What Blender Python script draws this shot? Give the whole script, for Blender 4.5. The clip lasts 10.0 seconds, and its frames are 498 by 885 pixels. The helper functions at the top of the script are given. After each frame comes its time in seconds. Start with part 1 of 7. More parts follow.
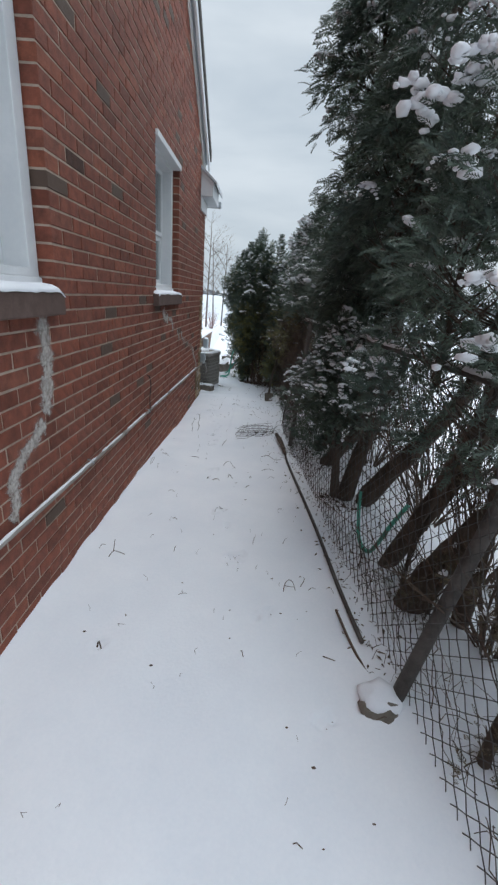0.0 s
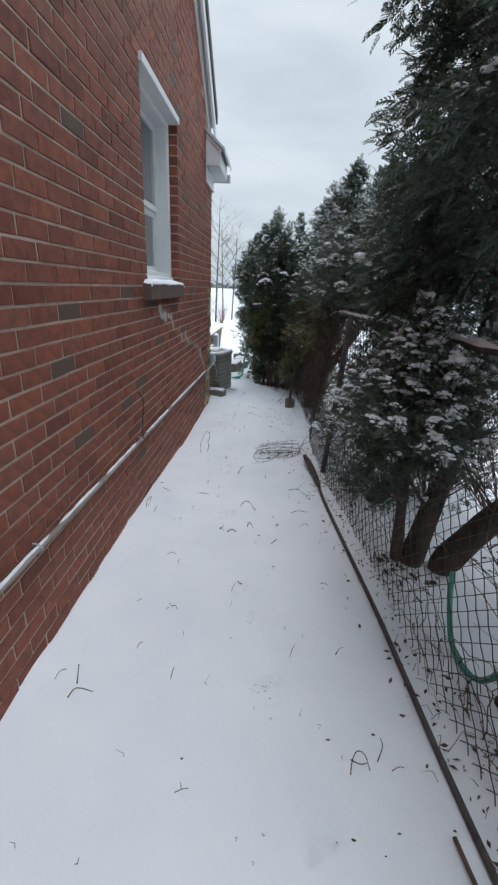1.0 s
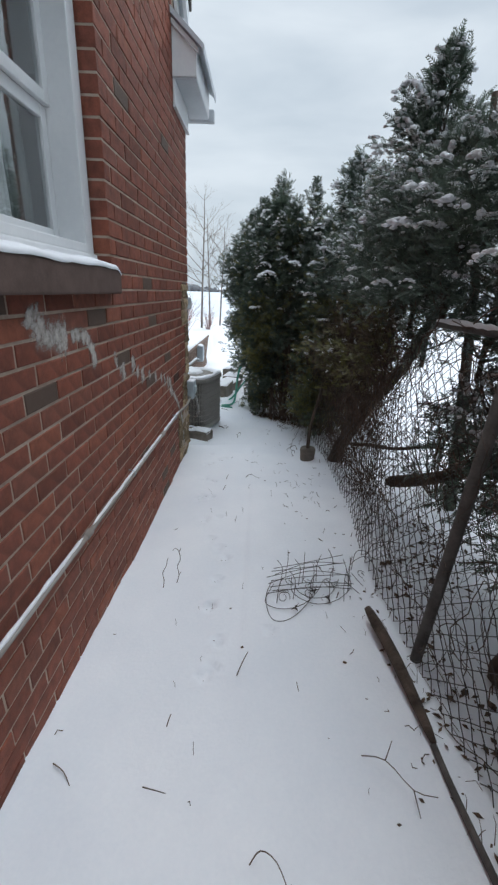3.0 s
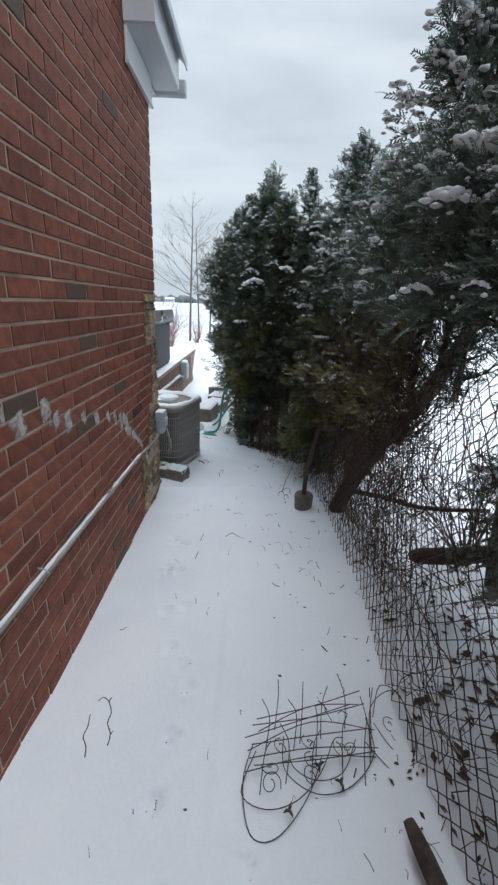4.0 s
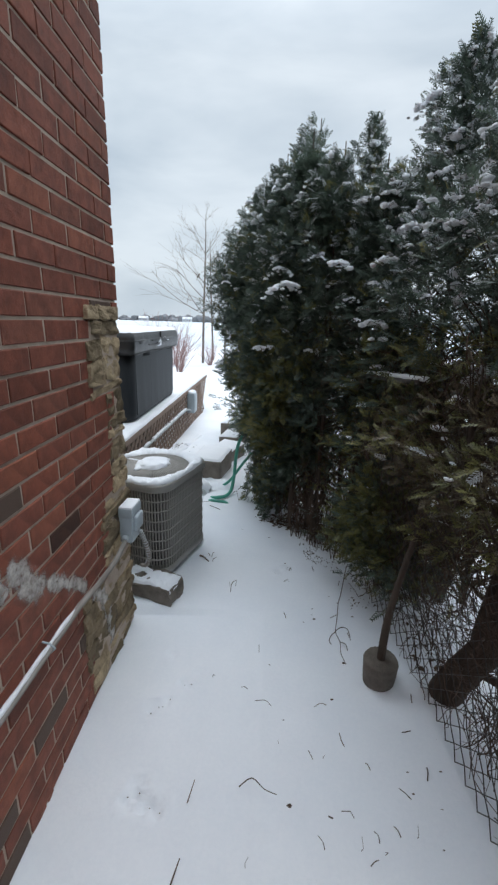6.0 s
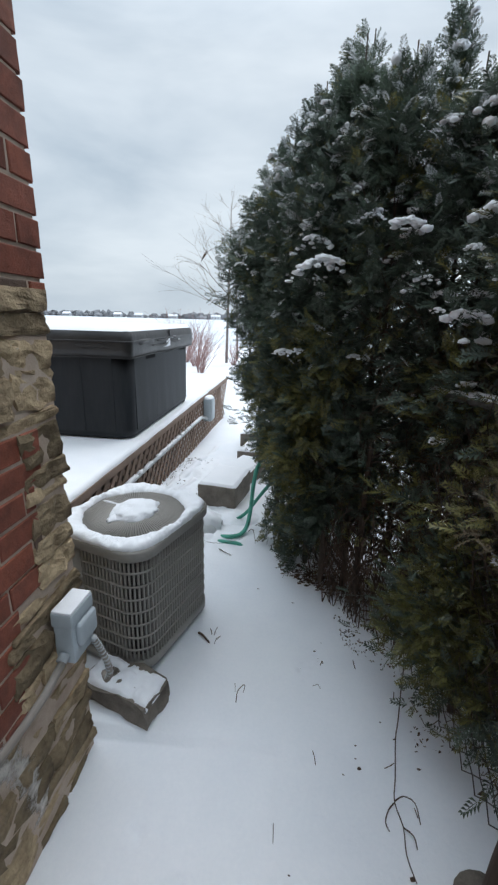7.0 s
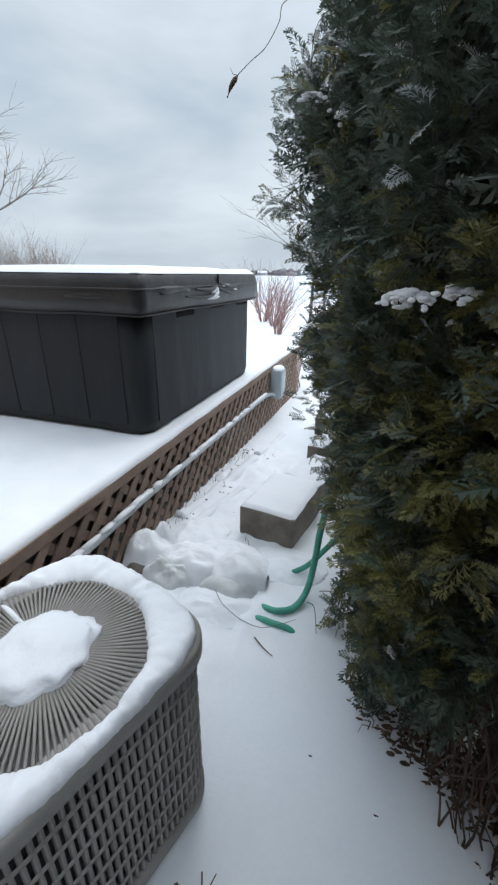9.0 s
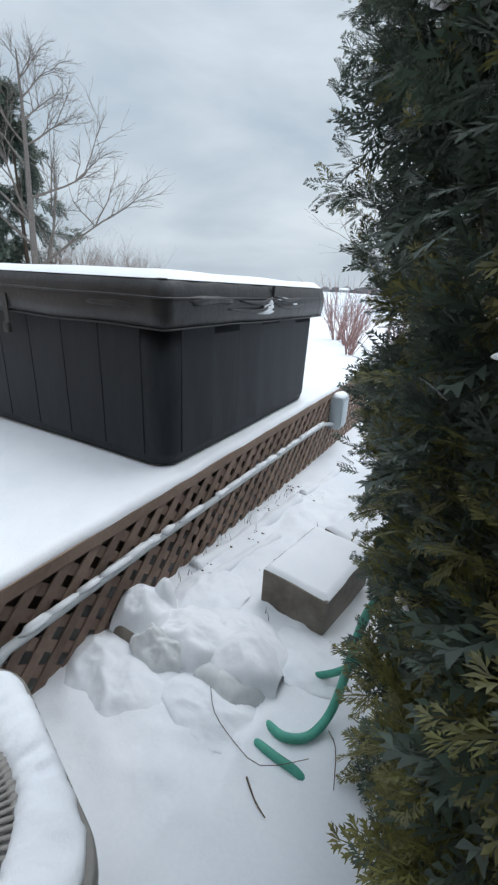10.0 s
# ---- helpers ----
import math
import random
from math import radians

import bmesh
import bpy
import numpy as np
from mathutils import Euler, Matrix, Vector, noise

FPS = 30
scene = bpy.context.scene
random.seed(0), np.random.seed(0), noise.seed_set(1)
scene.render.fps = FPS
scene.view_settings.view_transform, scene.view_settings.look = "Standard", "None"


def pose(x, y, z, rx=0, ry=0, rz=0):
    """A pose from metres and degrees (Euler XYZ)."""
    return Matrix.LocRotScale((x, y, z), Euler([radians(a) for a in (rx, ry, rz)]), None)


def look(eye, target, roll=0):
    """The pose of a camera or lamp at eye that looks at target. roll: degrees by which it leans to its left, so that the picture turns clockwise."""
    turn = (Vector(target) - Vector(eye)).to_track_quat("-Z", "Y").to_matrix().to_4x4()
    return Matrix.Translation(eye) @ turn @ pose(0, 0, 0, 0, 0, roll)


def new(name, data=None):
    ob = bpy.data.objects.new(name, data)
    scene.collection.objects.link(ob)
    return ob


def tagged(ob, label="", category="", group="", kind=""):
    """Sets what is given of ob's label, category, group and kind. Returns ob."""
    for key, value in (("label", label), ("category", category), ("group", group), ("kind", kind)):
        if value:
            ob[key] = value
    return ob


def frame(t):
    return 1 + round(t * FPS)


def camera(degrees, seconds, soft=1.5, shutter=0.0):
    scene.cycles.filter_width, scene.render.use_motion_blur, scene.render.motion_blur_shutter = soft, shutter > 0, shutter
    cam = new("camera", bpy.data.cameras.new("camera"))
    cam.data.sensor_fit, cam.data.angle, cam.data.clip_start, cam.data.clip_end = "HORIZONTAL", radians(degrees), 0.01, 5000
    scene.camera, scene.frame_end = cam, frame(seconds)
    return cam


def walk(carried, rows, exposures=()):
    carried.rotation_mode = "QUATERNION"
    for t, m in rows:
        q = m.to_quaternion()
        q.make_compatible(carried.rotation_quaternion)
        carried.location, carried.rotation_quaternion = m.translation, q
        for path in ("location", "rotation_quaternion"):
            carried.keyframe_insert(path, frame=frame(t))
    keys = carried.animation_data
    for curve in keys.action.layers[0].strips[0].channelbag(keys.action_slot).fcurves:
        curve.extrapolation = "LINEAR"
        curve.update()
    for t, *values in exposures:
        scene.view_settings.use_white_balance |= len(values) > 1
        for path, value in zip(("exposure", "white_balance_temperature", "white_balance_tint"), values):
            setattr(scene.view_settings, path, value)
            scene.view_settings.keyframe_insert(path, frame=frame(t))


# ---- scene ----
cam = camera(63.0, 10.0, 2.4)
PATH = [
    (0, (1.17, -0.071, 1.83), (1.157, 1.81, 1.151), 4.4),
    (0.5, (1.149, 0.472, 1.784), (1.097, 2.348, 1.094), 3.7),
    (1, (1.036, 1.073, 1.784), (0.964, 2.94, 1.07), 2.7),
    (1.5, (0.962, 1.654, 1.733), (0.908, 3.515, 1.002), 2.6),
    (2, (0.885, 2.282, 1.746), (0.843, 4.146, 1.021), 2.4),
    (2.5, (0.799, 2.877, 1.751), (0.771, 4.745, 1.037), 2.3),
    (2.7, (0.808, 3.115, 1.722), (0.78, 4.985, 1.014), 2.3),
    (3.8, (0.865, 4.259, 1.672), (0.867, 6.148, 1.013), 2.7),
    (4, (0.9, 4.402, 1.692), (0.904, 6.294, 1.044), 2.5),
    (4.5, (0.922, 4.732, 1.697), (0.929, 6.63, 1.068), 2.5),
    (5, (0.834, 5.137, 1.706), (0.831, 7.042, 1.098), 2.3),
    (5.5, (0.794, 5.558, 1.659), (0.756, 7.47, 1.076), 2.0),
    (5.7, (0.801, 5.793, 1.679), (0.745, 7.707, 1.101), 1.9),
    (6.8, (0.769, 6.808, 1.67), (0.603, 8.722, 1.113), 1.6),
    (7, (0.796, 7.007, 1.661), (0.588, 8.908, 1.077), 1.5),
    (7.5, (0.729, 7.427, 1.6), (0.379, 9.268, 0.904), 0.5),
    (8, (0.726, 7.78, 1.571), (0.291, 9.578, 0.811), -0.4),
    (8.5, (0.807, 8.137, 1.573), (0.302, 9.911, 0.8), -0.8),
    (9, (0.692, 8.422, 1.53), (0.112, 10.175, 0.76), 0.7),
    (9.5, (0.636, 8.665, 1.536), (-0.075, 10.377, 0.784), 2.2),
    (10, (0.647, 8.986, 1.515), (-0.23, 10.632, 0.793), 3.3),
]
walk(cam, [(t, look(eye, target, roll)) for t, eye, target, roll in PATH],
     [(0, -0.15), (1, -0.04), (2.5, -0.04), (5, 0.0), (7, 0.02), (8.5, 0.04), (10, -0.06)])

# ---- world, sun ----
world = bpy.data.worlds.new("world")
scene.world = world
world.use_nodes = True
wn, wl = world.node_tree.nodes, world.node_tree.links
wn.clear()
w_out = wn.new("ShaderNodeOutputWorld")
w_bg = wn.new("ShaderNodeBackground")
w_sky = wn.new("ShaderNodeTexSky")
w_sky.sky_type = "NISHITA"
w_sky.sun_disc = False
w_sky.sun_elevation, w_sky.sun_rotation = radians(58), radians(14)
w_sky.air_density, w_sky.dust_density = 1.2, 4.0
w_dim = wn.new("ShaderNodeMix")
w_dim.data_type = "RGBA"
w_dim.blend_type = "MULTIPLY"
w_dim.inputs["Factor"].default_value = 1.0
w_dim.inputs["B"].default_value = (0.10, 0.10, 0.10, 1)
wl.new(w_sky.outputs["Color"], w_dim.inputs["A"])
w_tc = wn.new("ShaderNodeTexCoord")
w_map = wn.new("ShaderNodeMapping")
w_map.inputs["Scale"].default_value = (1.0, 1.0, 3.2)
wl.new(w_tc.outputs["Generated"], w_map.inputs["Vector"])
w_noise = wn.new("ShaderNodeTexNoise")
w_noise.inputs["Scale"].default_value = 2.1
w_noise.inputs["Detail"].default_value = 5.0
w_noise.inputs["Roughness"].default_value = 0.5
w_noise.inputs["Distortion"].default_value = 0.25
wl.new(w_map.outputs["Vector"], w_noise.inputs["Vector"])
w_ramp = wn.new("ShaderNodeValToRGB")
w_ramp.color_ramp.elements[0].position, w_ramp.color_ramp.elements[0].color = 0.30, (0.44, 0.535, 0.63, 1)
w_ramp.color_ramp.elements[1].position, w_ramp.color_ramp.elements[1].color = 0.64, (0.71, 0.795, 0.87, 1)
wl.new(w_noise.outputs["Fac"], w_ramp.inputs["Fac"])
w_mix = wn.new("ShaderNodeMix")
w_mix.data_type = "RGBA"
w_mix.inputs["Factor"].default_value = 0.92
wl.new(w_dim.outputs["Result"], w_mix.inputs["A"])
wl.new(w_ramp.outputs["Color"], w_mix.inputs["B"])
# an overcast sky is about three times as bright overhead as at the horizon
w_sep = wn.new("ShaderNodeSeparateXYZ")
wl.new(w_tc.outputs["Generated"], w_sep.inputs[0])
w_up = wn.new("ShaderNodeMapRange")
w_up.interpolation_type = "SMOOTHSTEP"
w_up.inputs["From Min"].default_value, w_up.inputs["From Max"].default_value = 0.42, 1.0
w_up.inputs["To Min"].default_value, w_up.inputs["To Max"].default_value = 1.06, 3.0
wl.new(w_sep.outputs["Z"], w_up.inputs["Value"])
w_grad = wn.new("ShaderNodeVectorMath")
w_grad.operation = "SCALE"
wl.new(w_mix.outputs["Result"], w_grad.inputs[0])
wl.new(w_up.outputs["Result"], w_grad.inputs["Scale"])
wl.new(w_grad.outputs["Vector"], w_bg.inputs["Color"])
w_bg.inputs["Strength"].default_value = 1.0
wl.new(w_bg.outputs["Background"], w_out.inputs["Surface"])

sun_data = bpy.data.lights.new("sun", "SUN")
sun_data.energy, sun_data.angle, sun_data.color = 1.1, radians(50), (0.98, 0.98, 1.0)
sun = new("sun", sun_data)
sun.matrix_world = look((0, 0, 20), (-2.0, -8.0, 6))


# ---- materials ----
def node(nt, kind, **vals):
    n = nt.nodes.new(kind)
    for k, v in vals.items():
        n.inputs[k.replace("_", " ")].default_value = v
    return n


def surface(name, c1, c2, scale=8.0, rough=0.8, metal=0.0, bump=0.2, bump_scale=None, fine=None, fine_scale=90.0,
            vary=0.0, detail=6.0, stretch=(1, 1, 1), spec=0.4, dist=0.01, c3=None, c3_at=0.72, coat=0.0):
    """A principled surface: two tones by noise, a third for stains, fine grain in the relief, and a shift from piece to piece."""
    m = bpy.data.materials.new(name)
    m.use_nodes = True
    nt = m.node_tree
    b = nt.nodes["Principled BSDF"]
    b.inputs["Roughness"].default_value = rough
    b.inputs["Metallic"].default_value = metal
    b.inputs["Specular IOR Level"].default_value = spec
    b.inputs["Coat Weight"].default_value = coat
    tc = nt.nodes.new("ShaderNodeTexCoord")
    mp = nt.nodes.new("ShaderNodeMapping")
    mp.inputs["Scale"].default_value = stretch
    nt.links.new(tc.outputs["Object"], mp.inputs["Vector"])
    n1 = node(nt, "ShaderNodeTexNoise", Scale=scale, Detail=detail, Roughness=0.6)
    n2 = node(nt, "ShaderNodeTexNoise", Scale=fine_scale, Detail=4.0, Roughness=0.65)
    for n in (n1, n2):
        nt.links.new(mp.outputs["Vector"], n.inputs["Vector"])
    add = nt.nodes.new("ShaderNodeMath")
    add.operation = "MULTIPLY_ADD"
    nt.links.new(n2.outputs["Fac"], add.inputs[0])
    add.inputs[1].default_value = 0.35
    nt.links.new(n1.outputs["Fac"], add.inputs[2])
    ramp = nt.nodes.new("ShaderNodeValToRGB")
    e = ramp.color_ramp.elements
    e[0].position, e[0].color = 0.45, (*c1, 1)
    e[1].position, e[1].color = 0.88, (*c2, 1)
    if c3:
        k = ramp.color_ramp.elements.new(0.95)
        k.color = (*c3, 1)
    nt.links.new(add.outputs[0], ramp.inputs["Fac"])
    colour = ramp.outputs["Color"]
    if vary:
        oi = nt.nodes.new("ShaderNodeObjectInfo")
        ge = nt.nodes.new("ShaderNodeNewGeometry")
        sm = nt.nodes.new("ShaderNodeMath")
        sm.operation = "ADD"
        nt.links.new(oi.outputs["Random"], sm.inputs[0])
        nt.links.new(ge.outputs["Random Per Island"], sm.inputs[1])
        fr = nt.nodes.new("ShaderNodeMath")
        fr.operation = "FRACT"
        nt.links.new(sm.outputs[0], fr.inputs[0])
        mr = nt.nodes.new("ShaderNodeMapRange")
        mr.inputs["To Min"].default_value, mr.inputs["To Max"].default_value = 1 - vary, 1 + vary
        nt.links.new(fr.outputs[0], mr.inputs["Value"])
        hs = nt.nodes.new("ShaderNodeHueSaturation")
        nt.links.new(mr.outputs["Result"], hs.inputs["Value"])
        nt.links.new(colour, hs.inputs["Color"])
        colour = hs.outputs["Color"]
    nt.links.new(colour, b.inputs["Base Color"])
    if bump:
        bp = node(nt, "ShaderNodeBump", Strength=bump, Distance=dist)
        nt.links.new(add.outputs[0], bp.inputs["Height"])
        nt.links.new(bp.outputs["Normal"], b.inputs["Normal"])
    return m


def brick_material():
    m = surface("brick_clay", (0.135, 0.040, 0.025), (0.30, 0.092, 0.056), scale=16, rough=0.78, bump=1.0, fine_scale=210, dist=0.006, spec=0.45)
    nt = m.node_tree
    b = nt.nodes["Principled BSDF"]
    old = b.inputs["Base Color"].links[0].from_socket
    oi = nt.nodes.new("ShaderNodeObjectInfo")
    ge = nt.nodes.new("ShaderNodeNewGeometry")
    sm = nt.nodes.new("ShaderNodeMath")
    sm.operation = "ADD"
    nt.links.new(oi.outputs["Random"], sm.inputs[0])
    nt.links.new(ge.outputs["Random Per Island"], sm.inputs[1])
    fr = nt.nodes.new("ShaderNodeMath")
    fr.operation = "FRACT"
    nt.links.new(sm.outputs[0], fr.inputs[0])
    rp = nt.nodes.new("ShaderNodeValToRGB")
    rp.color_ramp.interpolation = "CONSTANT"
    stops = [(0.0, (0.26, 0.30, 0.26)), (0.030, (0.72, 0.68, 0.64)), (0.10, (0.86, 0.83, 0.80)), (0.22, (0.93, 0.93, 0.93)),
             (0.45, (1.0, 1.0, 1.0)), (0.68, (1.10, 1.06, 1.0)), (0.84, (0.98, 1.08, 1.10)), (0.92, (1.18, 1.20, 1.10))]
    rp.color_ramp.elements[0].position, rp.color_ramp.elements[0].color = 0.0, (*stops[0][1], 1)
    rp.color_ramp.elements[1].position, rp.color_ramp.elements[1].color = stops[1][0], (*stops[1][1], 1)
    for p, c in stops[2:]:
        rp.color_ramp.elements.new(p).color = (*c, 1)
    nt.links.new(fr.outputs[0], rp.inputs["Fac"])
    # the dark headers are grey-green rather than red
    dark = nt.nodes.new("ShaderNodeMath")
    dark.operation = "LESS_THAN"
    nt.links.new(fr.outputs[0], dark.inputs[0])
    dark.inputs[1].default_value = 0.030
    mul = nt.nodes.new("ShaderNodeMix")
    mul.data_type, mul.blend_type = "RGBA", "MULTIPLY"
    mul.inputs["Factor"].default_value = 1.0
    nt.links.new(old, mul.inputs["A"])
    nt.links.new(rp.outputs["Color"], mul.inputs["B"])
    grey = nt.nodes.new("ShaderNodeMix")
    grey.data_type = "RGBA"
    nt.links.new(dark.outputs[0], grey.inputs["Factor"])
    nt.links.new(mul.outputs["Result"], grey.inputs["A"])
    grey.inputs["B"].default_value = (0.105, 0.066, 0.048, 1)
    nt.links.new(grey.outputs["Result"], b.inputs["Base Color"])
    return m


def glass_material():
    m = bpy.data.materials.new("window_glass")
    m.use_nodes = True
    b = m.node_tree.nodes["Principled BSDF"]
    b.inputs["Roughness"].default_value = 0.02
    b.inputs["Transmission Weight"].default_value = 1.0
    b.inputs["IOR"].default_value = 1.9
    b.inputs["Base Color"].default_value = (0.9, 0.95, 0.95, 1)
    return m


SNOW = surface("snow", (0.76, 0.78, 0.82), (0.86, 0.87, 0.89), scale=2.2, rough=0.65, bump=0.6, fine_scale=120, dist=0.006, spec=0.25)
SNOWG = surface("snow_ground", (0.76, 0.79, 0.835), (0.86, 0.875, 0.90), scale=1.3, rough=0.7, bump=0.5, fine_scale=60, dist=0.008, spec=0.2)
BRICK = brick_material()
MORTAR = surface("mortar", (0.37, 0.285, 0.225), (0.56, 0.455, 0.370), scale=9, rough=0.95, bump=0.6, fine_scale=140, dist=0.004, spec=0.15)
WHITE = surface("white_trim", (0.70, 0.71, 0.72), (0.80, 0.80, 0.80), scale=3, rough=0.45, bump=0.06, fine_scale=40, spec=0.4)
SOFFIT = surface("grey_aluminium", (0.46, 0.49, 0.52), (0.56, 0.59, 0.62), scale=3, rough=0.5, bump=0.06, fine_scale=40, spec=0.4)
SILL = surface("sill_stone", (0.085, 0.054, 0.044), (0.16, 0.105, 0.088), scale=10, rough=0.8, bump=0.35, fine_scale=150, dist=0.004)
ROOF = surface("shingles", (0.06, 0.055, 0.05), (0.12, 0.11, 0.10), scale=20, rough=0.95, bump=0.6, fine_scale=160)
STONE = surface("ledge_stone", (0.13, 0.092, 0.058), (0.45, 0.345, 0.22), scale=9, rough=0.92, bump=1.0, fine_scale=60, dist=0.03, vary=0.5, spec=0.2, c3=(0.30, 0.30, 0.27))
GLASS = glass_material()
PLASTER = surface("room_wall", (0.28, 0.27, 0.25), (0.34, 0.33, 0.31), scale=2, rough=0.9, bump=0.05)
LACE = surface("white_net", (0.72, 0.74, 0.75), (0.84, 0.85, 0.86), scale=5, rough=0.95, bump=0.1, fine_scale=80)
CURTAIN = surface("curtain_cloth", (0.30, 0.33, 0.32), (0.42, 0.45, 0.43), scale=3, rough=0.95, bump=0.1, fine_scale=60)
OLDPIPE = surface("weathered_grey_brown_pipe", (0.15, 0.125, 0.105), (0.40, 0.37, 0.34), scale=16, rough=0.8, bump=0.4, fine_scale=90, stretch=(1, 0.1, 1))
PVC = surface("grey_conduit", (0.33, 0.35, 0.36), (0.50, 0.52, 0.53), scale=9, rough=0.55, bump=0.15, fine_scale=60, stretch=(1, 0.15, 1))
BOXGREY = surface("grey_painted_steel", (0.36, 0.41, 0.44), (0.45, 0.50, 0.53), scale=4, rough=0.5, bump=0.08, fine_scale=50)
ACBODY = surface("beige_grey_enamel", (0.235, 0.222, 0.203), (0.31, 0.292, 0.268), scale=5, rough=0.5, bump=0.1, fine_scale=60)
ACDARK = surface("coil_dark", (0.035, 0.033, 0.031), (0.075, 0.072, 0.068), scale=30, rough=0.7, bump=0.3, fine_scale=200)
BLADE = surface("fan_blade_grey", (0.27, 0.27, 0.265), (0.36, 0.36, 0.35), scale=6, rough=0.6, bump=0.1)
CONCRETE = surface("weathered_concrete", (0.11, 0.095, 0.08), (0.24, 0.21, 0.18), scale=7, rough=0.93, bump=0.7, fine_scale=120, dist=0.006, spec=0.2)
TUB = surface("dark_grey_panel", (0.022, 0.024, 0.027), (0.040, 0.043, 0.048), scale=3, rough=0.5, bump=0.10, fine_scale=30, stretch=(1, 1, 0.2), vary=0.06, spec=0.11)
VINYL = surface("brown_black_vinyl", (0.020, 0.019, 0.020), (0.036, 0.034, 0.034), scale=3, rough=0.42, bump=0.5, fine_scale=11, dist=0.02)
LATTICE = surface("stained_lattice_wood", (0.155, 0.102, 0.077), (0.29, 0.205, 0.160), scale=6, rough=0.85, bump=0.4, fine_scale=90, vary=0.2, stretch=(1, 0.4, 0.4))
# wood darkened in its colour to give the shade under the deck
SHADEWOOD = surface("deck_shadow_wood", (0.05, 0.036, 0.028), (0.10, 0.075, 0.06), scale=6, rough=0.9, bump=0.4)
HOSE = surface("green_hose", (0.05, 0.27, 0.20), (0.10, 0.40, 0.30), scale=14, rough=0.5, bump=0.15, fine_scale=80)
BARK = surface("cedar_bark", (0.035, 0.026, 0.020), (0.115, 0.085, 0.066), scale=9, rough=0.95, bump=1.0, fine_scale=50, dist=0.02, stretch=(1, 1, 0.12))
THICKET = surface("thicket_twigs", (0.16, 0.12, 0.10), (0.30, 0.235, 0.20), scale=5, rough=0.9, bump=0.1, vary=0.25)
TWIG = surface("dry_twig", (0.055, 0.038, 0.028), (0.13, 0.09, 0.065), scale=12, rough=0.9, bump=0.3, vary=0.3)
VINE = surface("dry_vine", (0.05, 0.034, 0.026), (0.12, 0.08, 0.058), scale=9, rough=0.9, bump=0.2, vary=0.3)
REDTWIG = surface("red_bush_twig", (0.22, 0.12, 0.11), (0.36, 0.22, 0.20), scale=9, rough=0.85, bump=0.1, vary=0.2)
GREYBARK = surface("grey_bark", (0.11, 0.095, 0.085), (0.22, 0.19, 0.17), scale=7, rough=0.95, bump=0.4)
WIRE = surface("rusty_galvanised_wire", (0.05, 0.045, 0.042), (0.11, 0.10, 0.092), scale=14, rough=0.6, metal=0.3, bump=0.2)
PIPE = surface("weathered_pipe", (0.05, 0.044, 0.04), (0.13, 0.115, 0.105), scale=10, rough=0.75, metal=0.2, bump=0.3)
LEAFDRY = surface("dead_leaf", (0.045, 0.03, 0.022), (0.13, 0.085, 0.055), scale=14, rough=0.9, bump=0.2, vary=0.3)
BAG = surface("frosted_plastic", (0.52, 0.54, 0.54), (0.74, 0.75, 0.75), scale=4, rough=0.25, bump=0.3, fine_scale=25, spec=0.5)
ICE = surface("lake_snow", (0.60, 0.65, 0.70), (0.72, 0.76, 0.80), scale=0.02, rough=0.8, bump=0.0)
FARWOOD = surface("far_woods", (0.15, 0.155, 0.165), (0.25, 0.255, 0.265), scale=0.2, rough=1.0, bump=0.0, vary=0.3)
FARWALL = surface("far_house_wall", (0.45, 0.47, 0.5), (0.6, 0.61, 0.63), scale=0.2, rough=1.0, bump=0.0, vary=0.3)


def leaf_material(name, c1, c2, vary=0.4):
    """Scale leaves that let part of the light through."""
    m = surface(name, c1, c2, scale=3.0, rough=0.48, bump=0.0, fine_scale=20, vary=vary, spec=0.62)
    nt = m.node_tree
    b = nt.nodes["Principled BSDF"]
    out = next(n for n in nt.nodes if n.type == "OUTPUT_MATERIAL")
    thin = nt.nodes.new("ShaderNodeBsdfTranslucent")
    mix = nt.nodes.new("ShaderNodeMixShader")
    mix.inputs[0].default_value = 0.24
    nt.links.new(b.inputs["Base Color"].links[0].from_socket, thin.inputs["Color"])
    nt.links.new(b.outputs[0], mix.inputs[1])
    nt.links.new(thin.outputs[0], mix.inputs[2])
    nt.links.new(mix.outputs[0], out.inputs["Surface"])
    return m


CEDAR = leaf_material("cedar_green", (0.044, 0.066, 0.054), (0.100, 0.134, 0.094))
CEDARY = leaf_material("cedar_olive", (0.072, 0.076, 0.027), (0.215, 0.20, 0.060))
CEDARB = leaf_material("cedar_brown", (0.055, 0.044, 0.025), (0.135, 0.10, 0.052))
FROST = leaf_material("snow_dusted_sprays", (0.30, 0.33, 0.33), (0.66, 0.68, 0.70), 0.2)


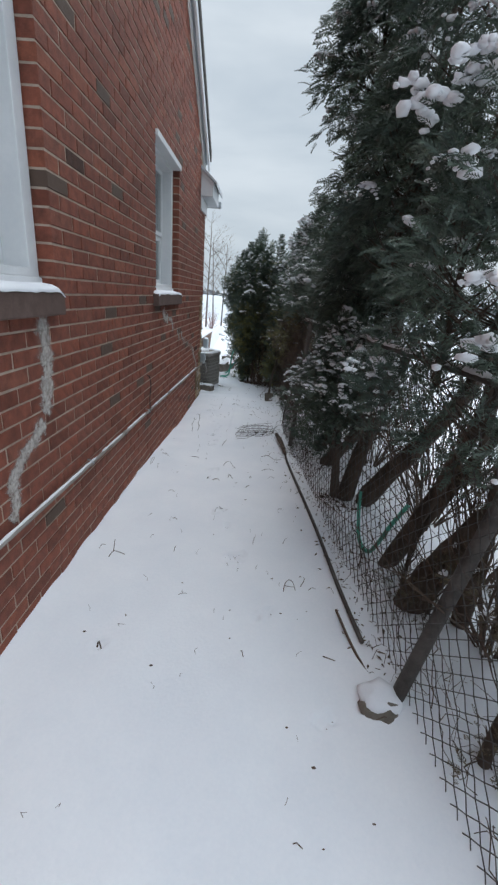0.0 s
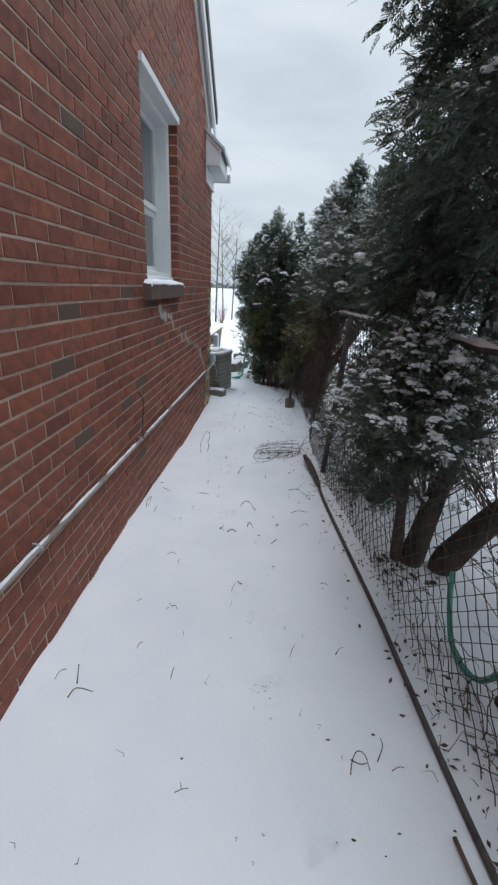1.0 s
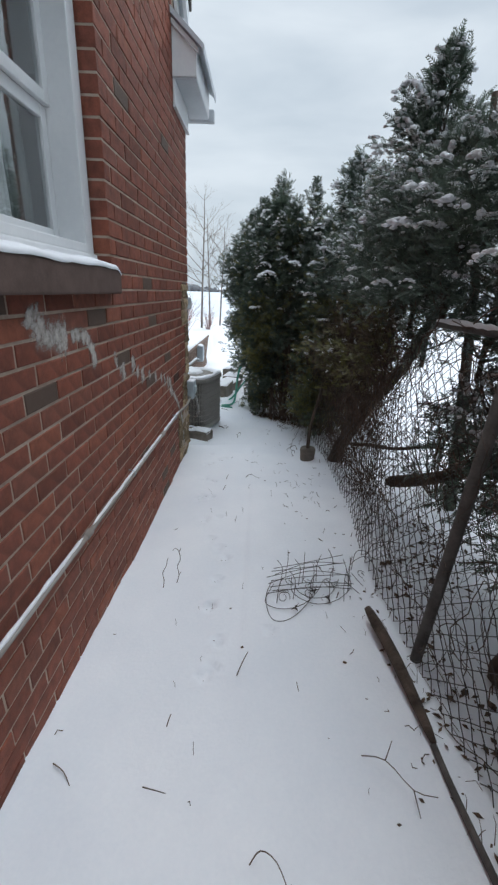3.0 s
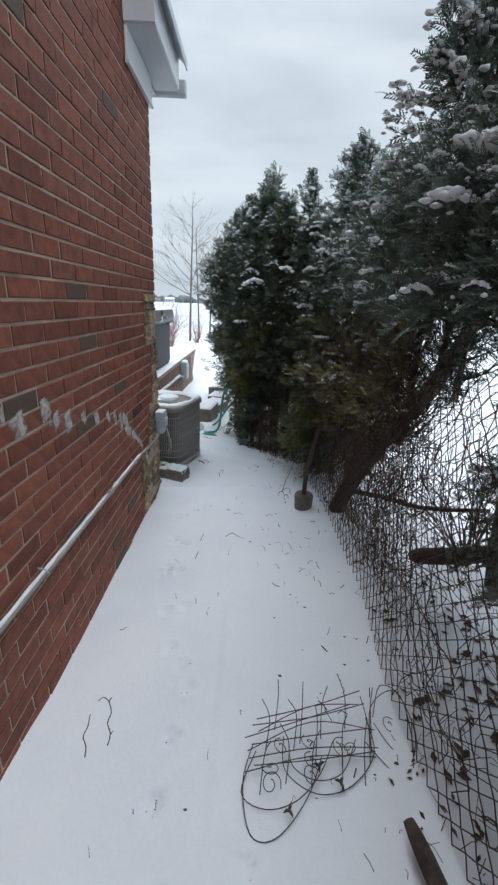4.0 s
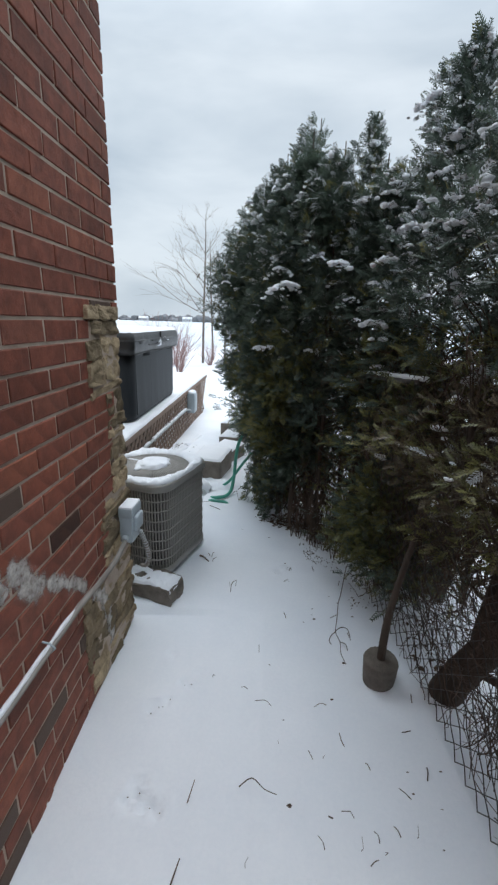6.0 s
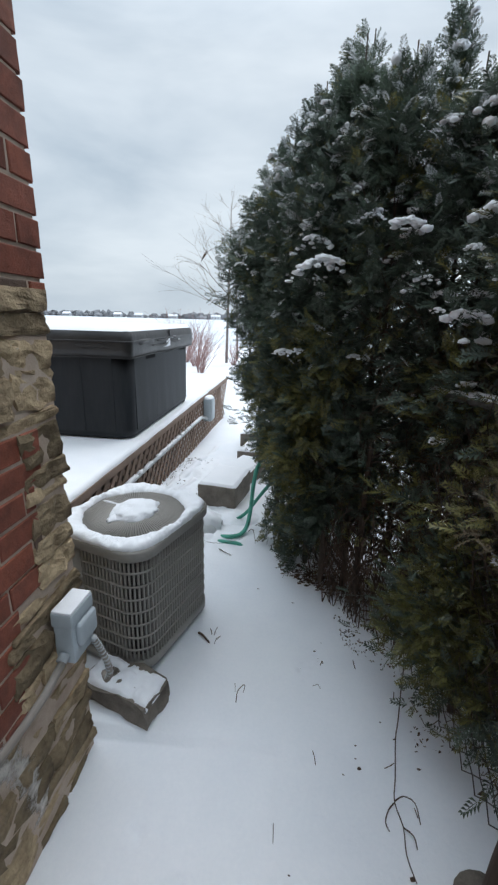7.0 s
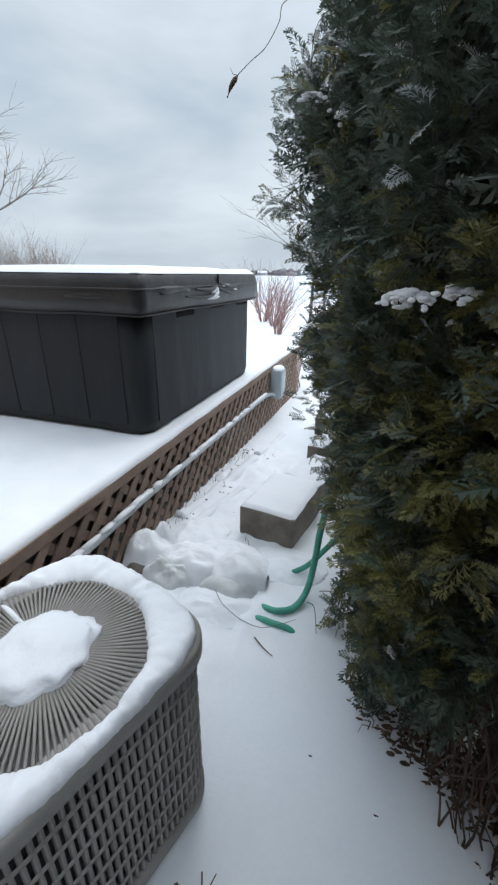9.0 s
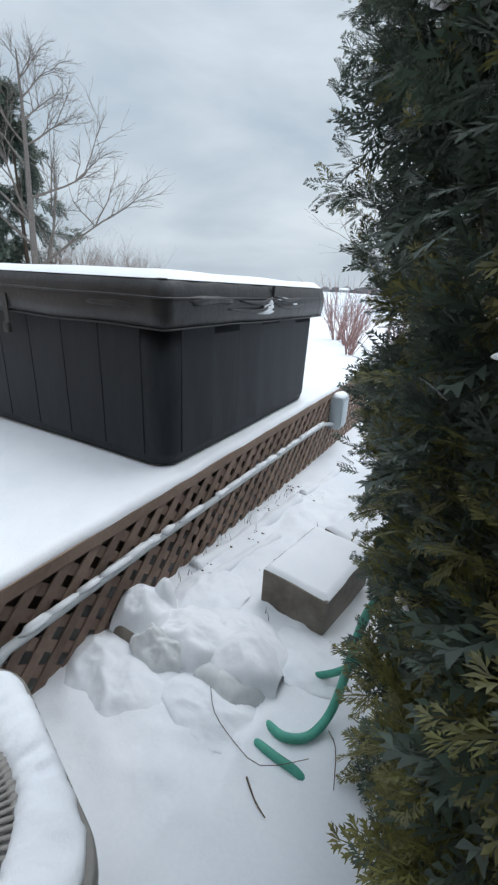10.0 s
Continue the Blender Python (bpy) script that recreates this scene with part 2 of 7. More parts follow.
def stain_material():
    """Powdery lime on brick: patches that thin out towards the edge of their sheet."""
    m = surface("lime_bloom", (0.42, 0.38, 0.34), (0.74, 0.71, 0.67), scale=26, rough=0.95, bump=0.5, fine_scale=150, dist=0.003, spec=0.1)
    nt = m.node_tree
    b = nt.nodes["Principled BSDF"]
    at = nt.nodes.new("ShaderNodeAttribute")
    at.attribute_name = "cover"
    tc = nt.nodes.new("ShaderNodeTexCoord")
    n = node(nt, "ShaderNodeTexNoise", Scale=24.0, Detail=9.0, Roughness=0.8)
    nt.links.new(tc.outputs["Object"], n.inputs["Vector"])
    s = nt.nodes.new("ShaderNodeMath")
    s.operation = "MULTIPLY_ADD"
    nt.links.new(at.outputs["Fac"], s.inputs[0])
    s.inputs[1].default_value = 0.46
    nt.links.new(n.outputs["Fac"], s.inputs[2])
    r = nt.nodes.new("ShaderNodeMapRange")
    r.inputs["From Min"].default_value, r.inputs["From Max"].default_value = 0.72, 1.0
    r.inputs["To Max"].default_value = 0.85
    nt.links.new(s.outputs[0], r.inputs["Value"])
    nt.links.new(r.outputs["Result"], b.inputs["Alpha"])
    return m


BLOOM = stain_material()


# ---- mesh helpers ----
def mesh_of(name, verts, faces, smooth=False):
    me = bpy.data.meshes.new(name)
    me.from_pydata([tuple(v) for v in verts], [], [tuple(f) for f in faces])
    me.validate()
    if smooth:
        me.polygons.foreach_set("use_smooth", [True] * len(me.polygons))
    me.update()
    return me


def tri_mesh(name, v, f, smooth=False):
    """A mesh from arrays of points and triangles or quads."""
    v, f = np.asarray(v, np.float32), np.asarray(f, np.int32)
    me = bpy.data.meshes.new(name)
    k = f.shape[1]
    me.vertices.add(len(v))
    me.vertices.foreach_set("co", v.ravel())
    me.loops.add(f.size)
    me.loops.foreach_set("vertex_index", f.ravel())
    me.polygons.add(len(f))
    me.polygons.foreach_set("loop_start", np.arange(0, f.size, k, dtype=np.int32))
    if smooth:
        me.polygons.foreach_set("use_smooth", np.ones(len(f), bool))
    me.update(calc_edges=True)
    me.validate()
    return me


class Build:
    """Collects boxes, tubes, lumps and sheets into one mesh."""

    def __init__(self):
        self.v, self.f = [], []

    def add(self, verts, faces):
        k = len(self.v)
        self.v += [tuple(p) for p in verts]
        self.f += [tuple(i + k for i in face) for face in faces]
        return self

    def box(self, x0, x1, y0, y1, z0, z1, m=None):
        p = [(x, y, z) for z in (z0, z1) for x, y in ((x0, y0), (x1, y0), (x1, y1), (x0, y1))]
        if m is not None:
            p = [m @ Vector(q) for q in p]
        return self.add(p, [(3, 2, 1, 0), (4, 5, 6, 7), (0, 1, 5, 4), (1, 2, 6, 5), (2, 3, 7, 6), (3, 0, 4, 7)])

    def rbox(self, x0, x1, y0, y1, z0, z1, b=0.01, m=None):
        """A box with bevelled edges."""
        bm = bmesh.new()
        bmesh.ops.create_cube(bm, size=1.0)
        for v in bm.verts:
            v.co = Vector((x0 + (v.co.x + 0.5) * (x1 - x0), y0 + (v.co.y + 0.5) * (y1 - y0), z0 + (v.co.z + 0.5) * (z1 - z0)))
        bmesh.ops.bevel(bm, geom=bm.edges[:] + bm.verts[:], offset=b, segments=2, affect="EDGES", profile=0.6)
        bm.verts.index_update()
        vs = [(m @ v.co) if m is not None else v.co.copy() for v in bm.verts]
        fs = [tuple(v.index for v in f.verts) for f in bm.faces]
        bm.free()
        return self.add(vs, fs)

    def tube(self, pts, r, sides=6, taper=1.0, caps=True):
        pts = [Vector(p) for p in pts]
        n = len(pts)
        rings = []
        side = None
        for i, p in enumerate(pts):
            d = (pts[min(i + 1, n - 1)] - pts[max(i - 1, 0)]).normalized()
            if side is None:
                side = d.orthogonal().normalized()
            else:
                side = (side - d * side.dot(d))
                side = side.normalized() if side.length > 1e-6 else d.orthogonal().normalized()
            up = d.cross(side)
            ri = r[i] if isinstance(r, (list, tuple)) else r * (1 + (taper - 1) * i / max(n - 1, 1))
            rings.append([p + (side * math.cos(a) + up * math.sin(a)) * ri for a in [2 * math.pi * k / sides for k in range(sides)]])
        verts = [q for ring in rings for q in ring]
        faces = [(i * sides + k, i * sides + (k + 1) % sides, (i + 1) * sides + (k + 1) % sides, (i + 1) * sides + k)
                 for i in range(n - 1) for k in range(sides)]
        if caps:
            faces += [tuple(range(sides - 1, -1, -1)), tuple((n - 1) * sides + k for k in range(sides))]
        return self.add(verts, faces)

    def lump(self, c, rx, ry, rz, seed=0, rough=0.25, sub=2, flat=-0.25, freq=1.6):
        """An uneven mound: a noisy ball cut flat below."""
        bm = bmesh.new()
        bmesh.ops.create_icosphere(bm, subdivisions=sub, radius=1.0)
        vs = []
        for v in bm.verts:
            p = v.co.copy()
            k = 1 + rough * noise.noise(p * freq + Vector((seed * 3.7, seed * 1.3, seed * 2.1))) + rough * 0.5 * noise.noise(p * freq * 2.7 + Vector((seed, 5, 1)))
            p = p * k
            p.z = max(p.z, flat)
            vs.append((c[0] + p.x * rx, c[1] + p.y * ry, c[2] + p.z * rz))
        fs = [tuple(v.index for v in f.verts) for f in bm.faces]
        bm.free()
        return self.add(vs, fs)

    def mesh(self, name, smooth=False):
        return mesh_of(name, self.v, self.f, smooth)


def thing(name, label, category, group="", kind="", at=(0, 0, 0), rz=0.0):
    """An empty at the base of a thing that has parts."""
    ob = new(name)
    ob.empty_display_size = 0.1
    ob.matrix_world = pose(at[0], at[1], at[2], 0, 0, rz)
    return tagged(ob, label, category, group, kind)


def part(name, me, material, parent, label="", smooth=False, kind=""):
    """One mesh object under a thing or a part; its points are in the thing's own axes."""
    if isinstance(me, Build):
        me = me.mesh(name, smooth)
    if material is not None and not me.materials:
        me.materials.append(material)
    ob = new(name, me)
    ob.parent = parent
    return tagged(ob, label, kind=kind)


def solid(name, me, material, label, category, group="", kind="", smooth=False):
    """A thing of one mesh."""
    if isinstance(me, Build):
        me = me.mesh(name, smooth)
    me.materials.append(material)
    return tagged(new(name, me), label, category, group, kind)


def smooth_path(p, n):
    """Points of a curve through p."""
    p = [Vector(q) for q in p]
    out = []
    for i in range(len(p) - 1):
        a, b, c, d = p[max(i - 1, 0)], p[i], p[i + 1], p[min(i + 2, len(p) - 1)]
        for k in range(n):
            t = k / n
            out.append(0.5 * ((2 * b) + (c - a) * t + (2 * a - 5 * b + 4 * c - d) * t * t + (3 * b - a - 3 * c + d) * t ** 3))
    return out + [p[-1]]


# ---- ground ----
PROFILE_Y = (-6, 0, 2, 4, 6, 8, 9, 10.5, 12, 15, 17.5, 20, 26, 45, 62, 3000)
PROFILE_Z = (0.12, 0.05, 0.02, -0.03, -0.08, -0.13, -0.115, -0.135, -0.20, -0.30, -0.15, 0.08, 0.05, -1.0, -2.0, -2.0)


def ground_z(x, y):
    """The height of the snow."""
    z = float(np.interp(y, PROFILE_Y, PROFILE_Z))
    if y < 40:
        near = 1.0 if -3 < x < 8 else 0.4
        z += near * (0.025 * noise.noise(Vector((x * 0.9, y * 0.7, 0.3))) + 0.008 * noise.noise(Vector((x * 4, y * 4, 2.0))))
        # a drift along the foot of the fence, and the neighbour's side a little higher
        f = fence_x(y)
        z += 0.06 * math.exp(-((x - f - 0.15) / 0.35) ** 2) + 0.08 * min(max((x - f) / 1.5, 0), 1)
        # snow drawn up the foot of the wall
        if -0.3 < x < 0.8 and y < 8.3:
            z += 0.018 * math.exp(-max(x, 0) / 0.06) * (1 + noise.noise(Vector((1, y * 3, 0)))) - 0.07 * math.exp(-max(x, 0) / 0.35) * min(max((y - 4.5) / 1.5, 0), 1)
        # trodden, lumpy snow between the deck and the hedge
        rough = math.exp(-(max(abs(y - 10.9) - 1.1, 0) / 0.35) ** 2) * math.exp(-(max(abs(x + 0.2) - 0.38, 0) / 0.12) ** 2)
        if rough > 0.01:
            q = Vector((x * 4.2, y * 3.0, 7.0))
            z += rough * (0.030 * (0.6 - abs(noise.noise(q)) * 1.6) + 0.014 * noise.noise(q * 2.7) + 0.006 * noise.noise(q * 7))
        # lawn behind the deck
        if x < -0.75 and y > 12:
            z = max(z, 0.2 * min((y - 12) / 3, 1) - max(y - 26, 0) * 0.06)
    return z


def fence_x(y):
    return float(np.interp(y, (-2, 1.4, 3.3, 4.7, 5.9, 6.6, 7.7, 8.9), (2.24, 2.0, 1.84, 1.70, 1.61, 1.66, 1.63, 1.42)))


PRINTS = [(0.36, 6.84), (0.34, 7.24), (1.14, 2.41), (1.08, 2.47), (0.91, 3.17), (0.33, 7.95), (0.653, 5.872), (0.625, 5.386), (0.634, 4.889), (0.741, 4.055), (0.947, 5.186), (0.60, 5.36), (0.66, 4.93), (0.70, 4.02), (0.80, 4.08),
          (1.116, 2.476), (1.17, 2.50), (1.06, 2.45), (1.587, 1.232), (1.64, 1.26), (0.382, 6.798), (0.44, 6.81), (0.33, 6.78), (0.379, 7.181), (0.33, 7.19),
          (0.44, 7.17), (0.60, 6.0), (0.45, 6.4), (0.52, 6.12), (1.35, 1.9), (1.28, 1.86), (0.9, 3.1), (0.96, 3.15), (0.45, 7.75), (0.5, 7.8), (0.92, 8.75),
          (0.98, 8.8), (0.55, 6.45), (0.68, 5.1), (0.62, 5.62), (1.02, 2.9), (0.45, 1.55), (0.30, 7.6), (0.36, 7.63)]


def lines(stretches):
    out = []
    for a, b, step in stretches:
        n = max(int(round((b - a) / step)), 1)
        out += [a + (b - a) * k / n for k in range(n)]
    return np.array(out + [stretches[-1][1]])


def build_ground():
    xs = lines([(-900, -200, 140), (-200, -40, 20), (-40, -8, 4), (-8, -0.9, 0.5), (-0.9, -0.62, 0.08), (-0.62, 1.9, 0.02), (1.9, 3.2, 0.07), (3.2, 10, 0.5), (10, 60, 6), (60, 900, 140)])
    ys = lines([(-60, -6, 6), (-6, 0.2, 0.4), (0.2, 12.4, 0.02), (12.4, 16, 0.12), (16, 30, 0.8), (30, 90, 5), (90, 800, 70), (800, 2400, 400)])
    v = np.array([[x, y, ground_z(x, y)] for y in ys for x in xs])
    rng = np.random.RandomState(4)
    for px, py in PRINTS:
        # a paw: a pad and four toes pressed into the snow
        a = rng.uniform(-0.6, 0.6)
        dots = [(0, 0, 0.018, 0.034)] + [(0.036 * math.sin(a + b), 0.042 * math.cos(a + b), 0.011, 0.038) for b in (-0.9, -0.3, 0.3, 0.9)]
        sel = np.where((np.abs(v[:, 0] - px) < 0.12) & (np.abs(v[:, 1] - py) < 0.12))[0]
        for dx, dy, r, deep in dots:
            d2 = (v[sel, 0] - px - dx) ** 2 + (v[sel, 1] - py - dy) ** 2
            v[sel, 2] -= deep * np.exp(-d2 / (r * r)) - 0.12 * deep * np.exp(-((np.sqrt(d2) - r * 2) / (r * 0.8)) ** 2)
    nx, ny = len(xs), len(ys)
    i = (np.arange(ny - 1)[:, None] * nx + np.arange(nx - 1)[None, :]).ravel()
    me = tri_mesh("ground", v, np.stack([i, i + 1, i + nx + 1, i + nx], 1), smooth=True)
    me.materials.append(SNOWG)
    tagged(new("ground", me), "snow-covered ground with paw prints and a soft uneven surface", "ground", kind="structure")


build_ground()

# ---- house ----
COURSE, PITCH, JOINT0 = 0.0872, 0.248, 1.669
CORNER = 8.28
RAKE_Y, RAKE_Z, RAKE_S = 8.30, 3.62, 0.75
WINDOWS = [(1.10, 2.34), (4.62, 5.84)]
W_BOT, W_TOP = 1.657, 3.27


def rake_z(y):
    """The underside of the roof along the gable."""
    return RAKE_Z + RAKE_S * (RAKE_Y - y) if y > 2.6 else RAKE_Z + RAKE_S * (RAKE_Y - 2.6) - RAKE_S * (2.6 - y)


def prism(b, poly, x0, x1):
    """A flat piece with the outline poly (y, z), from x0 to x1."""
    n = len(poly)
    b.add([(x0, y, z) for y, z in poly] + [(x1, y, z) for y, z in poly],
          [tuple(range(n)), tuple(range(2 * n - 1, n - 1, -1))] + [(i, i + n, (i + 1) % n + n, (i + 1) % n) for i in range(n)])


def build_walls():
    b = Build()
    x0, x1 = -0.25, -0.0045
    e = 0.008
    cuts = [-3.6, WINDOWS[0][0] - e, WINDOWS[0][1] + e, WINDOWS[1][0] - e, WINDOWS[1][1] + e, CORNER - 0.012]
    for k, (a, c) in enumerate(zip(cuts, cuts[1:])):
        if k in (1, 3):
            prism(b, [(a, -0.6), (c, -0.6), (c, W_BOT - 0.01), (a, W_BOT - 0.01)], x0, x1)
            prism(b, [(a, W_TOP + e), (c, W_TOP + e), (c, rake_z(c)), (a, rake_z(a))] if not a < 2.6 < c else
                  [(a, W_TOP + e), (c, W_TOP + e), (c, rake_z(c)), (a, rake_z(a))], x0, x1)
        else:
            top = [(c, rake_z(c))] + ([(2.6, rake_z(2.6))] if a < 2.6 < c else []) + [(a, rake_z(a))]
            prism(b, [(a, -0.6), (c, -0.6)] + top, x0, x1)
    wall = solid("wall_side", b, MORTAR, "red brick gable wall with pale mortar joints", "wall", kind="structure")
    return wall


def brick_mesh(length, height, depth, seed, name="brick"):
    """One brick, its face at x = 0, with chamfered and slightly worn edges."""
    r = random.Random(seed)
    c = 0.003
    j = lambda s=0.0012: r.uniform(-s, s)
    l, h = length / 2, height / 2
    back = [(-depth, -l, -h), (-depth, l, -h), (-depth, l, h), (-depth, -l, h)]
    mid = [(-c + j(), -l + j(), -h + j()), (-c + j(), l + j(), -h + j()), (-c + j(), l + j(), h + j()), (-c + j(), -l + j(), h + j())]
    front = [(j(0.0015), -l + c + j(), -h + c + j()), (j(0.0015), l - c + j(), -h + c + j()), (j(0.0015), l - c + j(), h - c + j()), (j(0.0015), -l + c + j(), h - c + j())]
    fs = [(8, 9, 10, 11)]
    for k in range(4):
        n = (k + 1) % 4
        fs += [(k, n, 4 + n, 4 + k), (4 + k, 4 + n, 8 + n, 8 + k)]
    return back + mid + front, fs


def quoin(z, k=0):
    """How far the stones reach from the corner at a height."""
    base = 0.58 if z < 0.40 else 0.32 if z < 0.80 else 0.14 if z < 1.32 else 0.33
    return base + (0.03, -0.02, 0.0, 0.02)[k % 4]


def build_bricks(wall):
    r = random.Random(7)
    shared = [mesh_of("brick", *brick_mesh(PITCH - 0.012, COURSE - 0.012, 0.03, k)) for k in range(8)]
    for me in shared:
        me.materials.append(BRICK)
    rest_v, rest_f = [], []
    singles = 0
    k0, k1 = int((-0.5 - JOINT0) / COURSE), int((7.0 - JOINT0) / COURSE)
    for k in range(k0, k1):
        z = JOINT0 + (k + 0.5) * COURSE
        off = (0.5 if k % 2 else 0.0) * PITCH + r.uniform(-0.022, 0.022)
        joints = [off + n * PITCH + r.uniform(-0.003, 0.003) for n in range(int((-3.5 - off) / PITCH), int((CORNER - off) / PITCH) + 2)]
        if W_BOT < z < W_TOP:
            for w0, w1 in WINDOWS:
                joints = [q for q in joints if q < w0 - 0.06 or q > w1 + 0.06] + [w0 + 0.012, w1]
            joints.sort()
        for a, c in zip(joints, joints[1:]):
            if W_BOT < z < W_TOP and any(w0 < (a + c) / 2 < w1 for w0, w1 in WINDOWS):
                continue
            spans = [(a, c)]
            for p, q in spans:
                limit = CORNER + 0.0105
                if z < 1.66:
                    # the stone quoins bite into every few courses
                    limit = CORNER - quoin(z, k // 2)
                q = min(q, limit)
                p = max(p, -3.5)
                if q - p < 0.045 or z + COURSE > rake_z((p + q) / 2) - 0.10:
                    continue
                y, half = (p + q) / 2, (q - p) / 2
                full = abs(q - p - PITCH) < 0.008
                jamb = any(abs(p - w1) < 0.012 or abs(q - w0) < 0.012 for w0, w1 in WINDOWS) and W_BOT < z < W_TOP
                corner = q > CORNER - 0.005
                near = 0.75 < z < 1.50 and 2.2 < y < 7.9
                dx = r.uniform(-0.0015, 0.0025)
                if full and near and singles < 290 and not corner:
                    ob = new("brick", shared[r.randrange(8)])
                    ob.parent = wall
                    ob.matrix_world = pose(dx, y, z, 0, 0, r.uniform(-0.3, 0.3))
                    singles += 1
                else:
                    vs, fs = brick_mesh(q - p - 0.012, COURSE - 0.012, 0.10 if (jamb or corner) else 0.03, r.random())
                    m = len(rest_v)
                    rest_v += [(x + dx, yy + y, zz + z) for x, yy, zz in vs]
                    rest_f += [tuple(i + m for i in f) for f in fs]
    me = mesh_of("bricks", rest_v, rest_f)
    part("bricks", me, BRICK, wall, kind="stuff")


def build_window(w0, w1, first):
    """A white double-hung window deep in the brick opening, with its sill and snow."""
    n = 1 if first else 2
    win = thing(f"window_{n}", "white double-hung window with brown stone sill and snow on it", "window", kind="structure", at=(0, w0, W_BOT))
    w, h = w1 - w0, W_TOP - W_BOT
    sb = Build().rbox(-0.12, 0.062, -0.115, w - 0.02, -0.006, 0.118, 0.010)
    part("window_sill", sb, SILL, win, "dark brown stone sill")
    snow = Build()
    r = random.Random(n)
    ns = 26
    top = []
    for i in range(ns + 1):
        y = -0.11 + (w + 0.08) * i / ns
        top.append((y, 0.128 + 0.012 * noise.noise(Vector((y * 5, n, 0))) - (0.03 if i in (0, ns) else 0)))
    prof = [(-0.07, 0.02), (-0.03, 0.028), (0.02, 0.020), (0.055, 0.010), (0.068, -0.004), (0.066, -0.014)]
    vs = [(px, y, z + pz + 0.004 * noise.noise(Vector((y * 16, px * 30, n)))) for y, z in top for px, pz in prof]
    np_ = len(prof)
    fs = [(i * np_ + k, i * np_ + k + 1, (i + 1) * np_ + k + 1, (i + 1) * np_ + k) for i in range(ns) for k in range(np_ - 1)]
    part("snow", Build().add(vs, fs), SNOW, win, "thin ridge of snow", True)
    x = -0.08
    zb, zt = 0.122, h
    cas = Build()
    for a, c, d, e in ((0.012, 0.105, zb, zt), (w - 0.105, w - 0.012, zb, zt)):
        cas.rbox(x - 0.17, x, a, c, d, e, 0.006)
    cas.rbox(x - 0.17, x - 0.001, 0.105, w - 0.105, zt - 0.09, zt - 0.001, 0.006)
    part("window_frame", cas, WHITE, win, "wide white casing")
    part("head_trim", Build().rbox(-0.10, 0.028, 0.001, w - 0.001, zt - 0.045, zt + 0.012, 0.006), WHITE, win, "")
    part("sill_board", Build().rbox(x - 0.165, x + 0.020, 0.016, w - 0.016, zb - 0.002, zb + 0.062, 0.010).rbox(x - 0.165, x + 0.004, 0.105, w - 0.105, zb + 0.062, zb + 0.105, 0.006), WHITE, win, "")
    mid = 0.79
    a, c = 0.106, w - 0.106

    def sash(name, z0, z1, xs, fr):
        sb_ = Build()
        sb_.rbox(xs - 0.035, xs, a, a + fr, z0, z1, 0.004).rbox(xs - 0.035, xs, c - fr, c, z0, z1, 0.004)
        sb_.rbox(xs - 0.035, xs - 0.001, a + fr, c - fr, z0, z0 + fr, 0.004).rbox(xs - 0.035, xs - 0.001, a + fr, c - fr, z1 - fr, z1, 0.004)
        s = part(name, sb_, WHITE, win, "")
        p = Build().box(xs - 0.022, xs - 0.016, a + fr, c - fr, z0 + fr, z1 - fr)
        g = part("pane", p, GLASS, s, "clear pane reflecting the sky")
        g.visible_shadow = False
    sash("upper_sash", mid + 0.002, zt - 0.091, x - 0.112, 0.050)
    sash("lower_sash", zb + 0.106, mid, x - 0.134, 0.054)


def build_room():
    """A dim room behind the panes."""
    b = Build()
    x0, x1, y0, y1, z0, z1 = -4.2, -0.26, -3.5, 8.0, 0.55, 3.45
    b.add([(x0, y0, z0), (x1, y0, z0), (x1, y1, z0), (x0, y1, z0), (x0, y0, z1), (x1, y0, z1), (x1, y1, z1), (x0, y1, z1)],
          [(0, 1, 2, 3), (7, 6, 5, 4), (0, 4, 5, 1), (2, 6, 7, 3), (3, 7, 4, 0)])
    solid("wall_inner", b, PLASTER, "dim plastered room seen through the panes", "wall", kind="structure")
    for w0, w1 in WINDOWS:
        for ya, wide, x, fold, mat, label in ((w0 + 0.07, 0.72, -0.262, 0.010, LACE, "white net curtain hanging close behind the window"), (w0 + 0.86, 0.30, -0.36, 0.024, CURTAIN, "grey gathered curtain at the window's side")):
            n, m = 60, 14
            vs, fs = [], []
            for k in range(m + 1):
                z = 1.70 + 1.60 * k / m
                for i in range(n + 1):
                    u = i / n
                    edge = 0.02 * noise.noise(Vector((z * 6, ya, 1))) * u ** 6
                    vs.append((x - fold * math.sin(u * wide * 75 + 0.6 * math.sin(z * 2)), ya + wide * u * (1 - 0.06 * k / m) + edge, z))
            fs = [(k * (n + 1) + i, k * (n + 1) + i + 1, (k + 1) * (n + 1) + i + 1, (k + 1) * (n + 1) + i) for k in range(m) for i in range(n)]
            ob = solid("curtain", Build().add(vs, fs).mesh("curtain", True), mat, label, "curtain", "curtains")
            md = ob.modifiers.new("cloth", "SOLIDIFY")
            md.thickness = 0.003


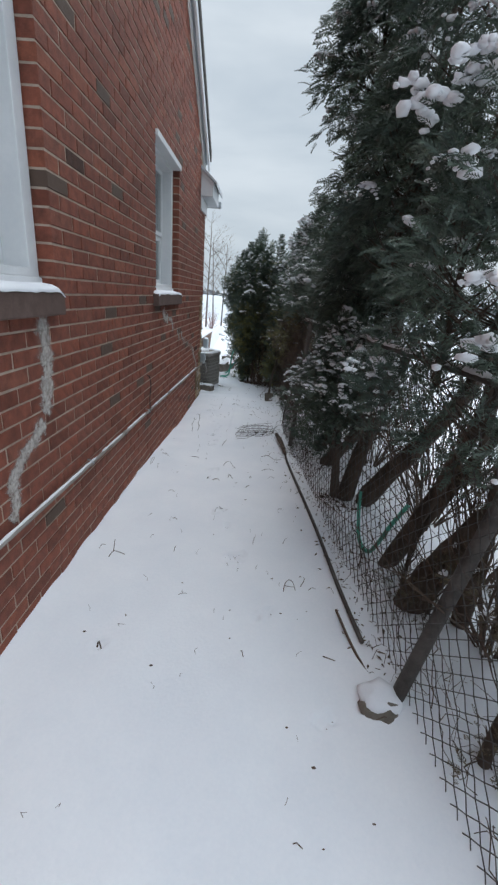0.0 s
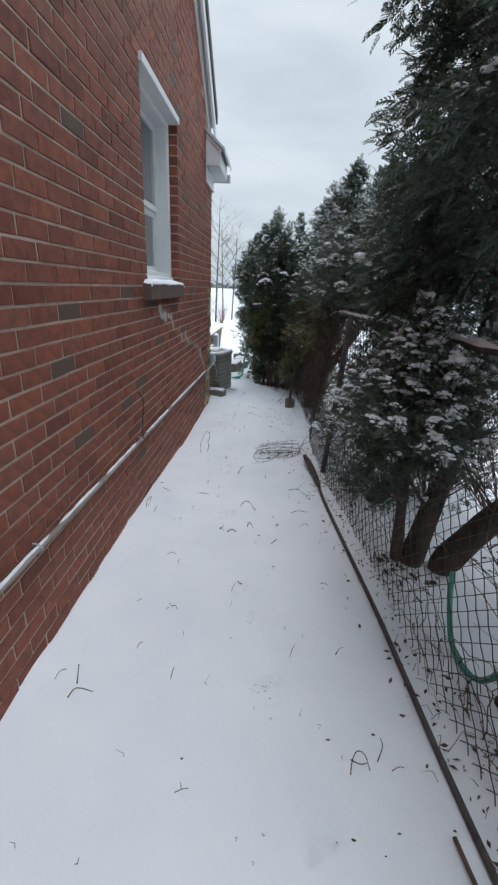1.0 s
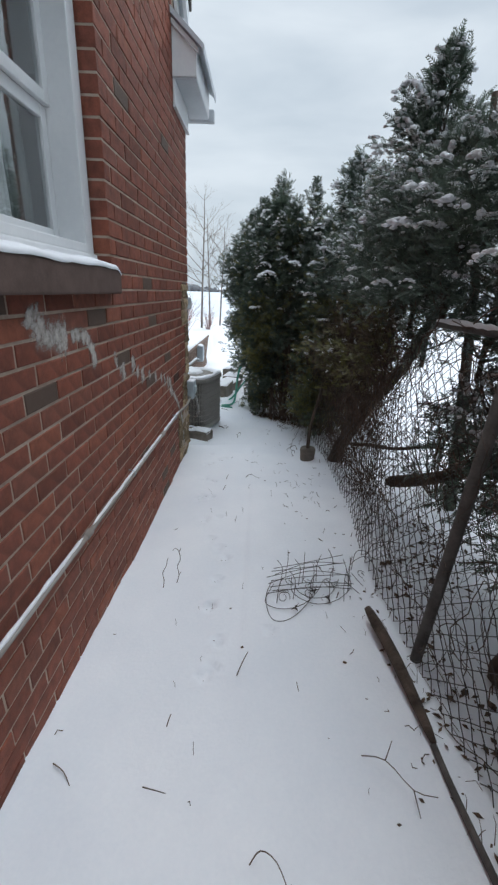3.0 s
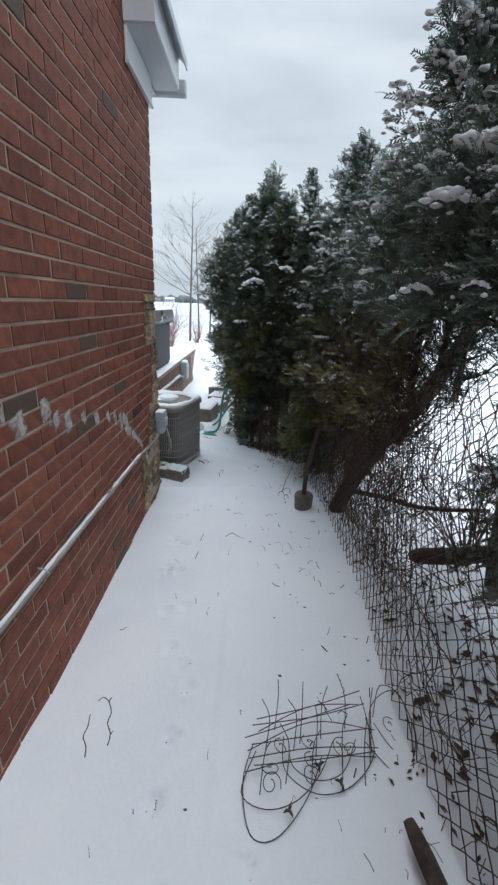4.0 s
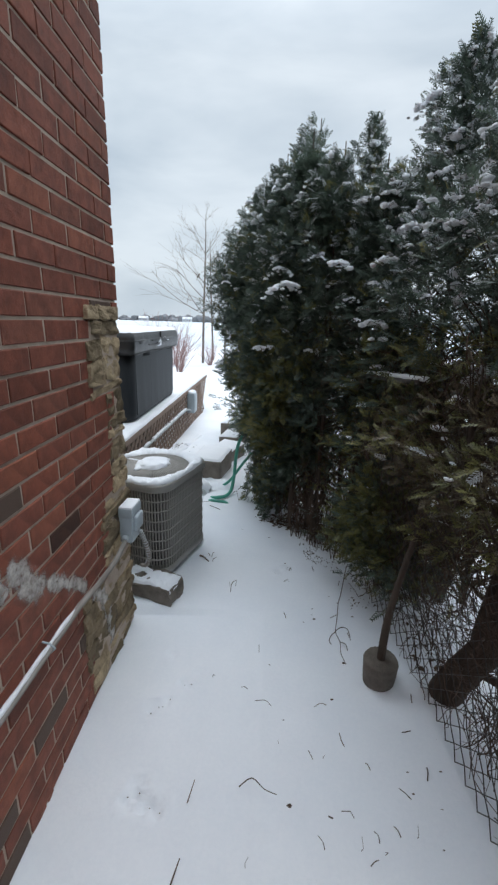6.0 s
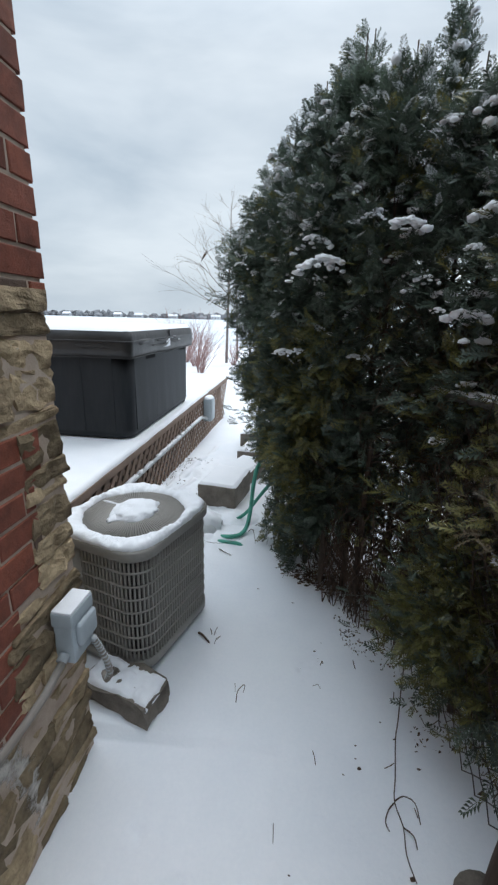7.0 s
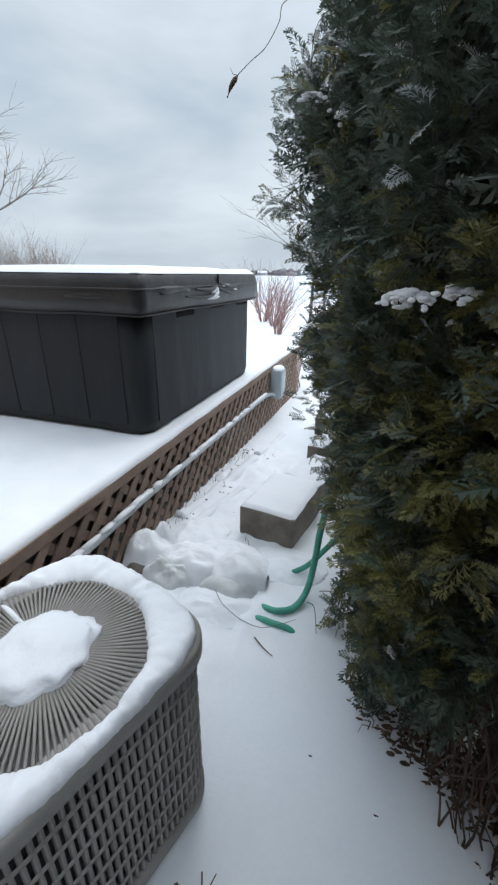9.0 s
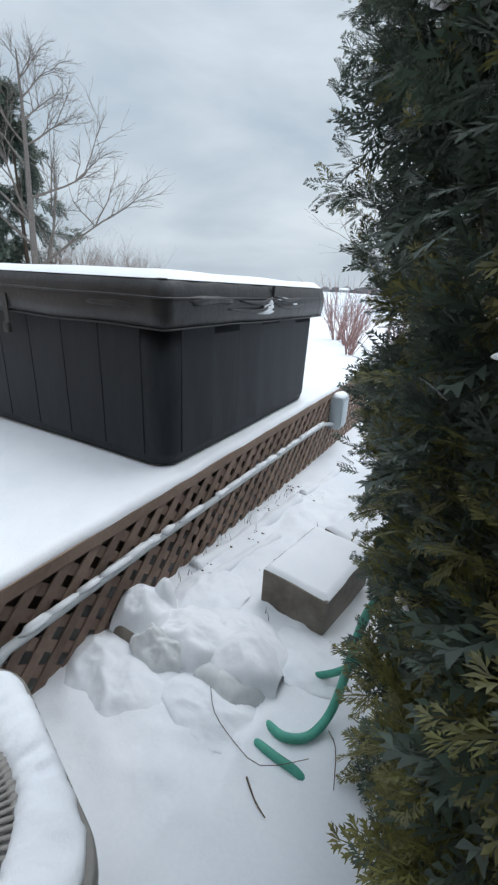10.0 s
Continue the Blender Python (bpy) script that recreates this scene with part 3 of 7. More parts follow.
def build_roof():
    """The eave return box, the rake boards and the roof over the gable."""
    roof = thing("roof", "roof with white rake boards, grey soffit and boxed eave return", "roof", kind="structure")
    s = RAKE_S
    out = 0.10
    b = Build()
    y0, y1, y2 = 2.6, 7.96, 8.56
    zt = lambda y: RAKE_Z + s * (RAKE_Y - y)
    # the slope that falls towards the garden, wider over the eave return
    prism(b, [(y0, zt(y0) + 0.02), (y1, zt(y1) + 0.02), (y1, zt(y1) + 0.16), (y0, zt(y0) + 0.17)], -8.5, out + 0.02)
    prism(b, [(y1 + 0.001, zt(y1) + 0.02), (y2, zt(y2) + 0.02), (y2, zt(y2) + 0.13), (y1 + 0.001, zt(y1) + 0.158)], -8.5, 0.0)
    part("roof_slope", b, ROOF, roof, "dark shingles")
    b = Build()
    prism(b, [(-3.6, zt(y0) - s * (y0 + 3.6) + 0.02), (y0, zt(y0) + 0.02), (y0, zt(y0) + 0.17), (-3.6, zt(y0) - s * (y0 + 3.6) + 0.17)], -8.5, out + 0.02)
    part("roof_slope", b, ROOF, roof, "dark shingles")
    b = Build()
    prism(b, [(y0, zt(y0) - 0.15), (7.95, zt(7.95) - 0.14), (7.95, zt(7.95) + 0.018), (y0, zt(y0) + 0.018)], out - 0.03, out)
    part("rake_board", b, WHITE, roof, "white rake fascia")
    b = Build()
    prism(b, [(y0, zt(y0) - 0.05), (7.94, zt(7.94) - 0.05), (7.94, zt(7.94) + 0.016), (y0, zt(y0) + 0.016)], 0.002, out - 0.031)
    part("rake_soffit", b, SOFFIT, roof, "grey rake soffit")
    b = Build()
    prism(b, [(y0, zt(y0) - 0.17), (7.90, zt(7.90) - 0.17), (7.90, zt(7.90) - 0.052), (y0, zt(y0) - 0.052)], 0.004, 0.03)
    part("frieze_board", b, WHITE, roof, "white frieze board")
    # boxed return at the eave, under a small roof that falls outwards

    def along(poly, ya, yb):
        n = len(poly)
        return Build().add([(x, ya, z) for x, z in poly] + [(x, yb, z) for x, z in poly],
                           [tuple(range(n)), tuple(range(2 * n - 1, n - 1, -1))] + [(i, i + n, (i + 1) % n + n, (i + 1) % n) for i in range(n)])
    part("eave_return", along([(0.003, 3.335), (0.203, 3.335), (0.203, 3.545), (0.003, 3.715)], 7.655, 8.52), WHITE, roof, "white boxed eave return")
    part("return_soffit", Build().box(0.004, 0.198, 7.662, 8.515, 3.322, 3.334), SOFFIT, roof, "grey soffit")
    part("return_moulding", along([(0.003, 3.665), (0.225, 3.477), (0.225, 3.512), (0.003, 3.70)], 7.632, 7.654), WHITE, roof, "white moulding")
    part("return_roof", along([(0.002, 3.718), (0.262, 3.497), (0.268, 3.532), (0.002, 3.765)], 7.605, 8.53), SOFFIT, roof, "grey metal cap")
    part("drip_edge", along([(0.263, 3.470), (0.272, 3.470), (0.272, 3.528), (0.263, 3.520)], 7.600, 8.53), SOFFIT, roof, "grey metal drip edge")
    part("frieze_trim", Build().rbox(0.003, 0.022, 7.66, 8.32, 3.145, 3.320, 0.004), WHITE, roof, "white frieze board")
    part("frieze_edge", Build().rbox(0.003, 0.032, 7.655, 8.325, 3.125, 3.144, 0.004), WHITE, roof, "white moulding")
    part("gutter", Build().rbox(-8.4, 0.25, 8.563, 8.64, 3.32, 3.43, 0.012), SOFFIT, roof, "grey eave gutter", True)
    part("soffit", Build().box(-8.4, 0.0, 8.285, 8.53, 3.294, 3.312), SOFFIT, roof, "grey soffit")


def build_back_wall():
    b = Build().box(-8.4, -0.02, CORNER - 0.25, CORNER - 0.02, -0.6, 3.30)
    wall = solid("wall_back", b, MORTAR, "rear wall faced with rough tan ledge stone", "wall", kind="structure")
    return wall


def stone_mesh(lx, ly, h, seed):
    """A split ledge stone with a broken, uneven face."""
    bm = bmesh.new()
    bmesh.ops.create_cube(bm, size=1.0)
    bmesh.ops.subdivide_edges(bm, edges=bm.edges[:], cuts=4, use_grid_fill=True)
    r = random.Random(seed)
    tilt, skew = r.uniform(-0.12, 0.12), r.uniform(-0.10, 0.10)
    vs = []
    for v in bm.verts:
        p = Vector((v.co.x * lx, v.co.y * ly, v.co.z * h))
        k = noise.noise_vector(p * 14 + Vector((seed * 7.1, seed * 3.3, seed * 1.9)))
        k2 = noise.noise_vector(p * 40 + Vector((seed * 2.1, seed * 5.3, seed * 0.9)))
        edge = sum(1 for c in v.co if abs(c) > 0.49)
        p *= (1.0, 1.0, 0.985, 0.955)[edge]
        p.z += tilt * p.y * 0.5 + skew * p.x * 0.4
        vs.append(p + Vector((k.x * 0.020 + k2.x * 0.010, k.y * 0.020 + k2.y * 0.010, (k.z * 0.14 + k2.z * 0.07) * h)))
    fs = [tuple(v.index for v in f.verts) for f in bm.faces]
    bm.free()
    return mesh_of("stone", vs, fs)


def build_stones(wall, back):
    r = random.Random(12)
    z, k = -0.32, 0
    while z < 1.70:
        h = r.choice((0.045, 0.055, 0.07, 0.085, 0.1, 0.125))
        reach = quoin(z + h / 2) + 0.05
        ends = [0.0]
        while ends[-1] < reach - 0.10:
            ends.append(min(ends[-1] + r.uniform(0.20, 0.42), reach))
        for s0, s1 in zip(ends, ends[1:]):
            ln = s1 - s0
            me = stone_mesh(0.26, ln - 0.006, h - 0.007, k + 20)
            me.materials.append(STONE)
            ob = new("stone", me)
            ob.parent = wall
            over = r.uniform(-0.022, 0.012) if s0 == 0 else 0.0
            ob.matrix_world = pose(-0.128 + r.uniform(-0.008, 0.012), CORNER - (s0 + s1) / 2 + over, z + h / 2, r.uniform(-2, 2), r.uniform(-3, 3), r.uniform(-3, 3))
            k += 1
        z += h
    # the rear face
    z = -0.32
    while z < 3.2:
        h = r.choice((0.09, 0.11, 0.14, 0.18))
        x = -0.26
        while x > -2.2:
            ln = r.uniform(0.22, 0.5)
            me = stone_mesh(ln - 0.01, 0.12, h - 0.01, k)
            me.materials.append(STONE)
            ob = new("stone", me)
            ob.parent = back
            ob.matrix_world = pose(x - ln / 2, CORNER - 0.01 + r.uniform(-0.02, 0.02), z + h / 2)
            x -= ln
            k += 1
        z += h


def build_smears(wall):
    """Lime bloom that spreads down the joints from the sills, and smears of patched mortar."""
    r = random.Random(3)

    def sheet(path, w):
        """A thin film along a path on the wall, thickest along its middle."""
        n, k = 0, 9
        vs, cov = [], []
        pts = smooth_path([(0, y, z) for y, z in path], 8)
        for i, p in enumerate(pts):
            d = (pts[min(i + 1, len(pts) - 1)] - pts[max(i - 1, 0)]).normalized()
            s = Vector((0, -d.z, d.y))
            end = min(i, len(pts) - 1 - i) / 3.0
            for j in range(k):
                u = (j / (k - 1) - 0.5) * 2
                q = p + s * u * w * (1 + 0.3 * noise.noise(Vector((p.y * 9, p.z * 9, 1))) + 0.55 * noise.noise(Vector((p.y * 41, p.z * 41, u * 1.2))))
                vs.append((0.0035, q.y, q.z))
                cov.append((1 - u * u) * min(end, 1.0))
        fs = [(i * k + j, i * k + j + 1, (i + 1) * k + j + 1, (i + 1) * k + j) for i in range(len(pts) - 1) for j in range(k - 1)]
        me = mesh_of("lime_stain", vs, fs)
        a = me.attributes.new("cover", "FLOAT", "POINT")
        a.data.foreach_set("value", cov)
        part("lime_stain", me, BLOOM, wall, "pale lime bloom stepping down the joints")

    sheet([(2.15, 1.66), (2.16, 1.54), (2.16, 1.38), (2.13, 1.22), (2.08, 1.10)], 0.105)
    sheet([(2.09, 1.11), (1.98, 1.03), (1.86, 0.98), (1.73, 0.87), (1.73, 0.75), (1.66, 0.66)], 0.075)
    sheet([(4.93, 1.62), (5.00, 1.53), (5.12, 1.49), (5.26, 1.48)], 0.10)
    sheet([(5.22, 1.49), (5.38, 1.465), (5.47, 1.41), (5.51, 1.28)], 0.055)
    for y, z, w, h in ((5.80, 1.29, 0.025, 0.06), (5.92, 1.205, 0.045, 0.06), (6.13, 1.22, 0.04, 0.06), (6.21, 1.14, 0.045, 0.04), (6.33, 1.10, 0.05, 0.06), (6.52, 1.07, 0.025, 0.04), (6.70, 1.02, 0.04, 0.06), (6.89, 0.97, 0.03, 0.045), (7.02, 0.93, 0.026, 0.075), (7.13, 0.88, 0.026, 0.075)):
        sheet([(y - 0.02, z + h), (y, z), (y + 0.025, z - h)], w * 1.7)
    sheet([(7.17, 0.93), (7.23, 0.85), (7.28, 0.77), (7.38, 0.71)], 0.085)
    sheet([(7.34, 0.74), (7.48, 0.64), (7.59, 0.56), (7.70, 0.45)], 0.055)
    sheet([(7.73, 0.45), (7.84, 0.29), (7.90, 0.10), (7.93, -0.05)], 0.075)


def build_conduit():
    z = lambda y: 0.640 - 0.0255 * (y - 1.5)
    con = thing("conduit_pipe", "weathered grey conduit with snow strapped along the brick wall", "pipe")
    part("pipe", Build().tube([(0.030, y, z(y)) for y in (-2.0, 0.5, 2.5, 4.5, 6.4, 7.55)] + [(0.034, 7.72, 0.463), (0.045, 7.84, 0.468), (0.053, 7.95, 0.482), (0.054, 8.05, 0.508)], 0.0135, 10), OLDPIPE, con, "", True)
    for y in (0.6, 2.6, 4.15, 5.9, 7.3):
        part("strap", Build().tube([(-0.002, y, z(y) - 0.027), (0.030, y, z(y) - 0.020), (0.049, y, z(y)), (0.030, y, z(y) + 0.020), (-0.002, y, z(y) + 0.027)], 0.004, 5), BOXGREY, con, "metal strap")
    for y in (3.35, 5.15, 6.75):
        part("coupling", Build().tube([(0.030, y - 0.03, z(y - 0.03)), (0.030, y + 0.03, z(y + 0.03))], 0.019, 10), OLDPIPE, con, "", True)
    # a thin crust of snow along the top, broken here and there
    for a0, a1 in ((-1.9, 1.35), (1.42, 2.7), (2.8, 3.3), (3.42, 4.05), (4.3, 5.1), (5.22, 6.72), (6.8, 7.5)):
        k = max(int((a1 - a0) / 0.035), 3)
        ys = [a0 + (a1 - a0) * i / k for i in range(k + 1)]
        rad = [(0.0085 + 0.0045 * noise.noise(Vector((y * 11, 2.0, 0)))) * min(1, i / 2 + 0.3, (k - i) / 2 + 0.3) for i, y in enumerate(ys)]
        part("snow", Build().tube([(0.0275 + 0.003 * noise.noise(Vector((y * 7, 5.0, 0))), y, z(y) + 0.0125) for y in ys], rad, 7), SNOW, con, "thin crust of snow", True)
    # a loose black wire out of the wall above the conduit
    solid("cable", Build().tube([(-0.005, 4.215, 0.95), (0.015, 4.235, 0.945), (0.028, 4.255, 0.90), (0.028, 4.262, 0.82), (0.026, 4.225, 0.70), (0.045, 4.16, 0.60), (0.04, 4.15, 0.55)], 0.0055, 6), ACDARK,
          "thin black cable hanging down the brick wall", "cable", smooth=True)


def build_disconnect():
    """The grey switch box at the corner, with its flexible whip."""
    box = thing("electrical_box", "grey steel outdoor switch box with snow on its lid", "electrical box", at=(0.062, 8.132, 0.485), rz=-3)
    part("body", Build().rbox(-0.040, 0.030, -0.062, 0.062, 0.0, 0.19, 0.005), BOXGREY, box, "", True)
    part("lid", Build().rbox(-0.042, 0.037, -0.068, 0.068, 0.150, 0.205, 0.006), BOXGREY, box, "overlapping rain lid", True)
    part("cover", Build().rbox(0.022, 0.050, -0.040, 0.066, 0.055, 0.148, 0.012), BOXGREY, box, "raised rounded door", True)
    part("hasp", Build().rbox(0.028, 0.044, 0.040, 0.062, 0.002, 0.020, 0.004), PVC, box, "bright metal hasp", True)
    part("connector", Build().tube([(-0.008, -0.085, 0.022), (-0.008, -0.060, 0.034)], 0.019, 10), PVC, box, "", True)
    whip = [(0.034, 0.052, 0.010), (0.045, 0.070, -0.05), (0.058, 0.085, -0.12), (0.062, 0.095, -0.19), (0.035, 0.11, -0.25), (-0.02, 0.18, -0.30)]
    part("whip", Build().tube(smooth_path(whip, 4), 0.0115, 9), OLDPIPE, box, "grey flexible conduit", True)
    for k in range(15):
        u = k / 15 * (len(whip) - 2)
        a = Vector(whip[int(u)]).lerp(Vector(whip[int(u) + 1]), u - int(u))
        d = (Vector(whip[int(u) + 1]) - Vector(whip[int(u)])).normalized()
        part("whip_ring", Build().tube([a - d * 0.003, a + d * 0.003], 0.0135, 9), PVC, box, "", True)
    part("snow", Build().rbox(-0.039, 0.034, -0.065, 0.065, 0.202, 0.213, 0.004), SNOW, box, "thin snow", True)


wall_side = build_walls()
wall_back = build_back_wall()
for k_, (a_, c_) in enumerate(WINDOWS):
    build_window(a_, c_, k_ == 0)
build_room()
build_roof()
build_conduit()
build_disconnect()

# ---- air conditioner ----
def rounded_square(side, rad, n=10, deep=None):
    """Points round a square, or a rectangle of the given depth, with rounded corners."""
    h, g = side / 2 - rad, (deep or side) / 2 - rad
    pts = []
    for cx, cy, a0 in ((h, g, 0), (-h, g, 90), (-h, -g, 180), (h, -g, 270)):
        for i in range(n + 1):
            a = radians(a0 + 90 * i / n)
            pts.append((cx + rad * math.cos(a), cy + rad * math.sin(a)))
    return pts


def loft(b, rings, close_top=True, close_bottom=True):
    n = len(rings[0])
    base = len(b.v)
    b.add([p for ring in rings for p in ring], [(i * n + k, i * n + (k + 1) % n, (i + 1) * n + (k + 1) % n, (i + 1) * n + k) for i in range(len(rings) - 1) for k in range(n)])
    if close_bottom:
        b.f.append(tuple(base + k for k in range(n - 1, -1, -1)))
    if close_top:
        b.f.append(tuple(base + (len(rings) - 1) * n + k for k in range(n)))


def build_ac():
    side, deep, rad, h = 0.585, 0.665, 0.12, 0.705
    ac = thing("air_conditioner", "beige-grey outdoor air conditioner with louvred sides and snow on top", "air conditioner", at=(-0.045, 8.967, -0.095), rz=-18)
    ring = lambda s, r_, z: [(x, y, z) for x, y in rounded_square(s, r_, 10, s + deep - side)]
    b = Build()
    loft(b, [ring(side - 0.09, rad - 0.03, 0.05), ring(side - 0.09, rad - 0.03, h - 0.05)], False, True)
    part("coil", b, ACDARK, ac, "dark coil behind the louvres", True)
    b = Build()
    loft(b, [ring(side - 0.005, rad, 0.0), ring(side + 0.01, rad, 0.012), ring(side + 0.01, rad, 0.055), ring(side - 0.03, rad, 0.06)])
    part("base_pan", b, ACBODY, ac, "", True)
    # cap: a rim with a round opening
    sq = rounded_square(side + 0.036, rad + 0.012, 12, deep + 0.036)
    n = len(sq)
    b = Build()
    hole = []
    for x, y in sq:
        a = math.atan2(y, x)
        hole.append((0.284 * math.cos(a), 0.284 * math.sin(a)))
    rings = [[(x * 0.985, y * 0.985, h - 0.055) for x, y in sq], [(x, y, h - 0.05) for x, y in sq], [(x, y, h - 0.012) for x, y in sq], [(x * 0.985, y * 0.985, h) for x, y in sq],
             [(x * 1.03, y * 1.03, h + 0.008) for x, y in hole], [(x, y, h + 0.004) for x, y in hole], [(x * 0.985, y * 0.985, h - 0.06) for x, y in hole]]
    loft(b, rings, False, False)
    part("cap", b, ACBODY, ac, "top cover with a round opening", True)
    # fan guard: spokes and two rings
    spoke = Build().tube([(0.06, 0, h + 0.016), (0.18, 0, h + 0.012), (0.284, 0, h + 0.004)], 0.0046, 5).mesh("spoke", True)
    spoke.materials.append(ACBODY)
    for i in range(116):
        ob = new("spoke", spoke)
        ob.parent = ac
        ob.matrix_local = pose(0, 0, 0, 0, 0, 360 * i / 116)
    for rr, zz in ((0.075, h + 0.016), (0.287, h + 0.004)):
        part("guard_ring", Build().tube([(rr * math.cos(a), rr * math.sin(a), zz) for a in [2 * math.pi * k / 48 for k in range(49)]], 0.004, 6), ACBODY, ac, "", True)
    # fan below the guard
    fan = Build()
    for q in range(3):
        a0 = radians(-100 + 115 * q)
        vs, fs = [], []
        for i in range(7):
            for k in range(4):
                a = a0 + radians(104) * i / 6
                rr = 0.06 + 0.208 * k / 3
                vs.append((rr * math.cos(a), rr * math.sin(a), h - 0.050 + 0.030 * i / 6))
        fs = [(i * 4 + k, i * 4 + k + 1, (i + 1) * 4 + k + 1, (i + 1) * 4 + k) for i in range(6) for k in range(3)]
        fan.add(vs, fs)
    fan.tube([(0, 0, h - 0.15), (0, 0, h - 0.02)], 0.075, 16)
    part("fan", fan, BLADE, ac, "grey fan blades at rest", True)
    # louvres
    path = rounded_square(side - 0.004, rad, 10, deep - 0.004)
    pts = [Vector((x, y, 0)) for x, y in path] + [Vector((*path[0], 0))]
    cum = [0.0]
    for p, q in zip(pts, pts[1:]):
        cum.append(cum[-1] + (q - p).length)
    total = cum[-1]
    louver = Build().rbox(-0.012, 0.0015, -0.0050, 0.0050, 0.062, h - 0.05, 0.0018).mesh("louvre", True)
    louver.materials.append(ACBODY)
    count = 104

    def at(u):
        d = (u % 1.0) * total
        k = max(i for i in range(len(cum) - 1) if cum[i] <= d)
        p = pts[k].lerp(pts[k + 1], (d - cum[k]) / max(cum[k + 1] - cum[k], 1e-9))
        t = (pts[k + 1] - pts[k])
        return p, math.atan2(-t.x, t.y)

    for i in range(count):
        p, ang = at((i + 0.5) / count)
        ob = new("louvre", louver)
        ob.parent = ac
        ob.matrix_local = Matrix.Translation((p.x, p.y, 0)) @ Matrix.Rotation(ang, 4, "Z") @ Matrix.Rotation(0.25, 4, "Z")
    for q in range(1, 8):
        z = 0.06 + (h - 0.11) * q / 8
        b = Build()
        o = [(x, y) for x, y in rounded_square(side + 0.006, rad + 0.002, 10, deep + 0.006)]
        i_ = [(x, y) for x, y in rounded_square(side - 0.003, rad - 0.001, 10, deep - 0.003)]
        m = len(o)
        rings = [[(*p, z - 0.0055) for p in i_], [(*p, z - 0.0045) for p in o], [(*p, z + 0.0045) for p in o], [(*p, z + 0.0055) for p in i_]]
        loft(b, rings, False, False)
        part("louvre_band", b, ACBODY, ac, "", True)
    # smooth service panel on the house side corner
    b = Build()
    rs_ = rounded_square(side + 0.008, rad, 10, deep + 0.008)
    sel = rs_[16:33] + [tuple(Vector(rs_[32]).lerp(Vector(rs_[33]), 0.30))]
    vs = [(x, y, z) for z in (0.06, h - 0.05) for x, y in sel]
    k = len(sel)
    b.add(vs, [(i, i + 1, k + i + 1, k + i) for i in range(k - 1)])
    ob = part("service_panel", b, ACBODY, ac, "plain service panel", True)
    md = ob.modifiers.new("sheet", "SOLIDIFY")
    md.thickness = 0.004
    # snow on the rim and on the hub
    b = Build()
    m = 300
    prof = [(0.965, 0.0, -0.004), (0.975, 0.0, 0.008), (0.94, 0.0, 0.019), (0.86, 0.15, 0.029), (0.72, 0.3, 0.034), (0.56, 0.45, 0.036), (0.40, 0.6, 0.035), (0.25, 0.7, 0.032), (0.1, 0.95, 0.022), (0.02, 0.95, 0.012), (0.0, 1.0, 0.002)]
    sq = []
    for i in range(m):
        a = 2 * math.pi * i / m
        cx, cy = math.cos(a), math.sin(a)
        p8 = 4.6
        rr = 1 / ((abs(cx / (side / 2 + 0.017)) ** p8 + abs(cy / (deep / 2 + 0.017)) ** p8) ** (1 / p8))
        sq.append((rr, a))
    rings = []
    for j, (wo, wi, up) in enumerate(prof):
        ringp = []
        for rr, a in sq:
            inner = 0.270 + 0.010 * noise.noise(Vector((math.cos(a) * 3, math.sin(a) * 3, 1.0))) + 0.006 * noise.noise(Vector((math.cos(a) * 14, math.sin(a) * 14, 4.0))) + 0.004 * noise.noise(Vector((math.cos(a) * 40, math.sin(a) * 40, 2.0)))
            outer = rr * (1 + 0.012 * noise.noise(Vector((math.cos(a) * 9, math.sin(a) * 9, 8.0))) + 0.008 * noise.noise(Vector((math.cos(a) * 31, math.sin(a) * 31, 3.0))))
            u = min(max(wo, 0), 1.0)
            rad_ = inner + (outer - inner) * u + (outer * (wo - 1) if wo > 1 else 0)
            zz = h + up * (0.85 + 0.45 * noise.noise(Vector((rad_ * 9 * math.cos(a), rad_ * 9 * math.sin(a), 2.2))) + 0.30 * noise.noise(Vector((rad_ * 34 * math.cos(a), rad_ * 34 * math.sin(a), 5.2))) + 0.16 * noise.noise(Vector((rad_ * 85 * math.cos(a), rad_ * 85 * math.sin(a), 7.2))))
            ringp.append((rad_ * math.cos(a), rad_ * math.sin(a), zz))
        rings.append(ringp)
    loft(b, rings, False, False)
    part("snow_rim", b, SNOW, ac, "thick snow round the rim", True)
    b = Build().lump((0, 0, h + 0.014), 0.128, 0.14, 0.044, 3, 0.20, 4, -0.05, 2.2).lump((-0.03, -0.12, h + 0.016), 0.03, 0.055, 0.018, 5, 0.5, 2, -0.05).lump((-0.17, 0.02, h + 0.014), 0.085, 0.008, 0.008, 6, 0.5, 2, -0.05)
    part("snow_mound", b, SNOW, ac, "mound of snow on the fan guard", True)
    # black coolant lines behind the unit
    part("line_set", Build().tube([(-0.36, -0.22, 0.18), (-0.42, -0.30, 0.12), (-0.45, -0.42, 0.05), (-0.40, -0.55, 0.02)], 0.014, 7), ACDARK, ac, "black insulated pipe", True)


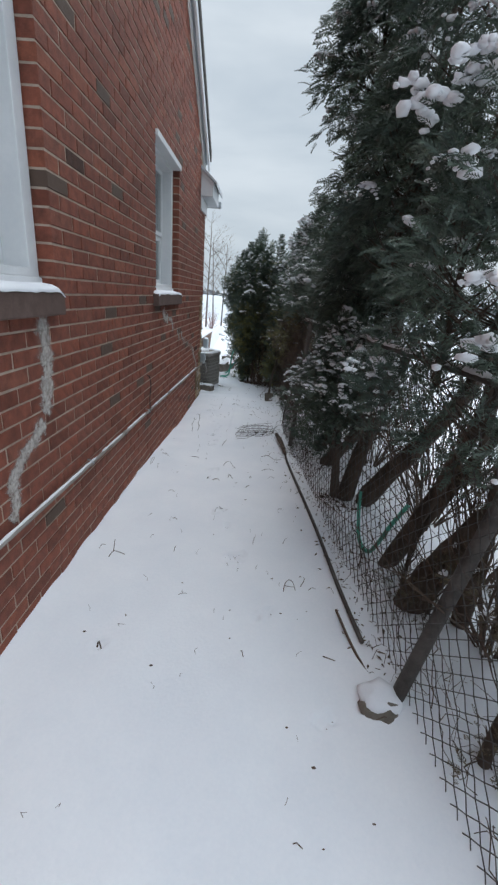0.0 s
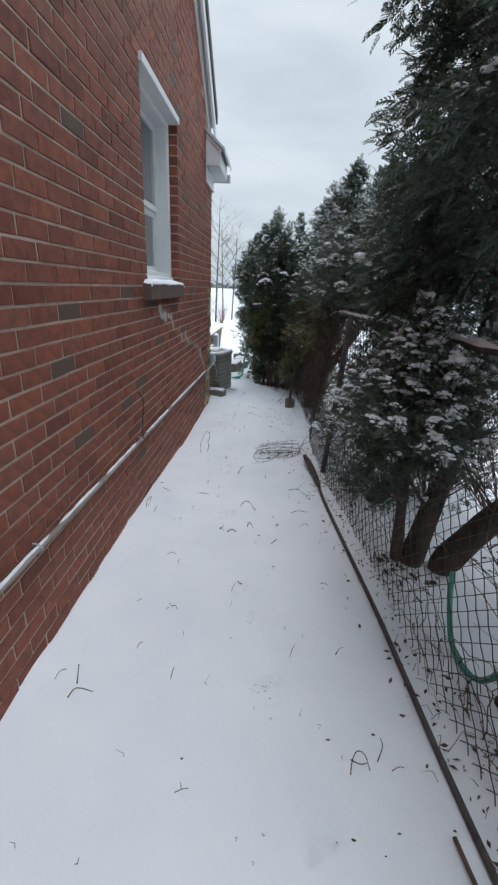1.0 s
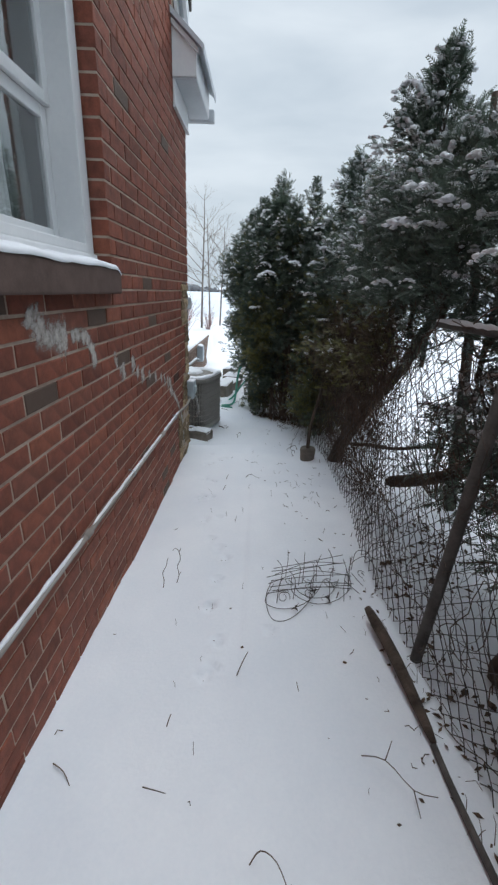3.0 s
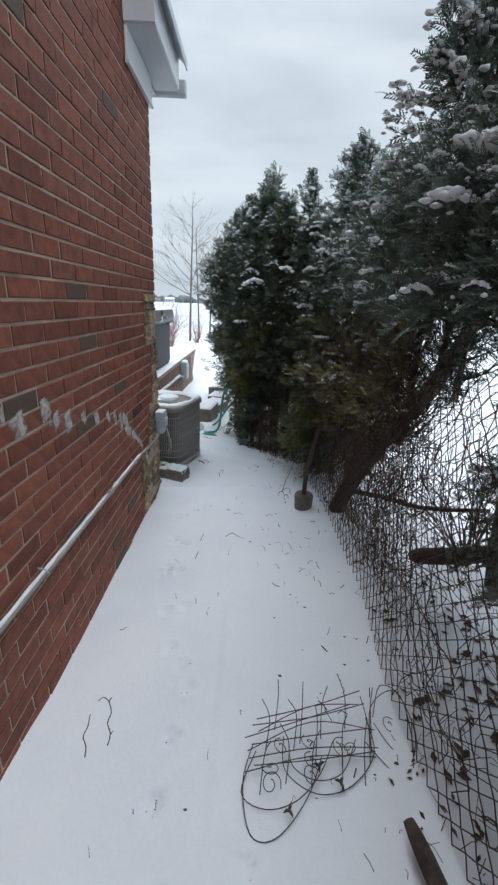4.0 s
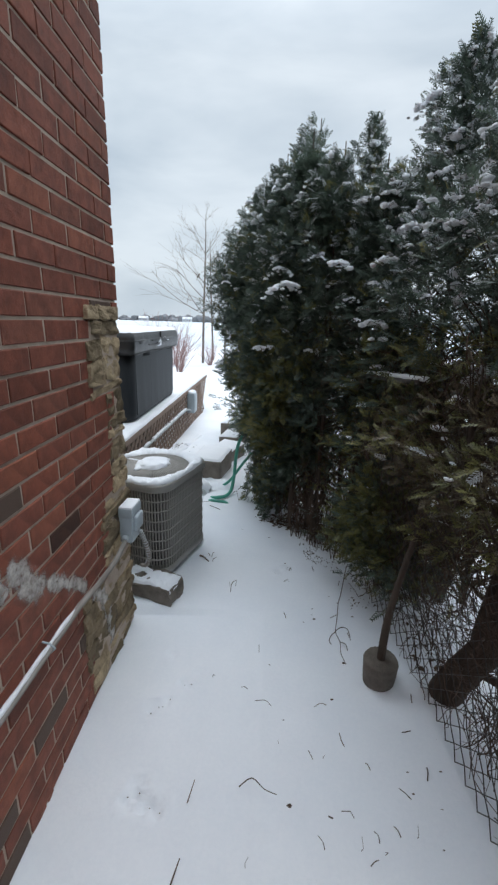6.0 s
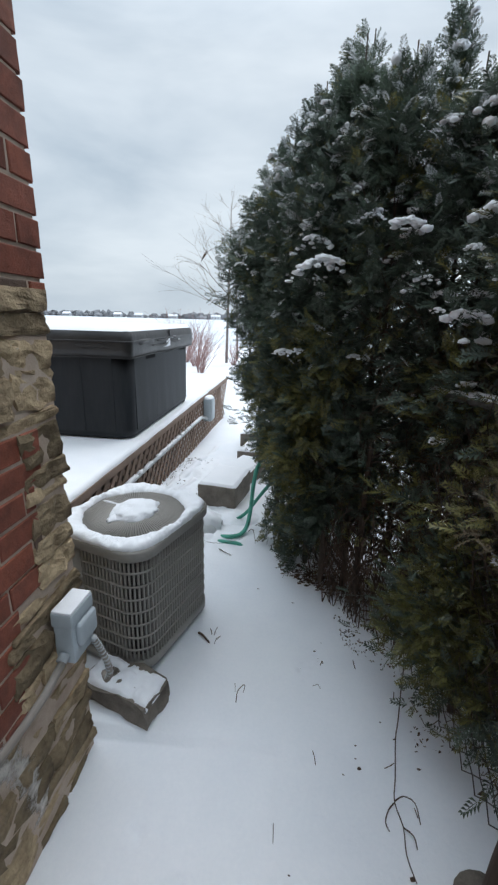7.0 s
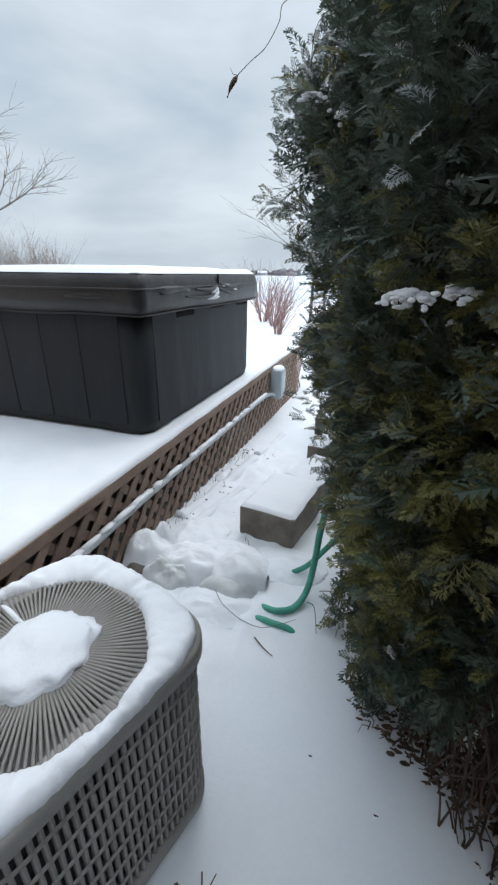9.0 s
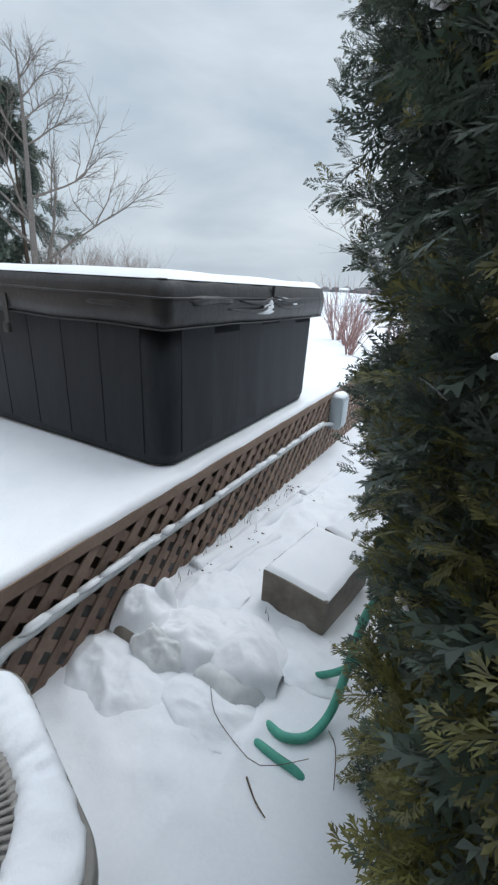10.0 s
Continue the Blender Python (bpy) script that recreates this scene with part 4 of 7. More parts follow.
def concrete_block():
    """A hollow concrete block lying under the box, with snow."""
    blk = thing("concrete_block", "grey concrete block with patchy snow beside the air conditioner", "concrete block", at=(0.062, 8.475, -0.175), rz=-17)
    worn = stone_mesh(0.39, 0.19, 0.157, 5)
    worn.transform(Matrix.Translation((0, 0, 0.0775)))
    part("body", worn, CONCRETE, blk)
    s = Build()
    m, k = 40, 22
    vs = []
    for i in range(m + 1):
        for j in range(k + 1):
            x, y = -0.19 + 0.38 * i / m, -0.09 + 0.18 * j / k
            e = min(i, m - i, (j) * 1.2, (k - j) * 1.2) / 5.0
            t = 0.022 * min(e, 1) ** 0.6 + 0.022 * noise.noise(Vector((x * 18, y * 18, 3))) + 0.008 * noise.noise(Vector((x * 60, y * 60, 1)))
            hole = math.hypot(x + 0.085, y - 0.01)
            t -= 0.05 * math.exp(-(hole / 0.035) ** 2)
            if min(i, m - i, j, k - j) == 0:
                t = -0.02
            vs.append((x, y, 0.153 + t))
    fs = [(i * (k + 1) + j, (i + 1) * (k + 1) + j, (i + 1) * (k + 1) + j + 1, i * (k + 1) + j + 1) for i in range(m) for j in range(k)]
    part("snow", s.add(vs, fs), SNOW, blk, "", True)
    part("core_hole", Build().tube([(-0.085, 0.01, 0.150), (-0.085, 0.01, 0.163)], 0.022, 10), CONCRETE, blk, "dark broken core", True)


# ---- deck and hot tub ----
DECK_X, DECK_Z = -0.64, 0.49


def snow_sheet(x0, x1, y0, y1, z, thick, step, seed, edge=0.05, amp=0.012):
    """Snow lying on a flat top, rounded off at its edges."""
    nx, ny = max(int((x1 - x0) / step), 2), max(int((y1 - y0) / step), 2)
    vs = []
    for j in range(ny + 1):
        for i in range(nx + 1):
            x, y = x0 + (x1 - x0) * i / nx, y0 + (y1 - y0) * j / ny
            d = min(x - x0, x1 - x, y - y0, y1 - y)
            t = thick * math.sqrt(max(0.0, 1 - max(0.0, 1 - d / edge) ** 2))
            wob = 0.010 * noise.noise(Vector((x * 6, y * 6, seed))) if d < 1e-6 else 0
            vs.append((x + wob, y + wob, z + t + (amp * noise.noise(Vector((x * 1.5, y * 1.5, seed))) if d > 1e-6 else 0)))
    fs = [(j * (nx + 1) + i, j * (nx + 1) + i + 1, (j + 1) * (nx + 1) + i + 1, (j + 1) * (nx + 1) + i) for j in range(ny) for i in range(nx)]
    return Build().add(vs, fs)


def build_deck():
    y0, y1 = 8.45, 15.55
    deck = thing("deck", "low wooden deck under snow with stained lattice skirting", "deck", kind="structure")
    part("deck_floor", Build().box(-7.9, DECK_X - 0.02, y0, y1, 0.36, DECK_Z - 0.03), SHADEWOOD, deck, "boards under the snow with shade in their colour")
    xs, zs = DECK_X, DECK_Z
    b = Build()
    nx, ny = 48, 110
    vs = []
    xa, xb = -7.9, DECK_X + 0.012
    for j in range(ny + 1):
        for i in range(nx + 1):
            u = i / nx
            x = xa + (xb - xa) * (1 - (1 - u) ** 3.4)
            y = y0 + (y1 - y0) * j / ny
            d = min(xb - x, y1 - y, y - y0)
            t = 0.046 * math.sqrt(max(0.0, 1 - max(0.0, 1 - d / 0.04) ** 2))
            t = t - 0.02 if d < 1e-6 else t
            wob = 0.008 * noise.noise(Vector((0.3, y * 5, 1.0))) if d < 0.04 else 0
            vs.append((x + wob, y, zs - 0.028 + t + 0.010 * noise.noise(Vector((x * 1.1, y * 1.1, 6.0)))))
    fs = [(j * (nx + 1) + i, j * (nx + 1) + i + 1, (j + 1) * (nx + 1) + i + 1, (j + 1) * (nx + 1) + i) for j in range(ny) for i in range(nx)]
    part("snow", b.add(vs, fs), SNOW, deck, "even sheet of snow", True)
    part("rim_board", Build().rbox(xs - 0.02, xs + 0.018, y0, y1, zs - 0.085, zs - 0.022, 0.004), LATTICE, deck, "stained edge board")
    part("bottom_rail", Build().rbox(xs - 0.012, xs + 0.010, y0, y1, -0.36, -0.30, 0.004), LATTICE, deck)
    # added solid block whose dark colour paints the shade behind the lattice
    part("shade_backing", Build().box(-7.9, xs - 0.25, y0, y1, -0.8, 0.355), SHADEWOOD, deck, "dark solid standing in for shade under the deck")
    for y in (9.0, 10.85, 12.7, 14.9):
        part("post", Build().rbox(xs - 0.10, xs - 0.03, y, y + 0.08, -0.6, zs - 0.06, 0.004), SHADEWOOD, deck)
    # lattice slats on both diagonals
    zl, zh = -0.52, zs - 0.086
    hgt = zh - zl
    pitch, wid = 0.148, 0.052
    full = {}
    for sgn, dx in ((1, 0.004), (-1, -0.006)):
        b = Build()
        w2 = wid / 2 * math.sqrt(2)
        vs = [(x, y, z) for x in (-0.004, 0.004) for y, z in ((-w2, 0), (w2, 0), (w2 + sgn * hgt, hgt), (-w2 + sgn * hgt, hgt))]
        b.add(vs, [(3, 2, 1, 0), (4, 5, 6, 7), (0, 1, 5, 4), (1, 2, 6, 5), (2, 3, 7, 6), (3, 0, 4, 7)])
        me = b.mesh("slat")
        me.materials.append(LATTICE)
        y = y0 + 0.05 + (0 if sgn > 0 else hgt)
        while y + (hgt if sgn > 0 else 0) < y1 - 0.03:
            ob = new("slat", me)
            ob.parent = deck
            ob.matrix_world = pose(xs + dx - 0.004, y, zl)
            y += pitch


def build_tub():
    x0, x1, y0, y1, zb, zt = -2.86, -0.705, 10.57, 12.70, 0.525, 1.375
    tub = thing("hot_tub", "dark grey panelled hot tub with snow-topped vinyl cover", "hot tub", at=(x0, y0, zb))
    w, d, h = x1 - x0, y1 - y0, zt - zb
    b = Build()
    rs = lambda s, z: [(w / 2 + x * (w - 2 * s) / 2, d / 2 + y * (d - 2 * s) / 2, z) for x, y in [(px, py) for px, py in rounded_square(2.0, 0.12, 8)]]
    loft(b, [rs(0.035, 0.0), rs(0.02, 0.07), rs(0.012, h)])
    part("cabinet", b, TUB, tub, "dark grey cabinet", True)
    r = random.Random(2)
    front, sidep = [], []
    me1 = Build().rbox(-0.1480, 0.1480, 0.000, 0.008, 0.06, h - 0.02, 0.0018).mesh("panel_slat", False)
    me2 = Build().rbox(-0.008, 0.000, -0.1545, 0.1545, 0.06, h - 0.02, 0.0012).mesh("panel_slat", False)
    for me in (me1, me2):
        me.materials.append(TUB)
    n = 6
    for i in range(n):
        ob = new("panel_slat", me1)
        ob.parent = tub
        ob.matrix_local = pose(0.165 + (w - 0.33) * (i + 0.5) / n, 0.011 + r.uniform(-0.0006, 0.0006), 0)
        ob = new("panel_slat", me2)
        ob.parent = tub
        ob.matrix_local = pose(w - 0.013 + r.uniform(-0.0005, 0.0005), 0.165 + (d - 0.33) * (i + 0.5) / n, 0)
    # cover: a low slab with a soft skirt, sagging between the corners
    b = Build()
    ringn = 26
    outline = []
    for (ax, ay), (bx, by) in zip(((0, 0), (w, 0), (w, d), (0, d)), ((w, 0), (w, d), (0, d), (0, 0))):
        for i in range(ringn):
            u = i / ringn
            outline.append((ax + (bx - ax) * u, ay + (by - ay) * u, u))
    cx, cy = w / 2, d / 2

    def off(o, z, wav):
        out = []
        for i, (x, y, u) in enumerate(outline):
            k = noise.noise(Vector((x * 2.2, y * 2.2, z * 3.0)))
            sx, sy = (x - cx) / (w / 2), (y - cy) / (d / 2)
            out.append((cx + sx * (w / 2 + o + wav * k), cy + sy * (d / 2 + o + wav * k), z + wav * 0.9 * noise.noise(Vector((x * 1.7, y * 1.7, 4.0 + z)))))
        return out
    loft(b, [off(0.010, h - 0.085, 0.008), off(0.024, h - 0.08, 0.012), off(0.034, h - 0.01, 0.012), off(0.036, h + 0.06, 0.006), off(0.030, h + 0.09, 0.004), off(0.020, h + 0.135, 0.004), off(0.0, h + 0.15, 0.003)])
    cov = part("cover", b, VINYL, tub, "brown-black vinyl cover with loose skirt", True)
    seam = off(0.040, h + 0.062, 0.006)
    part("piping", Build().tube(seam + [seam[0]], 0.006, 6), VINYL, cov, "", True)
    b = Build()
    hem = off(0.026, h - 0.085, 0.012)
    part("hem", Build().tube(hem + [hem[0]], 0.005, 5), VINYL, cov, "", True)
    part("fold", Build().lump((w - 0.30, -0.012, h + 0.02), 0.22, 0.035, 0.022, 4, 0.4, 3, -1).lump((w + 0.022, 0.35, h + 0.05), 0.03, 0.26, 0.03, 5, 0.4, 3, -1), VINYL, cov, "creased corner fold", True)
    sn = snow_sheet(-0.015, w + 0.015, -0.015, d + 0.015, h + 0.146, 0.042, 0.06, 8.0, 0.06, 0.012)
    part("snow", sn, SNOW, tub, "snow on the cover", True)
    # the hinge across the middle of the cover, with sagging creases and snow caught in them
    my = 1.13
    part("hinge", Build().rbox(w + 0.026, w + 0.044, my - 0.012, my + 0.012, h - 0.03, h + 0.146, 0.006), VINYL, cov, "stitched centre hinge", True)
    for pts in ([(w + 0.038, my - 0.02, h + 0.07), (w + 0.046, my - 0.18, h + 0.035), (w + 0.042, my - 0.45, h + 0.045)], [(w + 0.038, my - 0.02, h + 0.03), (w + 0.047, my - 0.22, h - 0.015), (w + 0.040, my - 0.6, h + 0.0)],
                [(w + 0.038, my + 0.02, h + 0.075), (w + 0.046, my + 0.2, h + 0.05), (w + 0.040, my + 0.5, h + 0.065)], [(w + 0.038, my + 0.02, h + 0.03), (w + 0.046, my + 0.25, h + 0.0), (w + 0.040, my + 0.55, h + 0.02)]):
        part("crease", Build().tube(smooth_path(pts, 6), [0.004 + 0.010 * math.sin(math.pi * k / 12) for k in range(13)], 8), VINYL, cov, "", True)
    part("snow_clump", Build().lump((w + 0.040, my - 0.12, h - 0.022), 0.014, 0.11, 0.020, 3, 0.4, 3, -1, 1.7).lump((w + 0.040, my - 0.085, h + 0.004), 0.014, 0.075, 0.024, 4, 0.4, 3, -1, 1.7).lump((w + 0.040, my - 0.05, h + 0.034), 0.012, 0.034, 0.022, 6, 0.4, 3, -1, 1.7), SNOW, tub, "", True)
    part("snow_clump", Build().lump((w + 0.040, my + 0.14, h + 0.058), 0.012, 0.10, 0.011, 5, 0.4, 3, -1, 1.7).lump((w + 0.040, my + 0.38, h + 0.012), 0.012, 0.035, 0.018, 7, 0.4, 3, -1, 1.7), SNOW, tub, "", True)
    # strap and latch, label plate with bars
    st = part("strap", Build().rbox(0.95, 0.99, -0.046, -0.040, h - 0.16, h + 0.02, 0.002), VINYL, tub)
    part("latch", Build().rbox(0.945, 0.995, -0.062, -0.036, h - 0.21, h - 0.15, 0.006), ACDARK, st, "black plastic latch", True)
    lab = part("label_plate", Build().rbox(0.50, 0.64, -0.048, -0.044, h - 0.03, h + 0.055, 0.001), WIRE, tub, "small dark label with pale bars")
    for q in range(4):
        part("label_bar", Build().box(0.515, 0.625 - 0.02 * (q % 3), -0.0495, -0.0482, h - 0.018 + 0.017 * q, h - 0.010 + 0.017 * q), BOXGREY, lab)


def build_deck_pipe():
    pts = [(-0.33, 9.12, 0.12), (-0.52, 9.3, 0.2), (-0.605, 9.55, 0.228), (-0.61, 10.3, 0.228), (-0.61, 11.45, 0.205), (-0.61, 12.5, 0.185), (-0.605, 13.0, 0.17), (-0.585, 13.2, 0.13), (-0.57, 13.27, 0.09)]
    p = thing("lattice_conduit", "pale grey conduit pipe with snow running along the lattice", "pipe")
    part("pipe", Build().tube(pts, 0.021, 9), PVC, p, "", True)
    r = random.Random(15)
    b = Build()
    for i in range(60):
        u = r.uniform(2.1, 5.9)
        k = int(u)
        q = Vector(pts[k]).lerp(Vector(pts[k + 1]), u - k)
        b.lump((q.x, q.y, q.z + 0.018), r.uniform(0.018, 0.026), r.uniform(0.05, 0.13), r.uniform(0.012, 0.028), i, 0.5, 1)
    part("snow", b, SNOW, p, "", True, "stuff")
    bx = thing("junction_box", "grey steel junction box with snow cap on the deck lattice", "electrical box", at=(-0.565, 13.36, 0.06))
    part("body", Build().rbox(-0.065, 0.065, -0.12, 0.12, 0, 0.36, 0.008), BOXGREY, bx, "", True)
    part("door", Build().rbox(0.064, 0.075, -0.105, 0.105, 0.02, 0.33, 0.006), BOXGREY, bx, "", True)
    part("snow", Build().lump((0, 0, 0.355), 0.075, 0.13, 0.05, 2, 0.2, 2), SNOW, bx, "", True)


def snowy_block(x, y, w, d, h, rz, label, sink=0.03, tilt=0.0):
    z = ground_z(x, y) - sink
    t = thing("paving_block", label, "concrete block", "blocks along the hedge", at=(x, y, z), rz=rz)
    t.matrix_world = pose(x, y, z, tilt, tilt * 0.5, rz)
    part("body", Build().rbox(-w / 2, w / 2, -d / 2, d / 2, 0, h, 0.012), CONCRETE, t)
    part("snow", snow_sheet(-w / 2 + 0.003, w / 2 - 0.003, -d / 2 + 0.003, d / 2 - 0.003, h - 0.004, 0.026, 0.02, x * 7 + y, 0.022, 0.005), SNOW, t, "", True)


def build_clutter():
    big = "large weathered concrete block capped with smooth snow"
    snowy_block(0.135, 10.88, 0.39, 0.56, 0.245, -9, big, 0.02)
    snowy_block(0.25, 11.56, 0.34, 0.5, 0.20, -22, "weathered concrete block half hidden by the hedge", 0.03, 2)
    snowy_block(0.29, 12.33, 0.34, 0.5, 0.22, -10, "weathered concrete block half hidden by the hedge", 0.03)
    snowy_block(0.20, 13.15, 0.3, 0.45, 0.24, -12, "weathered concrete block half hidden by the hedge", 0.03, -2)
    # snow-covered plastic bags
    g = ground_z(-0.1, 10.1)

    def heap(name, cx, cy, rx, ry, hgt, seed, mat, parent, label, ridge=0.5, n=64, soft=0.55):
        """A low crumpled heap: a height field with creases, sinking into the snow at its rim."""
        vs = []
        for j in range(n + 1):
            for i in range(n + 1):
                u, v = i / n * 2 - 1, j / n * 2 - 1
                d = math.hypot(u, v)
                q = Vector((u * 1.7 + seed, v * 1.7 + seed * 0.7, seed * 1.3))
                crease = 1 - abs(noise.noise(q * 0.8)) * 1.7 - 0.30 * abs(noise.noise(q * 2.1 + Vector((4, 1, 7))))
                fine_ = 0.8 + 0.35 * noise.noise(q * 2.4) + 0.22 * noise.noise(q * 5.3)
                f = max(0.0, 1 - (d * (1 + 0.25 * noise.noise(q * 0.8))) ** 2.4)
                z = hgt * (f ** soft) * (1 - ridge + ridge * (0.65 * crease + 0.35 * fine_)) - 0.03 * (1 if f <= 0 else 0)
                vs.append((cx + u * rx, cy + v * ry, g + z - 0.012 + 0.010 * noise.noise(Vector((cx + u * rx, cy + v * ry, 0)) * 17) * min(f * 3, 1)))
        fs = [(j * (n + 1) + i, j * (n + 1) + i + 1, (j + 1) * (n + 1) + i + 1, (j + 1) * (n + 1) + i) for j in range(n) for i in range(n)]
        part(name, Build().add(vs, fs), mat, parent, label, True)

    bag = thing("plastic_bag", "crumpled frosted plastic bag half buried in snow", "bag")
    heap("sheet", -0.34, 10.06, 0.15, 0.11, 0.15, 2.3, BAG, bag, "crumpled clear film", 0.5, 40)
    heap("snow", -0.24, 10.20, 0.24, 0.16, 0.145, 4.1, SNOW, bag, "snow lying over the film", 0.35, 56)
    heap("snow", -0.06, 10.33, 0.26, 0.15, 0.10, 5.6, SNOW, bag, "snow lying over the film", 0.4, 56)
    bulge = thing("plastic_bag", "bulging grey plastic bag capped with thick snow", "bag")
    heap("sheet", 0.03, 10.11, 0.17, 0.10, 0.085, 7.7, BAG, bulge, "crumpled clear film", 0.2, 32)
    heap("snow", 0.035, 10.205, 0.19, 0.15, 0.165, 8.3, SNOW, bulge, "", 0.22, 48)
    rock = thing("snowy_stone", "tall stone capped with thick snow beside the lattice", "stone")
    heap("stone", -0.53, 10.10, 0.13, 0.10, 0.10, 11.7, CONCRETE, rock, "", 0.2, 24)
    heap("snow", -0.52, 10.17, 0.155, 0.15, 0.22, 12.3, SNOW, rock, "", 0.22, 48)
    heap("snow", -0.475, 10.26, 0.07, 0.07, 0.25, 13.9, SNOW, rock, "knob of snow", 0.2, 24)
    for k, (cx, cy, rx, ry, hh) in enumerate(((-0.55, 9.90, 0.15, 0.14, 0.10), (-0.38, 9.86, 0.17, 0.12, 0.07), (0.02, 9.96, 0.20, 0.10, 0.045), (0.30, 10.40, 0.2, 0.14, 0.05), (-0.36, 10.52, 0.16, 0.18, 0.06))):
        mound = thing("snow_mound", "low lumpy mound of snow near the deck lattice", "snow", "snow mounds")
        heap("snow", cx, cy, rx * 1.25, ry * 1.25, hh, 15.0 + 3 * k, SNOWG, mound, "", 0.5, 44, 1.3)
    for k, (p, wide) in enumerate((([(-0.57, 10.66), (-0.53, 11.0), (-0.47, 11.5), (-0.42, 11.95)], 0.050), ([(-0.44, 10.62), (-0.38, 10.95), (-0.30, 11.3)], 0.034), ([(-0.42, 12.05), (-0.37, 12.45), (-0.33, 12.8)], 0.036))):
        pts = smooth_path([(x, y, ground_z(x, y) - 0.012 + 0.014 * math.sin(9 * y)) for x, y in p], 10)
        solid("snow_ridge", Build().tube(pts, [wide * (1 + 0.4 * noise.noise(q * 7)) for q in pts], 12), SNOW, "ridge of snow over a buried edging board", "snow", "snow ridges", smooth=True)
    # dry grass at the foot of the lattice and beside the blocks
    gr = random.Random(61)
    for x, y, n, tall in ((-0.02, 11.36, 9, 0.15), (-0.60, 10.62, 10, 0.07), (-0.60, 10.95, 12, 0.08), (-0.59, 11.35, 10, 0.07), (-0.58, 11.8, 9, 0.07), (-0.60, 10.35, 7, 0.06), (0.0, 10.60, 5, 0.06)):
        b = Build()
        for q in range(n):
            bx, by = x + gr.gauss(0, 0.015 if tall > 0.1 else 0.05), y + gr.gauss(0, 0.015 if tall > 0.1 else 0.10)
            t = tall * gr.uniform(0.6, 1.1)
            lx, ly = gr.gauss(0, 0.25) * t, gr.gauss(0, 0.25) * t
            z0 = ground_z(bx, by)
            b.tube([(bx, by, z0 - 0.02), (bx + lx * 0.4, by + ly * 0.4, z0 + t * 0.6), (bx + lx, by + ly, z0 + t)], 0.0022, 3, 0.3)
        solid("grass_tuft", b, LEAFDRY, "tuft of dry brown grass standing in the snow", "grass", "grass tufts", "stuff")
    k = thing("garden_hose", "green hose hanging in a loop behind the wire fence", "hose")
    part("hose", Build().tube(smooth_path([(2.08, 2.90, 0.42), (2.07, 2.86, 0.32), (2.07, 2.80, 0.20), (2.07, 2.72, 0.11), (2.08, 2.60, 0.085), (2.10, 2.50, 0.13), (2.12, 2.43, 0.25), (2.16, 2.38, 0.42), (2.24, 2.36, 0.60)], 5), 0.0145, 9), HOSE, k, "", True)
    # the green hose
    g3 = ground_z(0.4, 9.9)
    h = thing("garden_hose", "thick green hose looping out of the hedge onto snow", "hose")
    part("hose", Build().tube(smooth_path([(0.78, 10.34, 0.66), (0.62, 10.28, 0.60), (0.525, 10.25, 0.46), (0.49, 10.26, 0.28), (0.475, 10.23, 0.08), (0.455, 10.16, -0.06), (0.41, 10.06, g3 + 0.022), (0.33, 10.01, g3 + 0.020), (0.25, 10.03, g3 + 0.002), (0.21, 10.05, g3 - 0.03)], 6), 0.0175, 10), HOSE, h, "", True)
    part("hose", Build().tube(smooth_path([(0.66, 10.36, 0.30), (0.58, 10.34, 0.20), (0.51, 10.33, 0.10), (0.43, 10.33, -0.02), (0.33, 10.325, g3 + 0.012), (0.26, 10.32, g3 - 0.03)], 5), 0.0155, 9), HOSE, h, "", True)
    part("hose", Build().tube(smooth_path([(0.215, 9.95, g3 - 0.03), (0.25, 9.942, g3 + 0.008), (0.33, 9.932, g3 + 0.012), (0.41, 9.93, g3 + 0.006), (0.45, 9.93, g3 - 0.03)], 4), 0.0165, 9), HOSE, h, "", True)


build_ac()
concrete_block()
build_deck()
build_tub()
build_deck_pipe()
build_clutter()


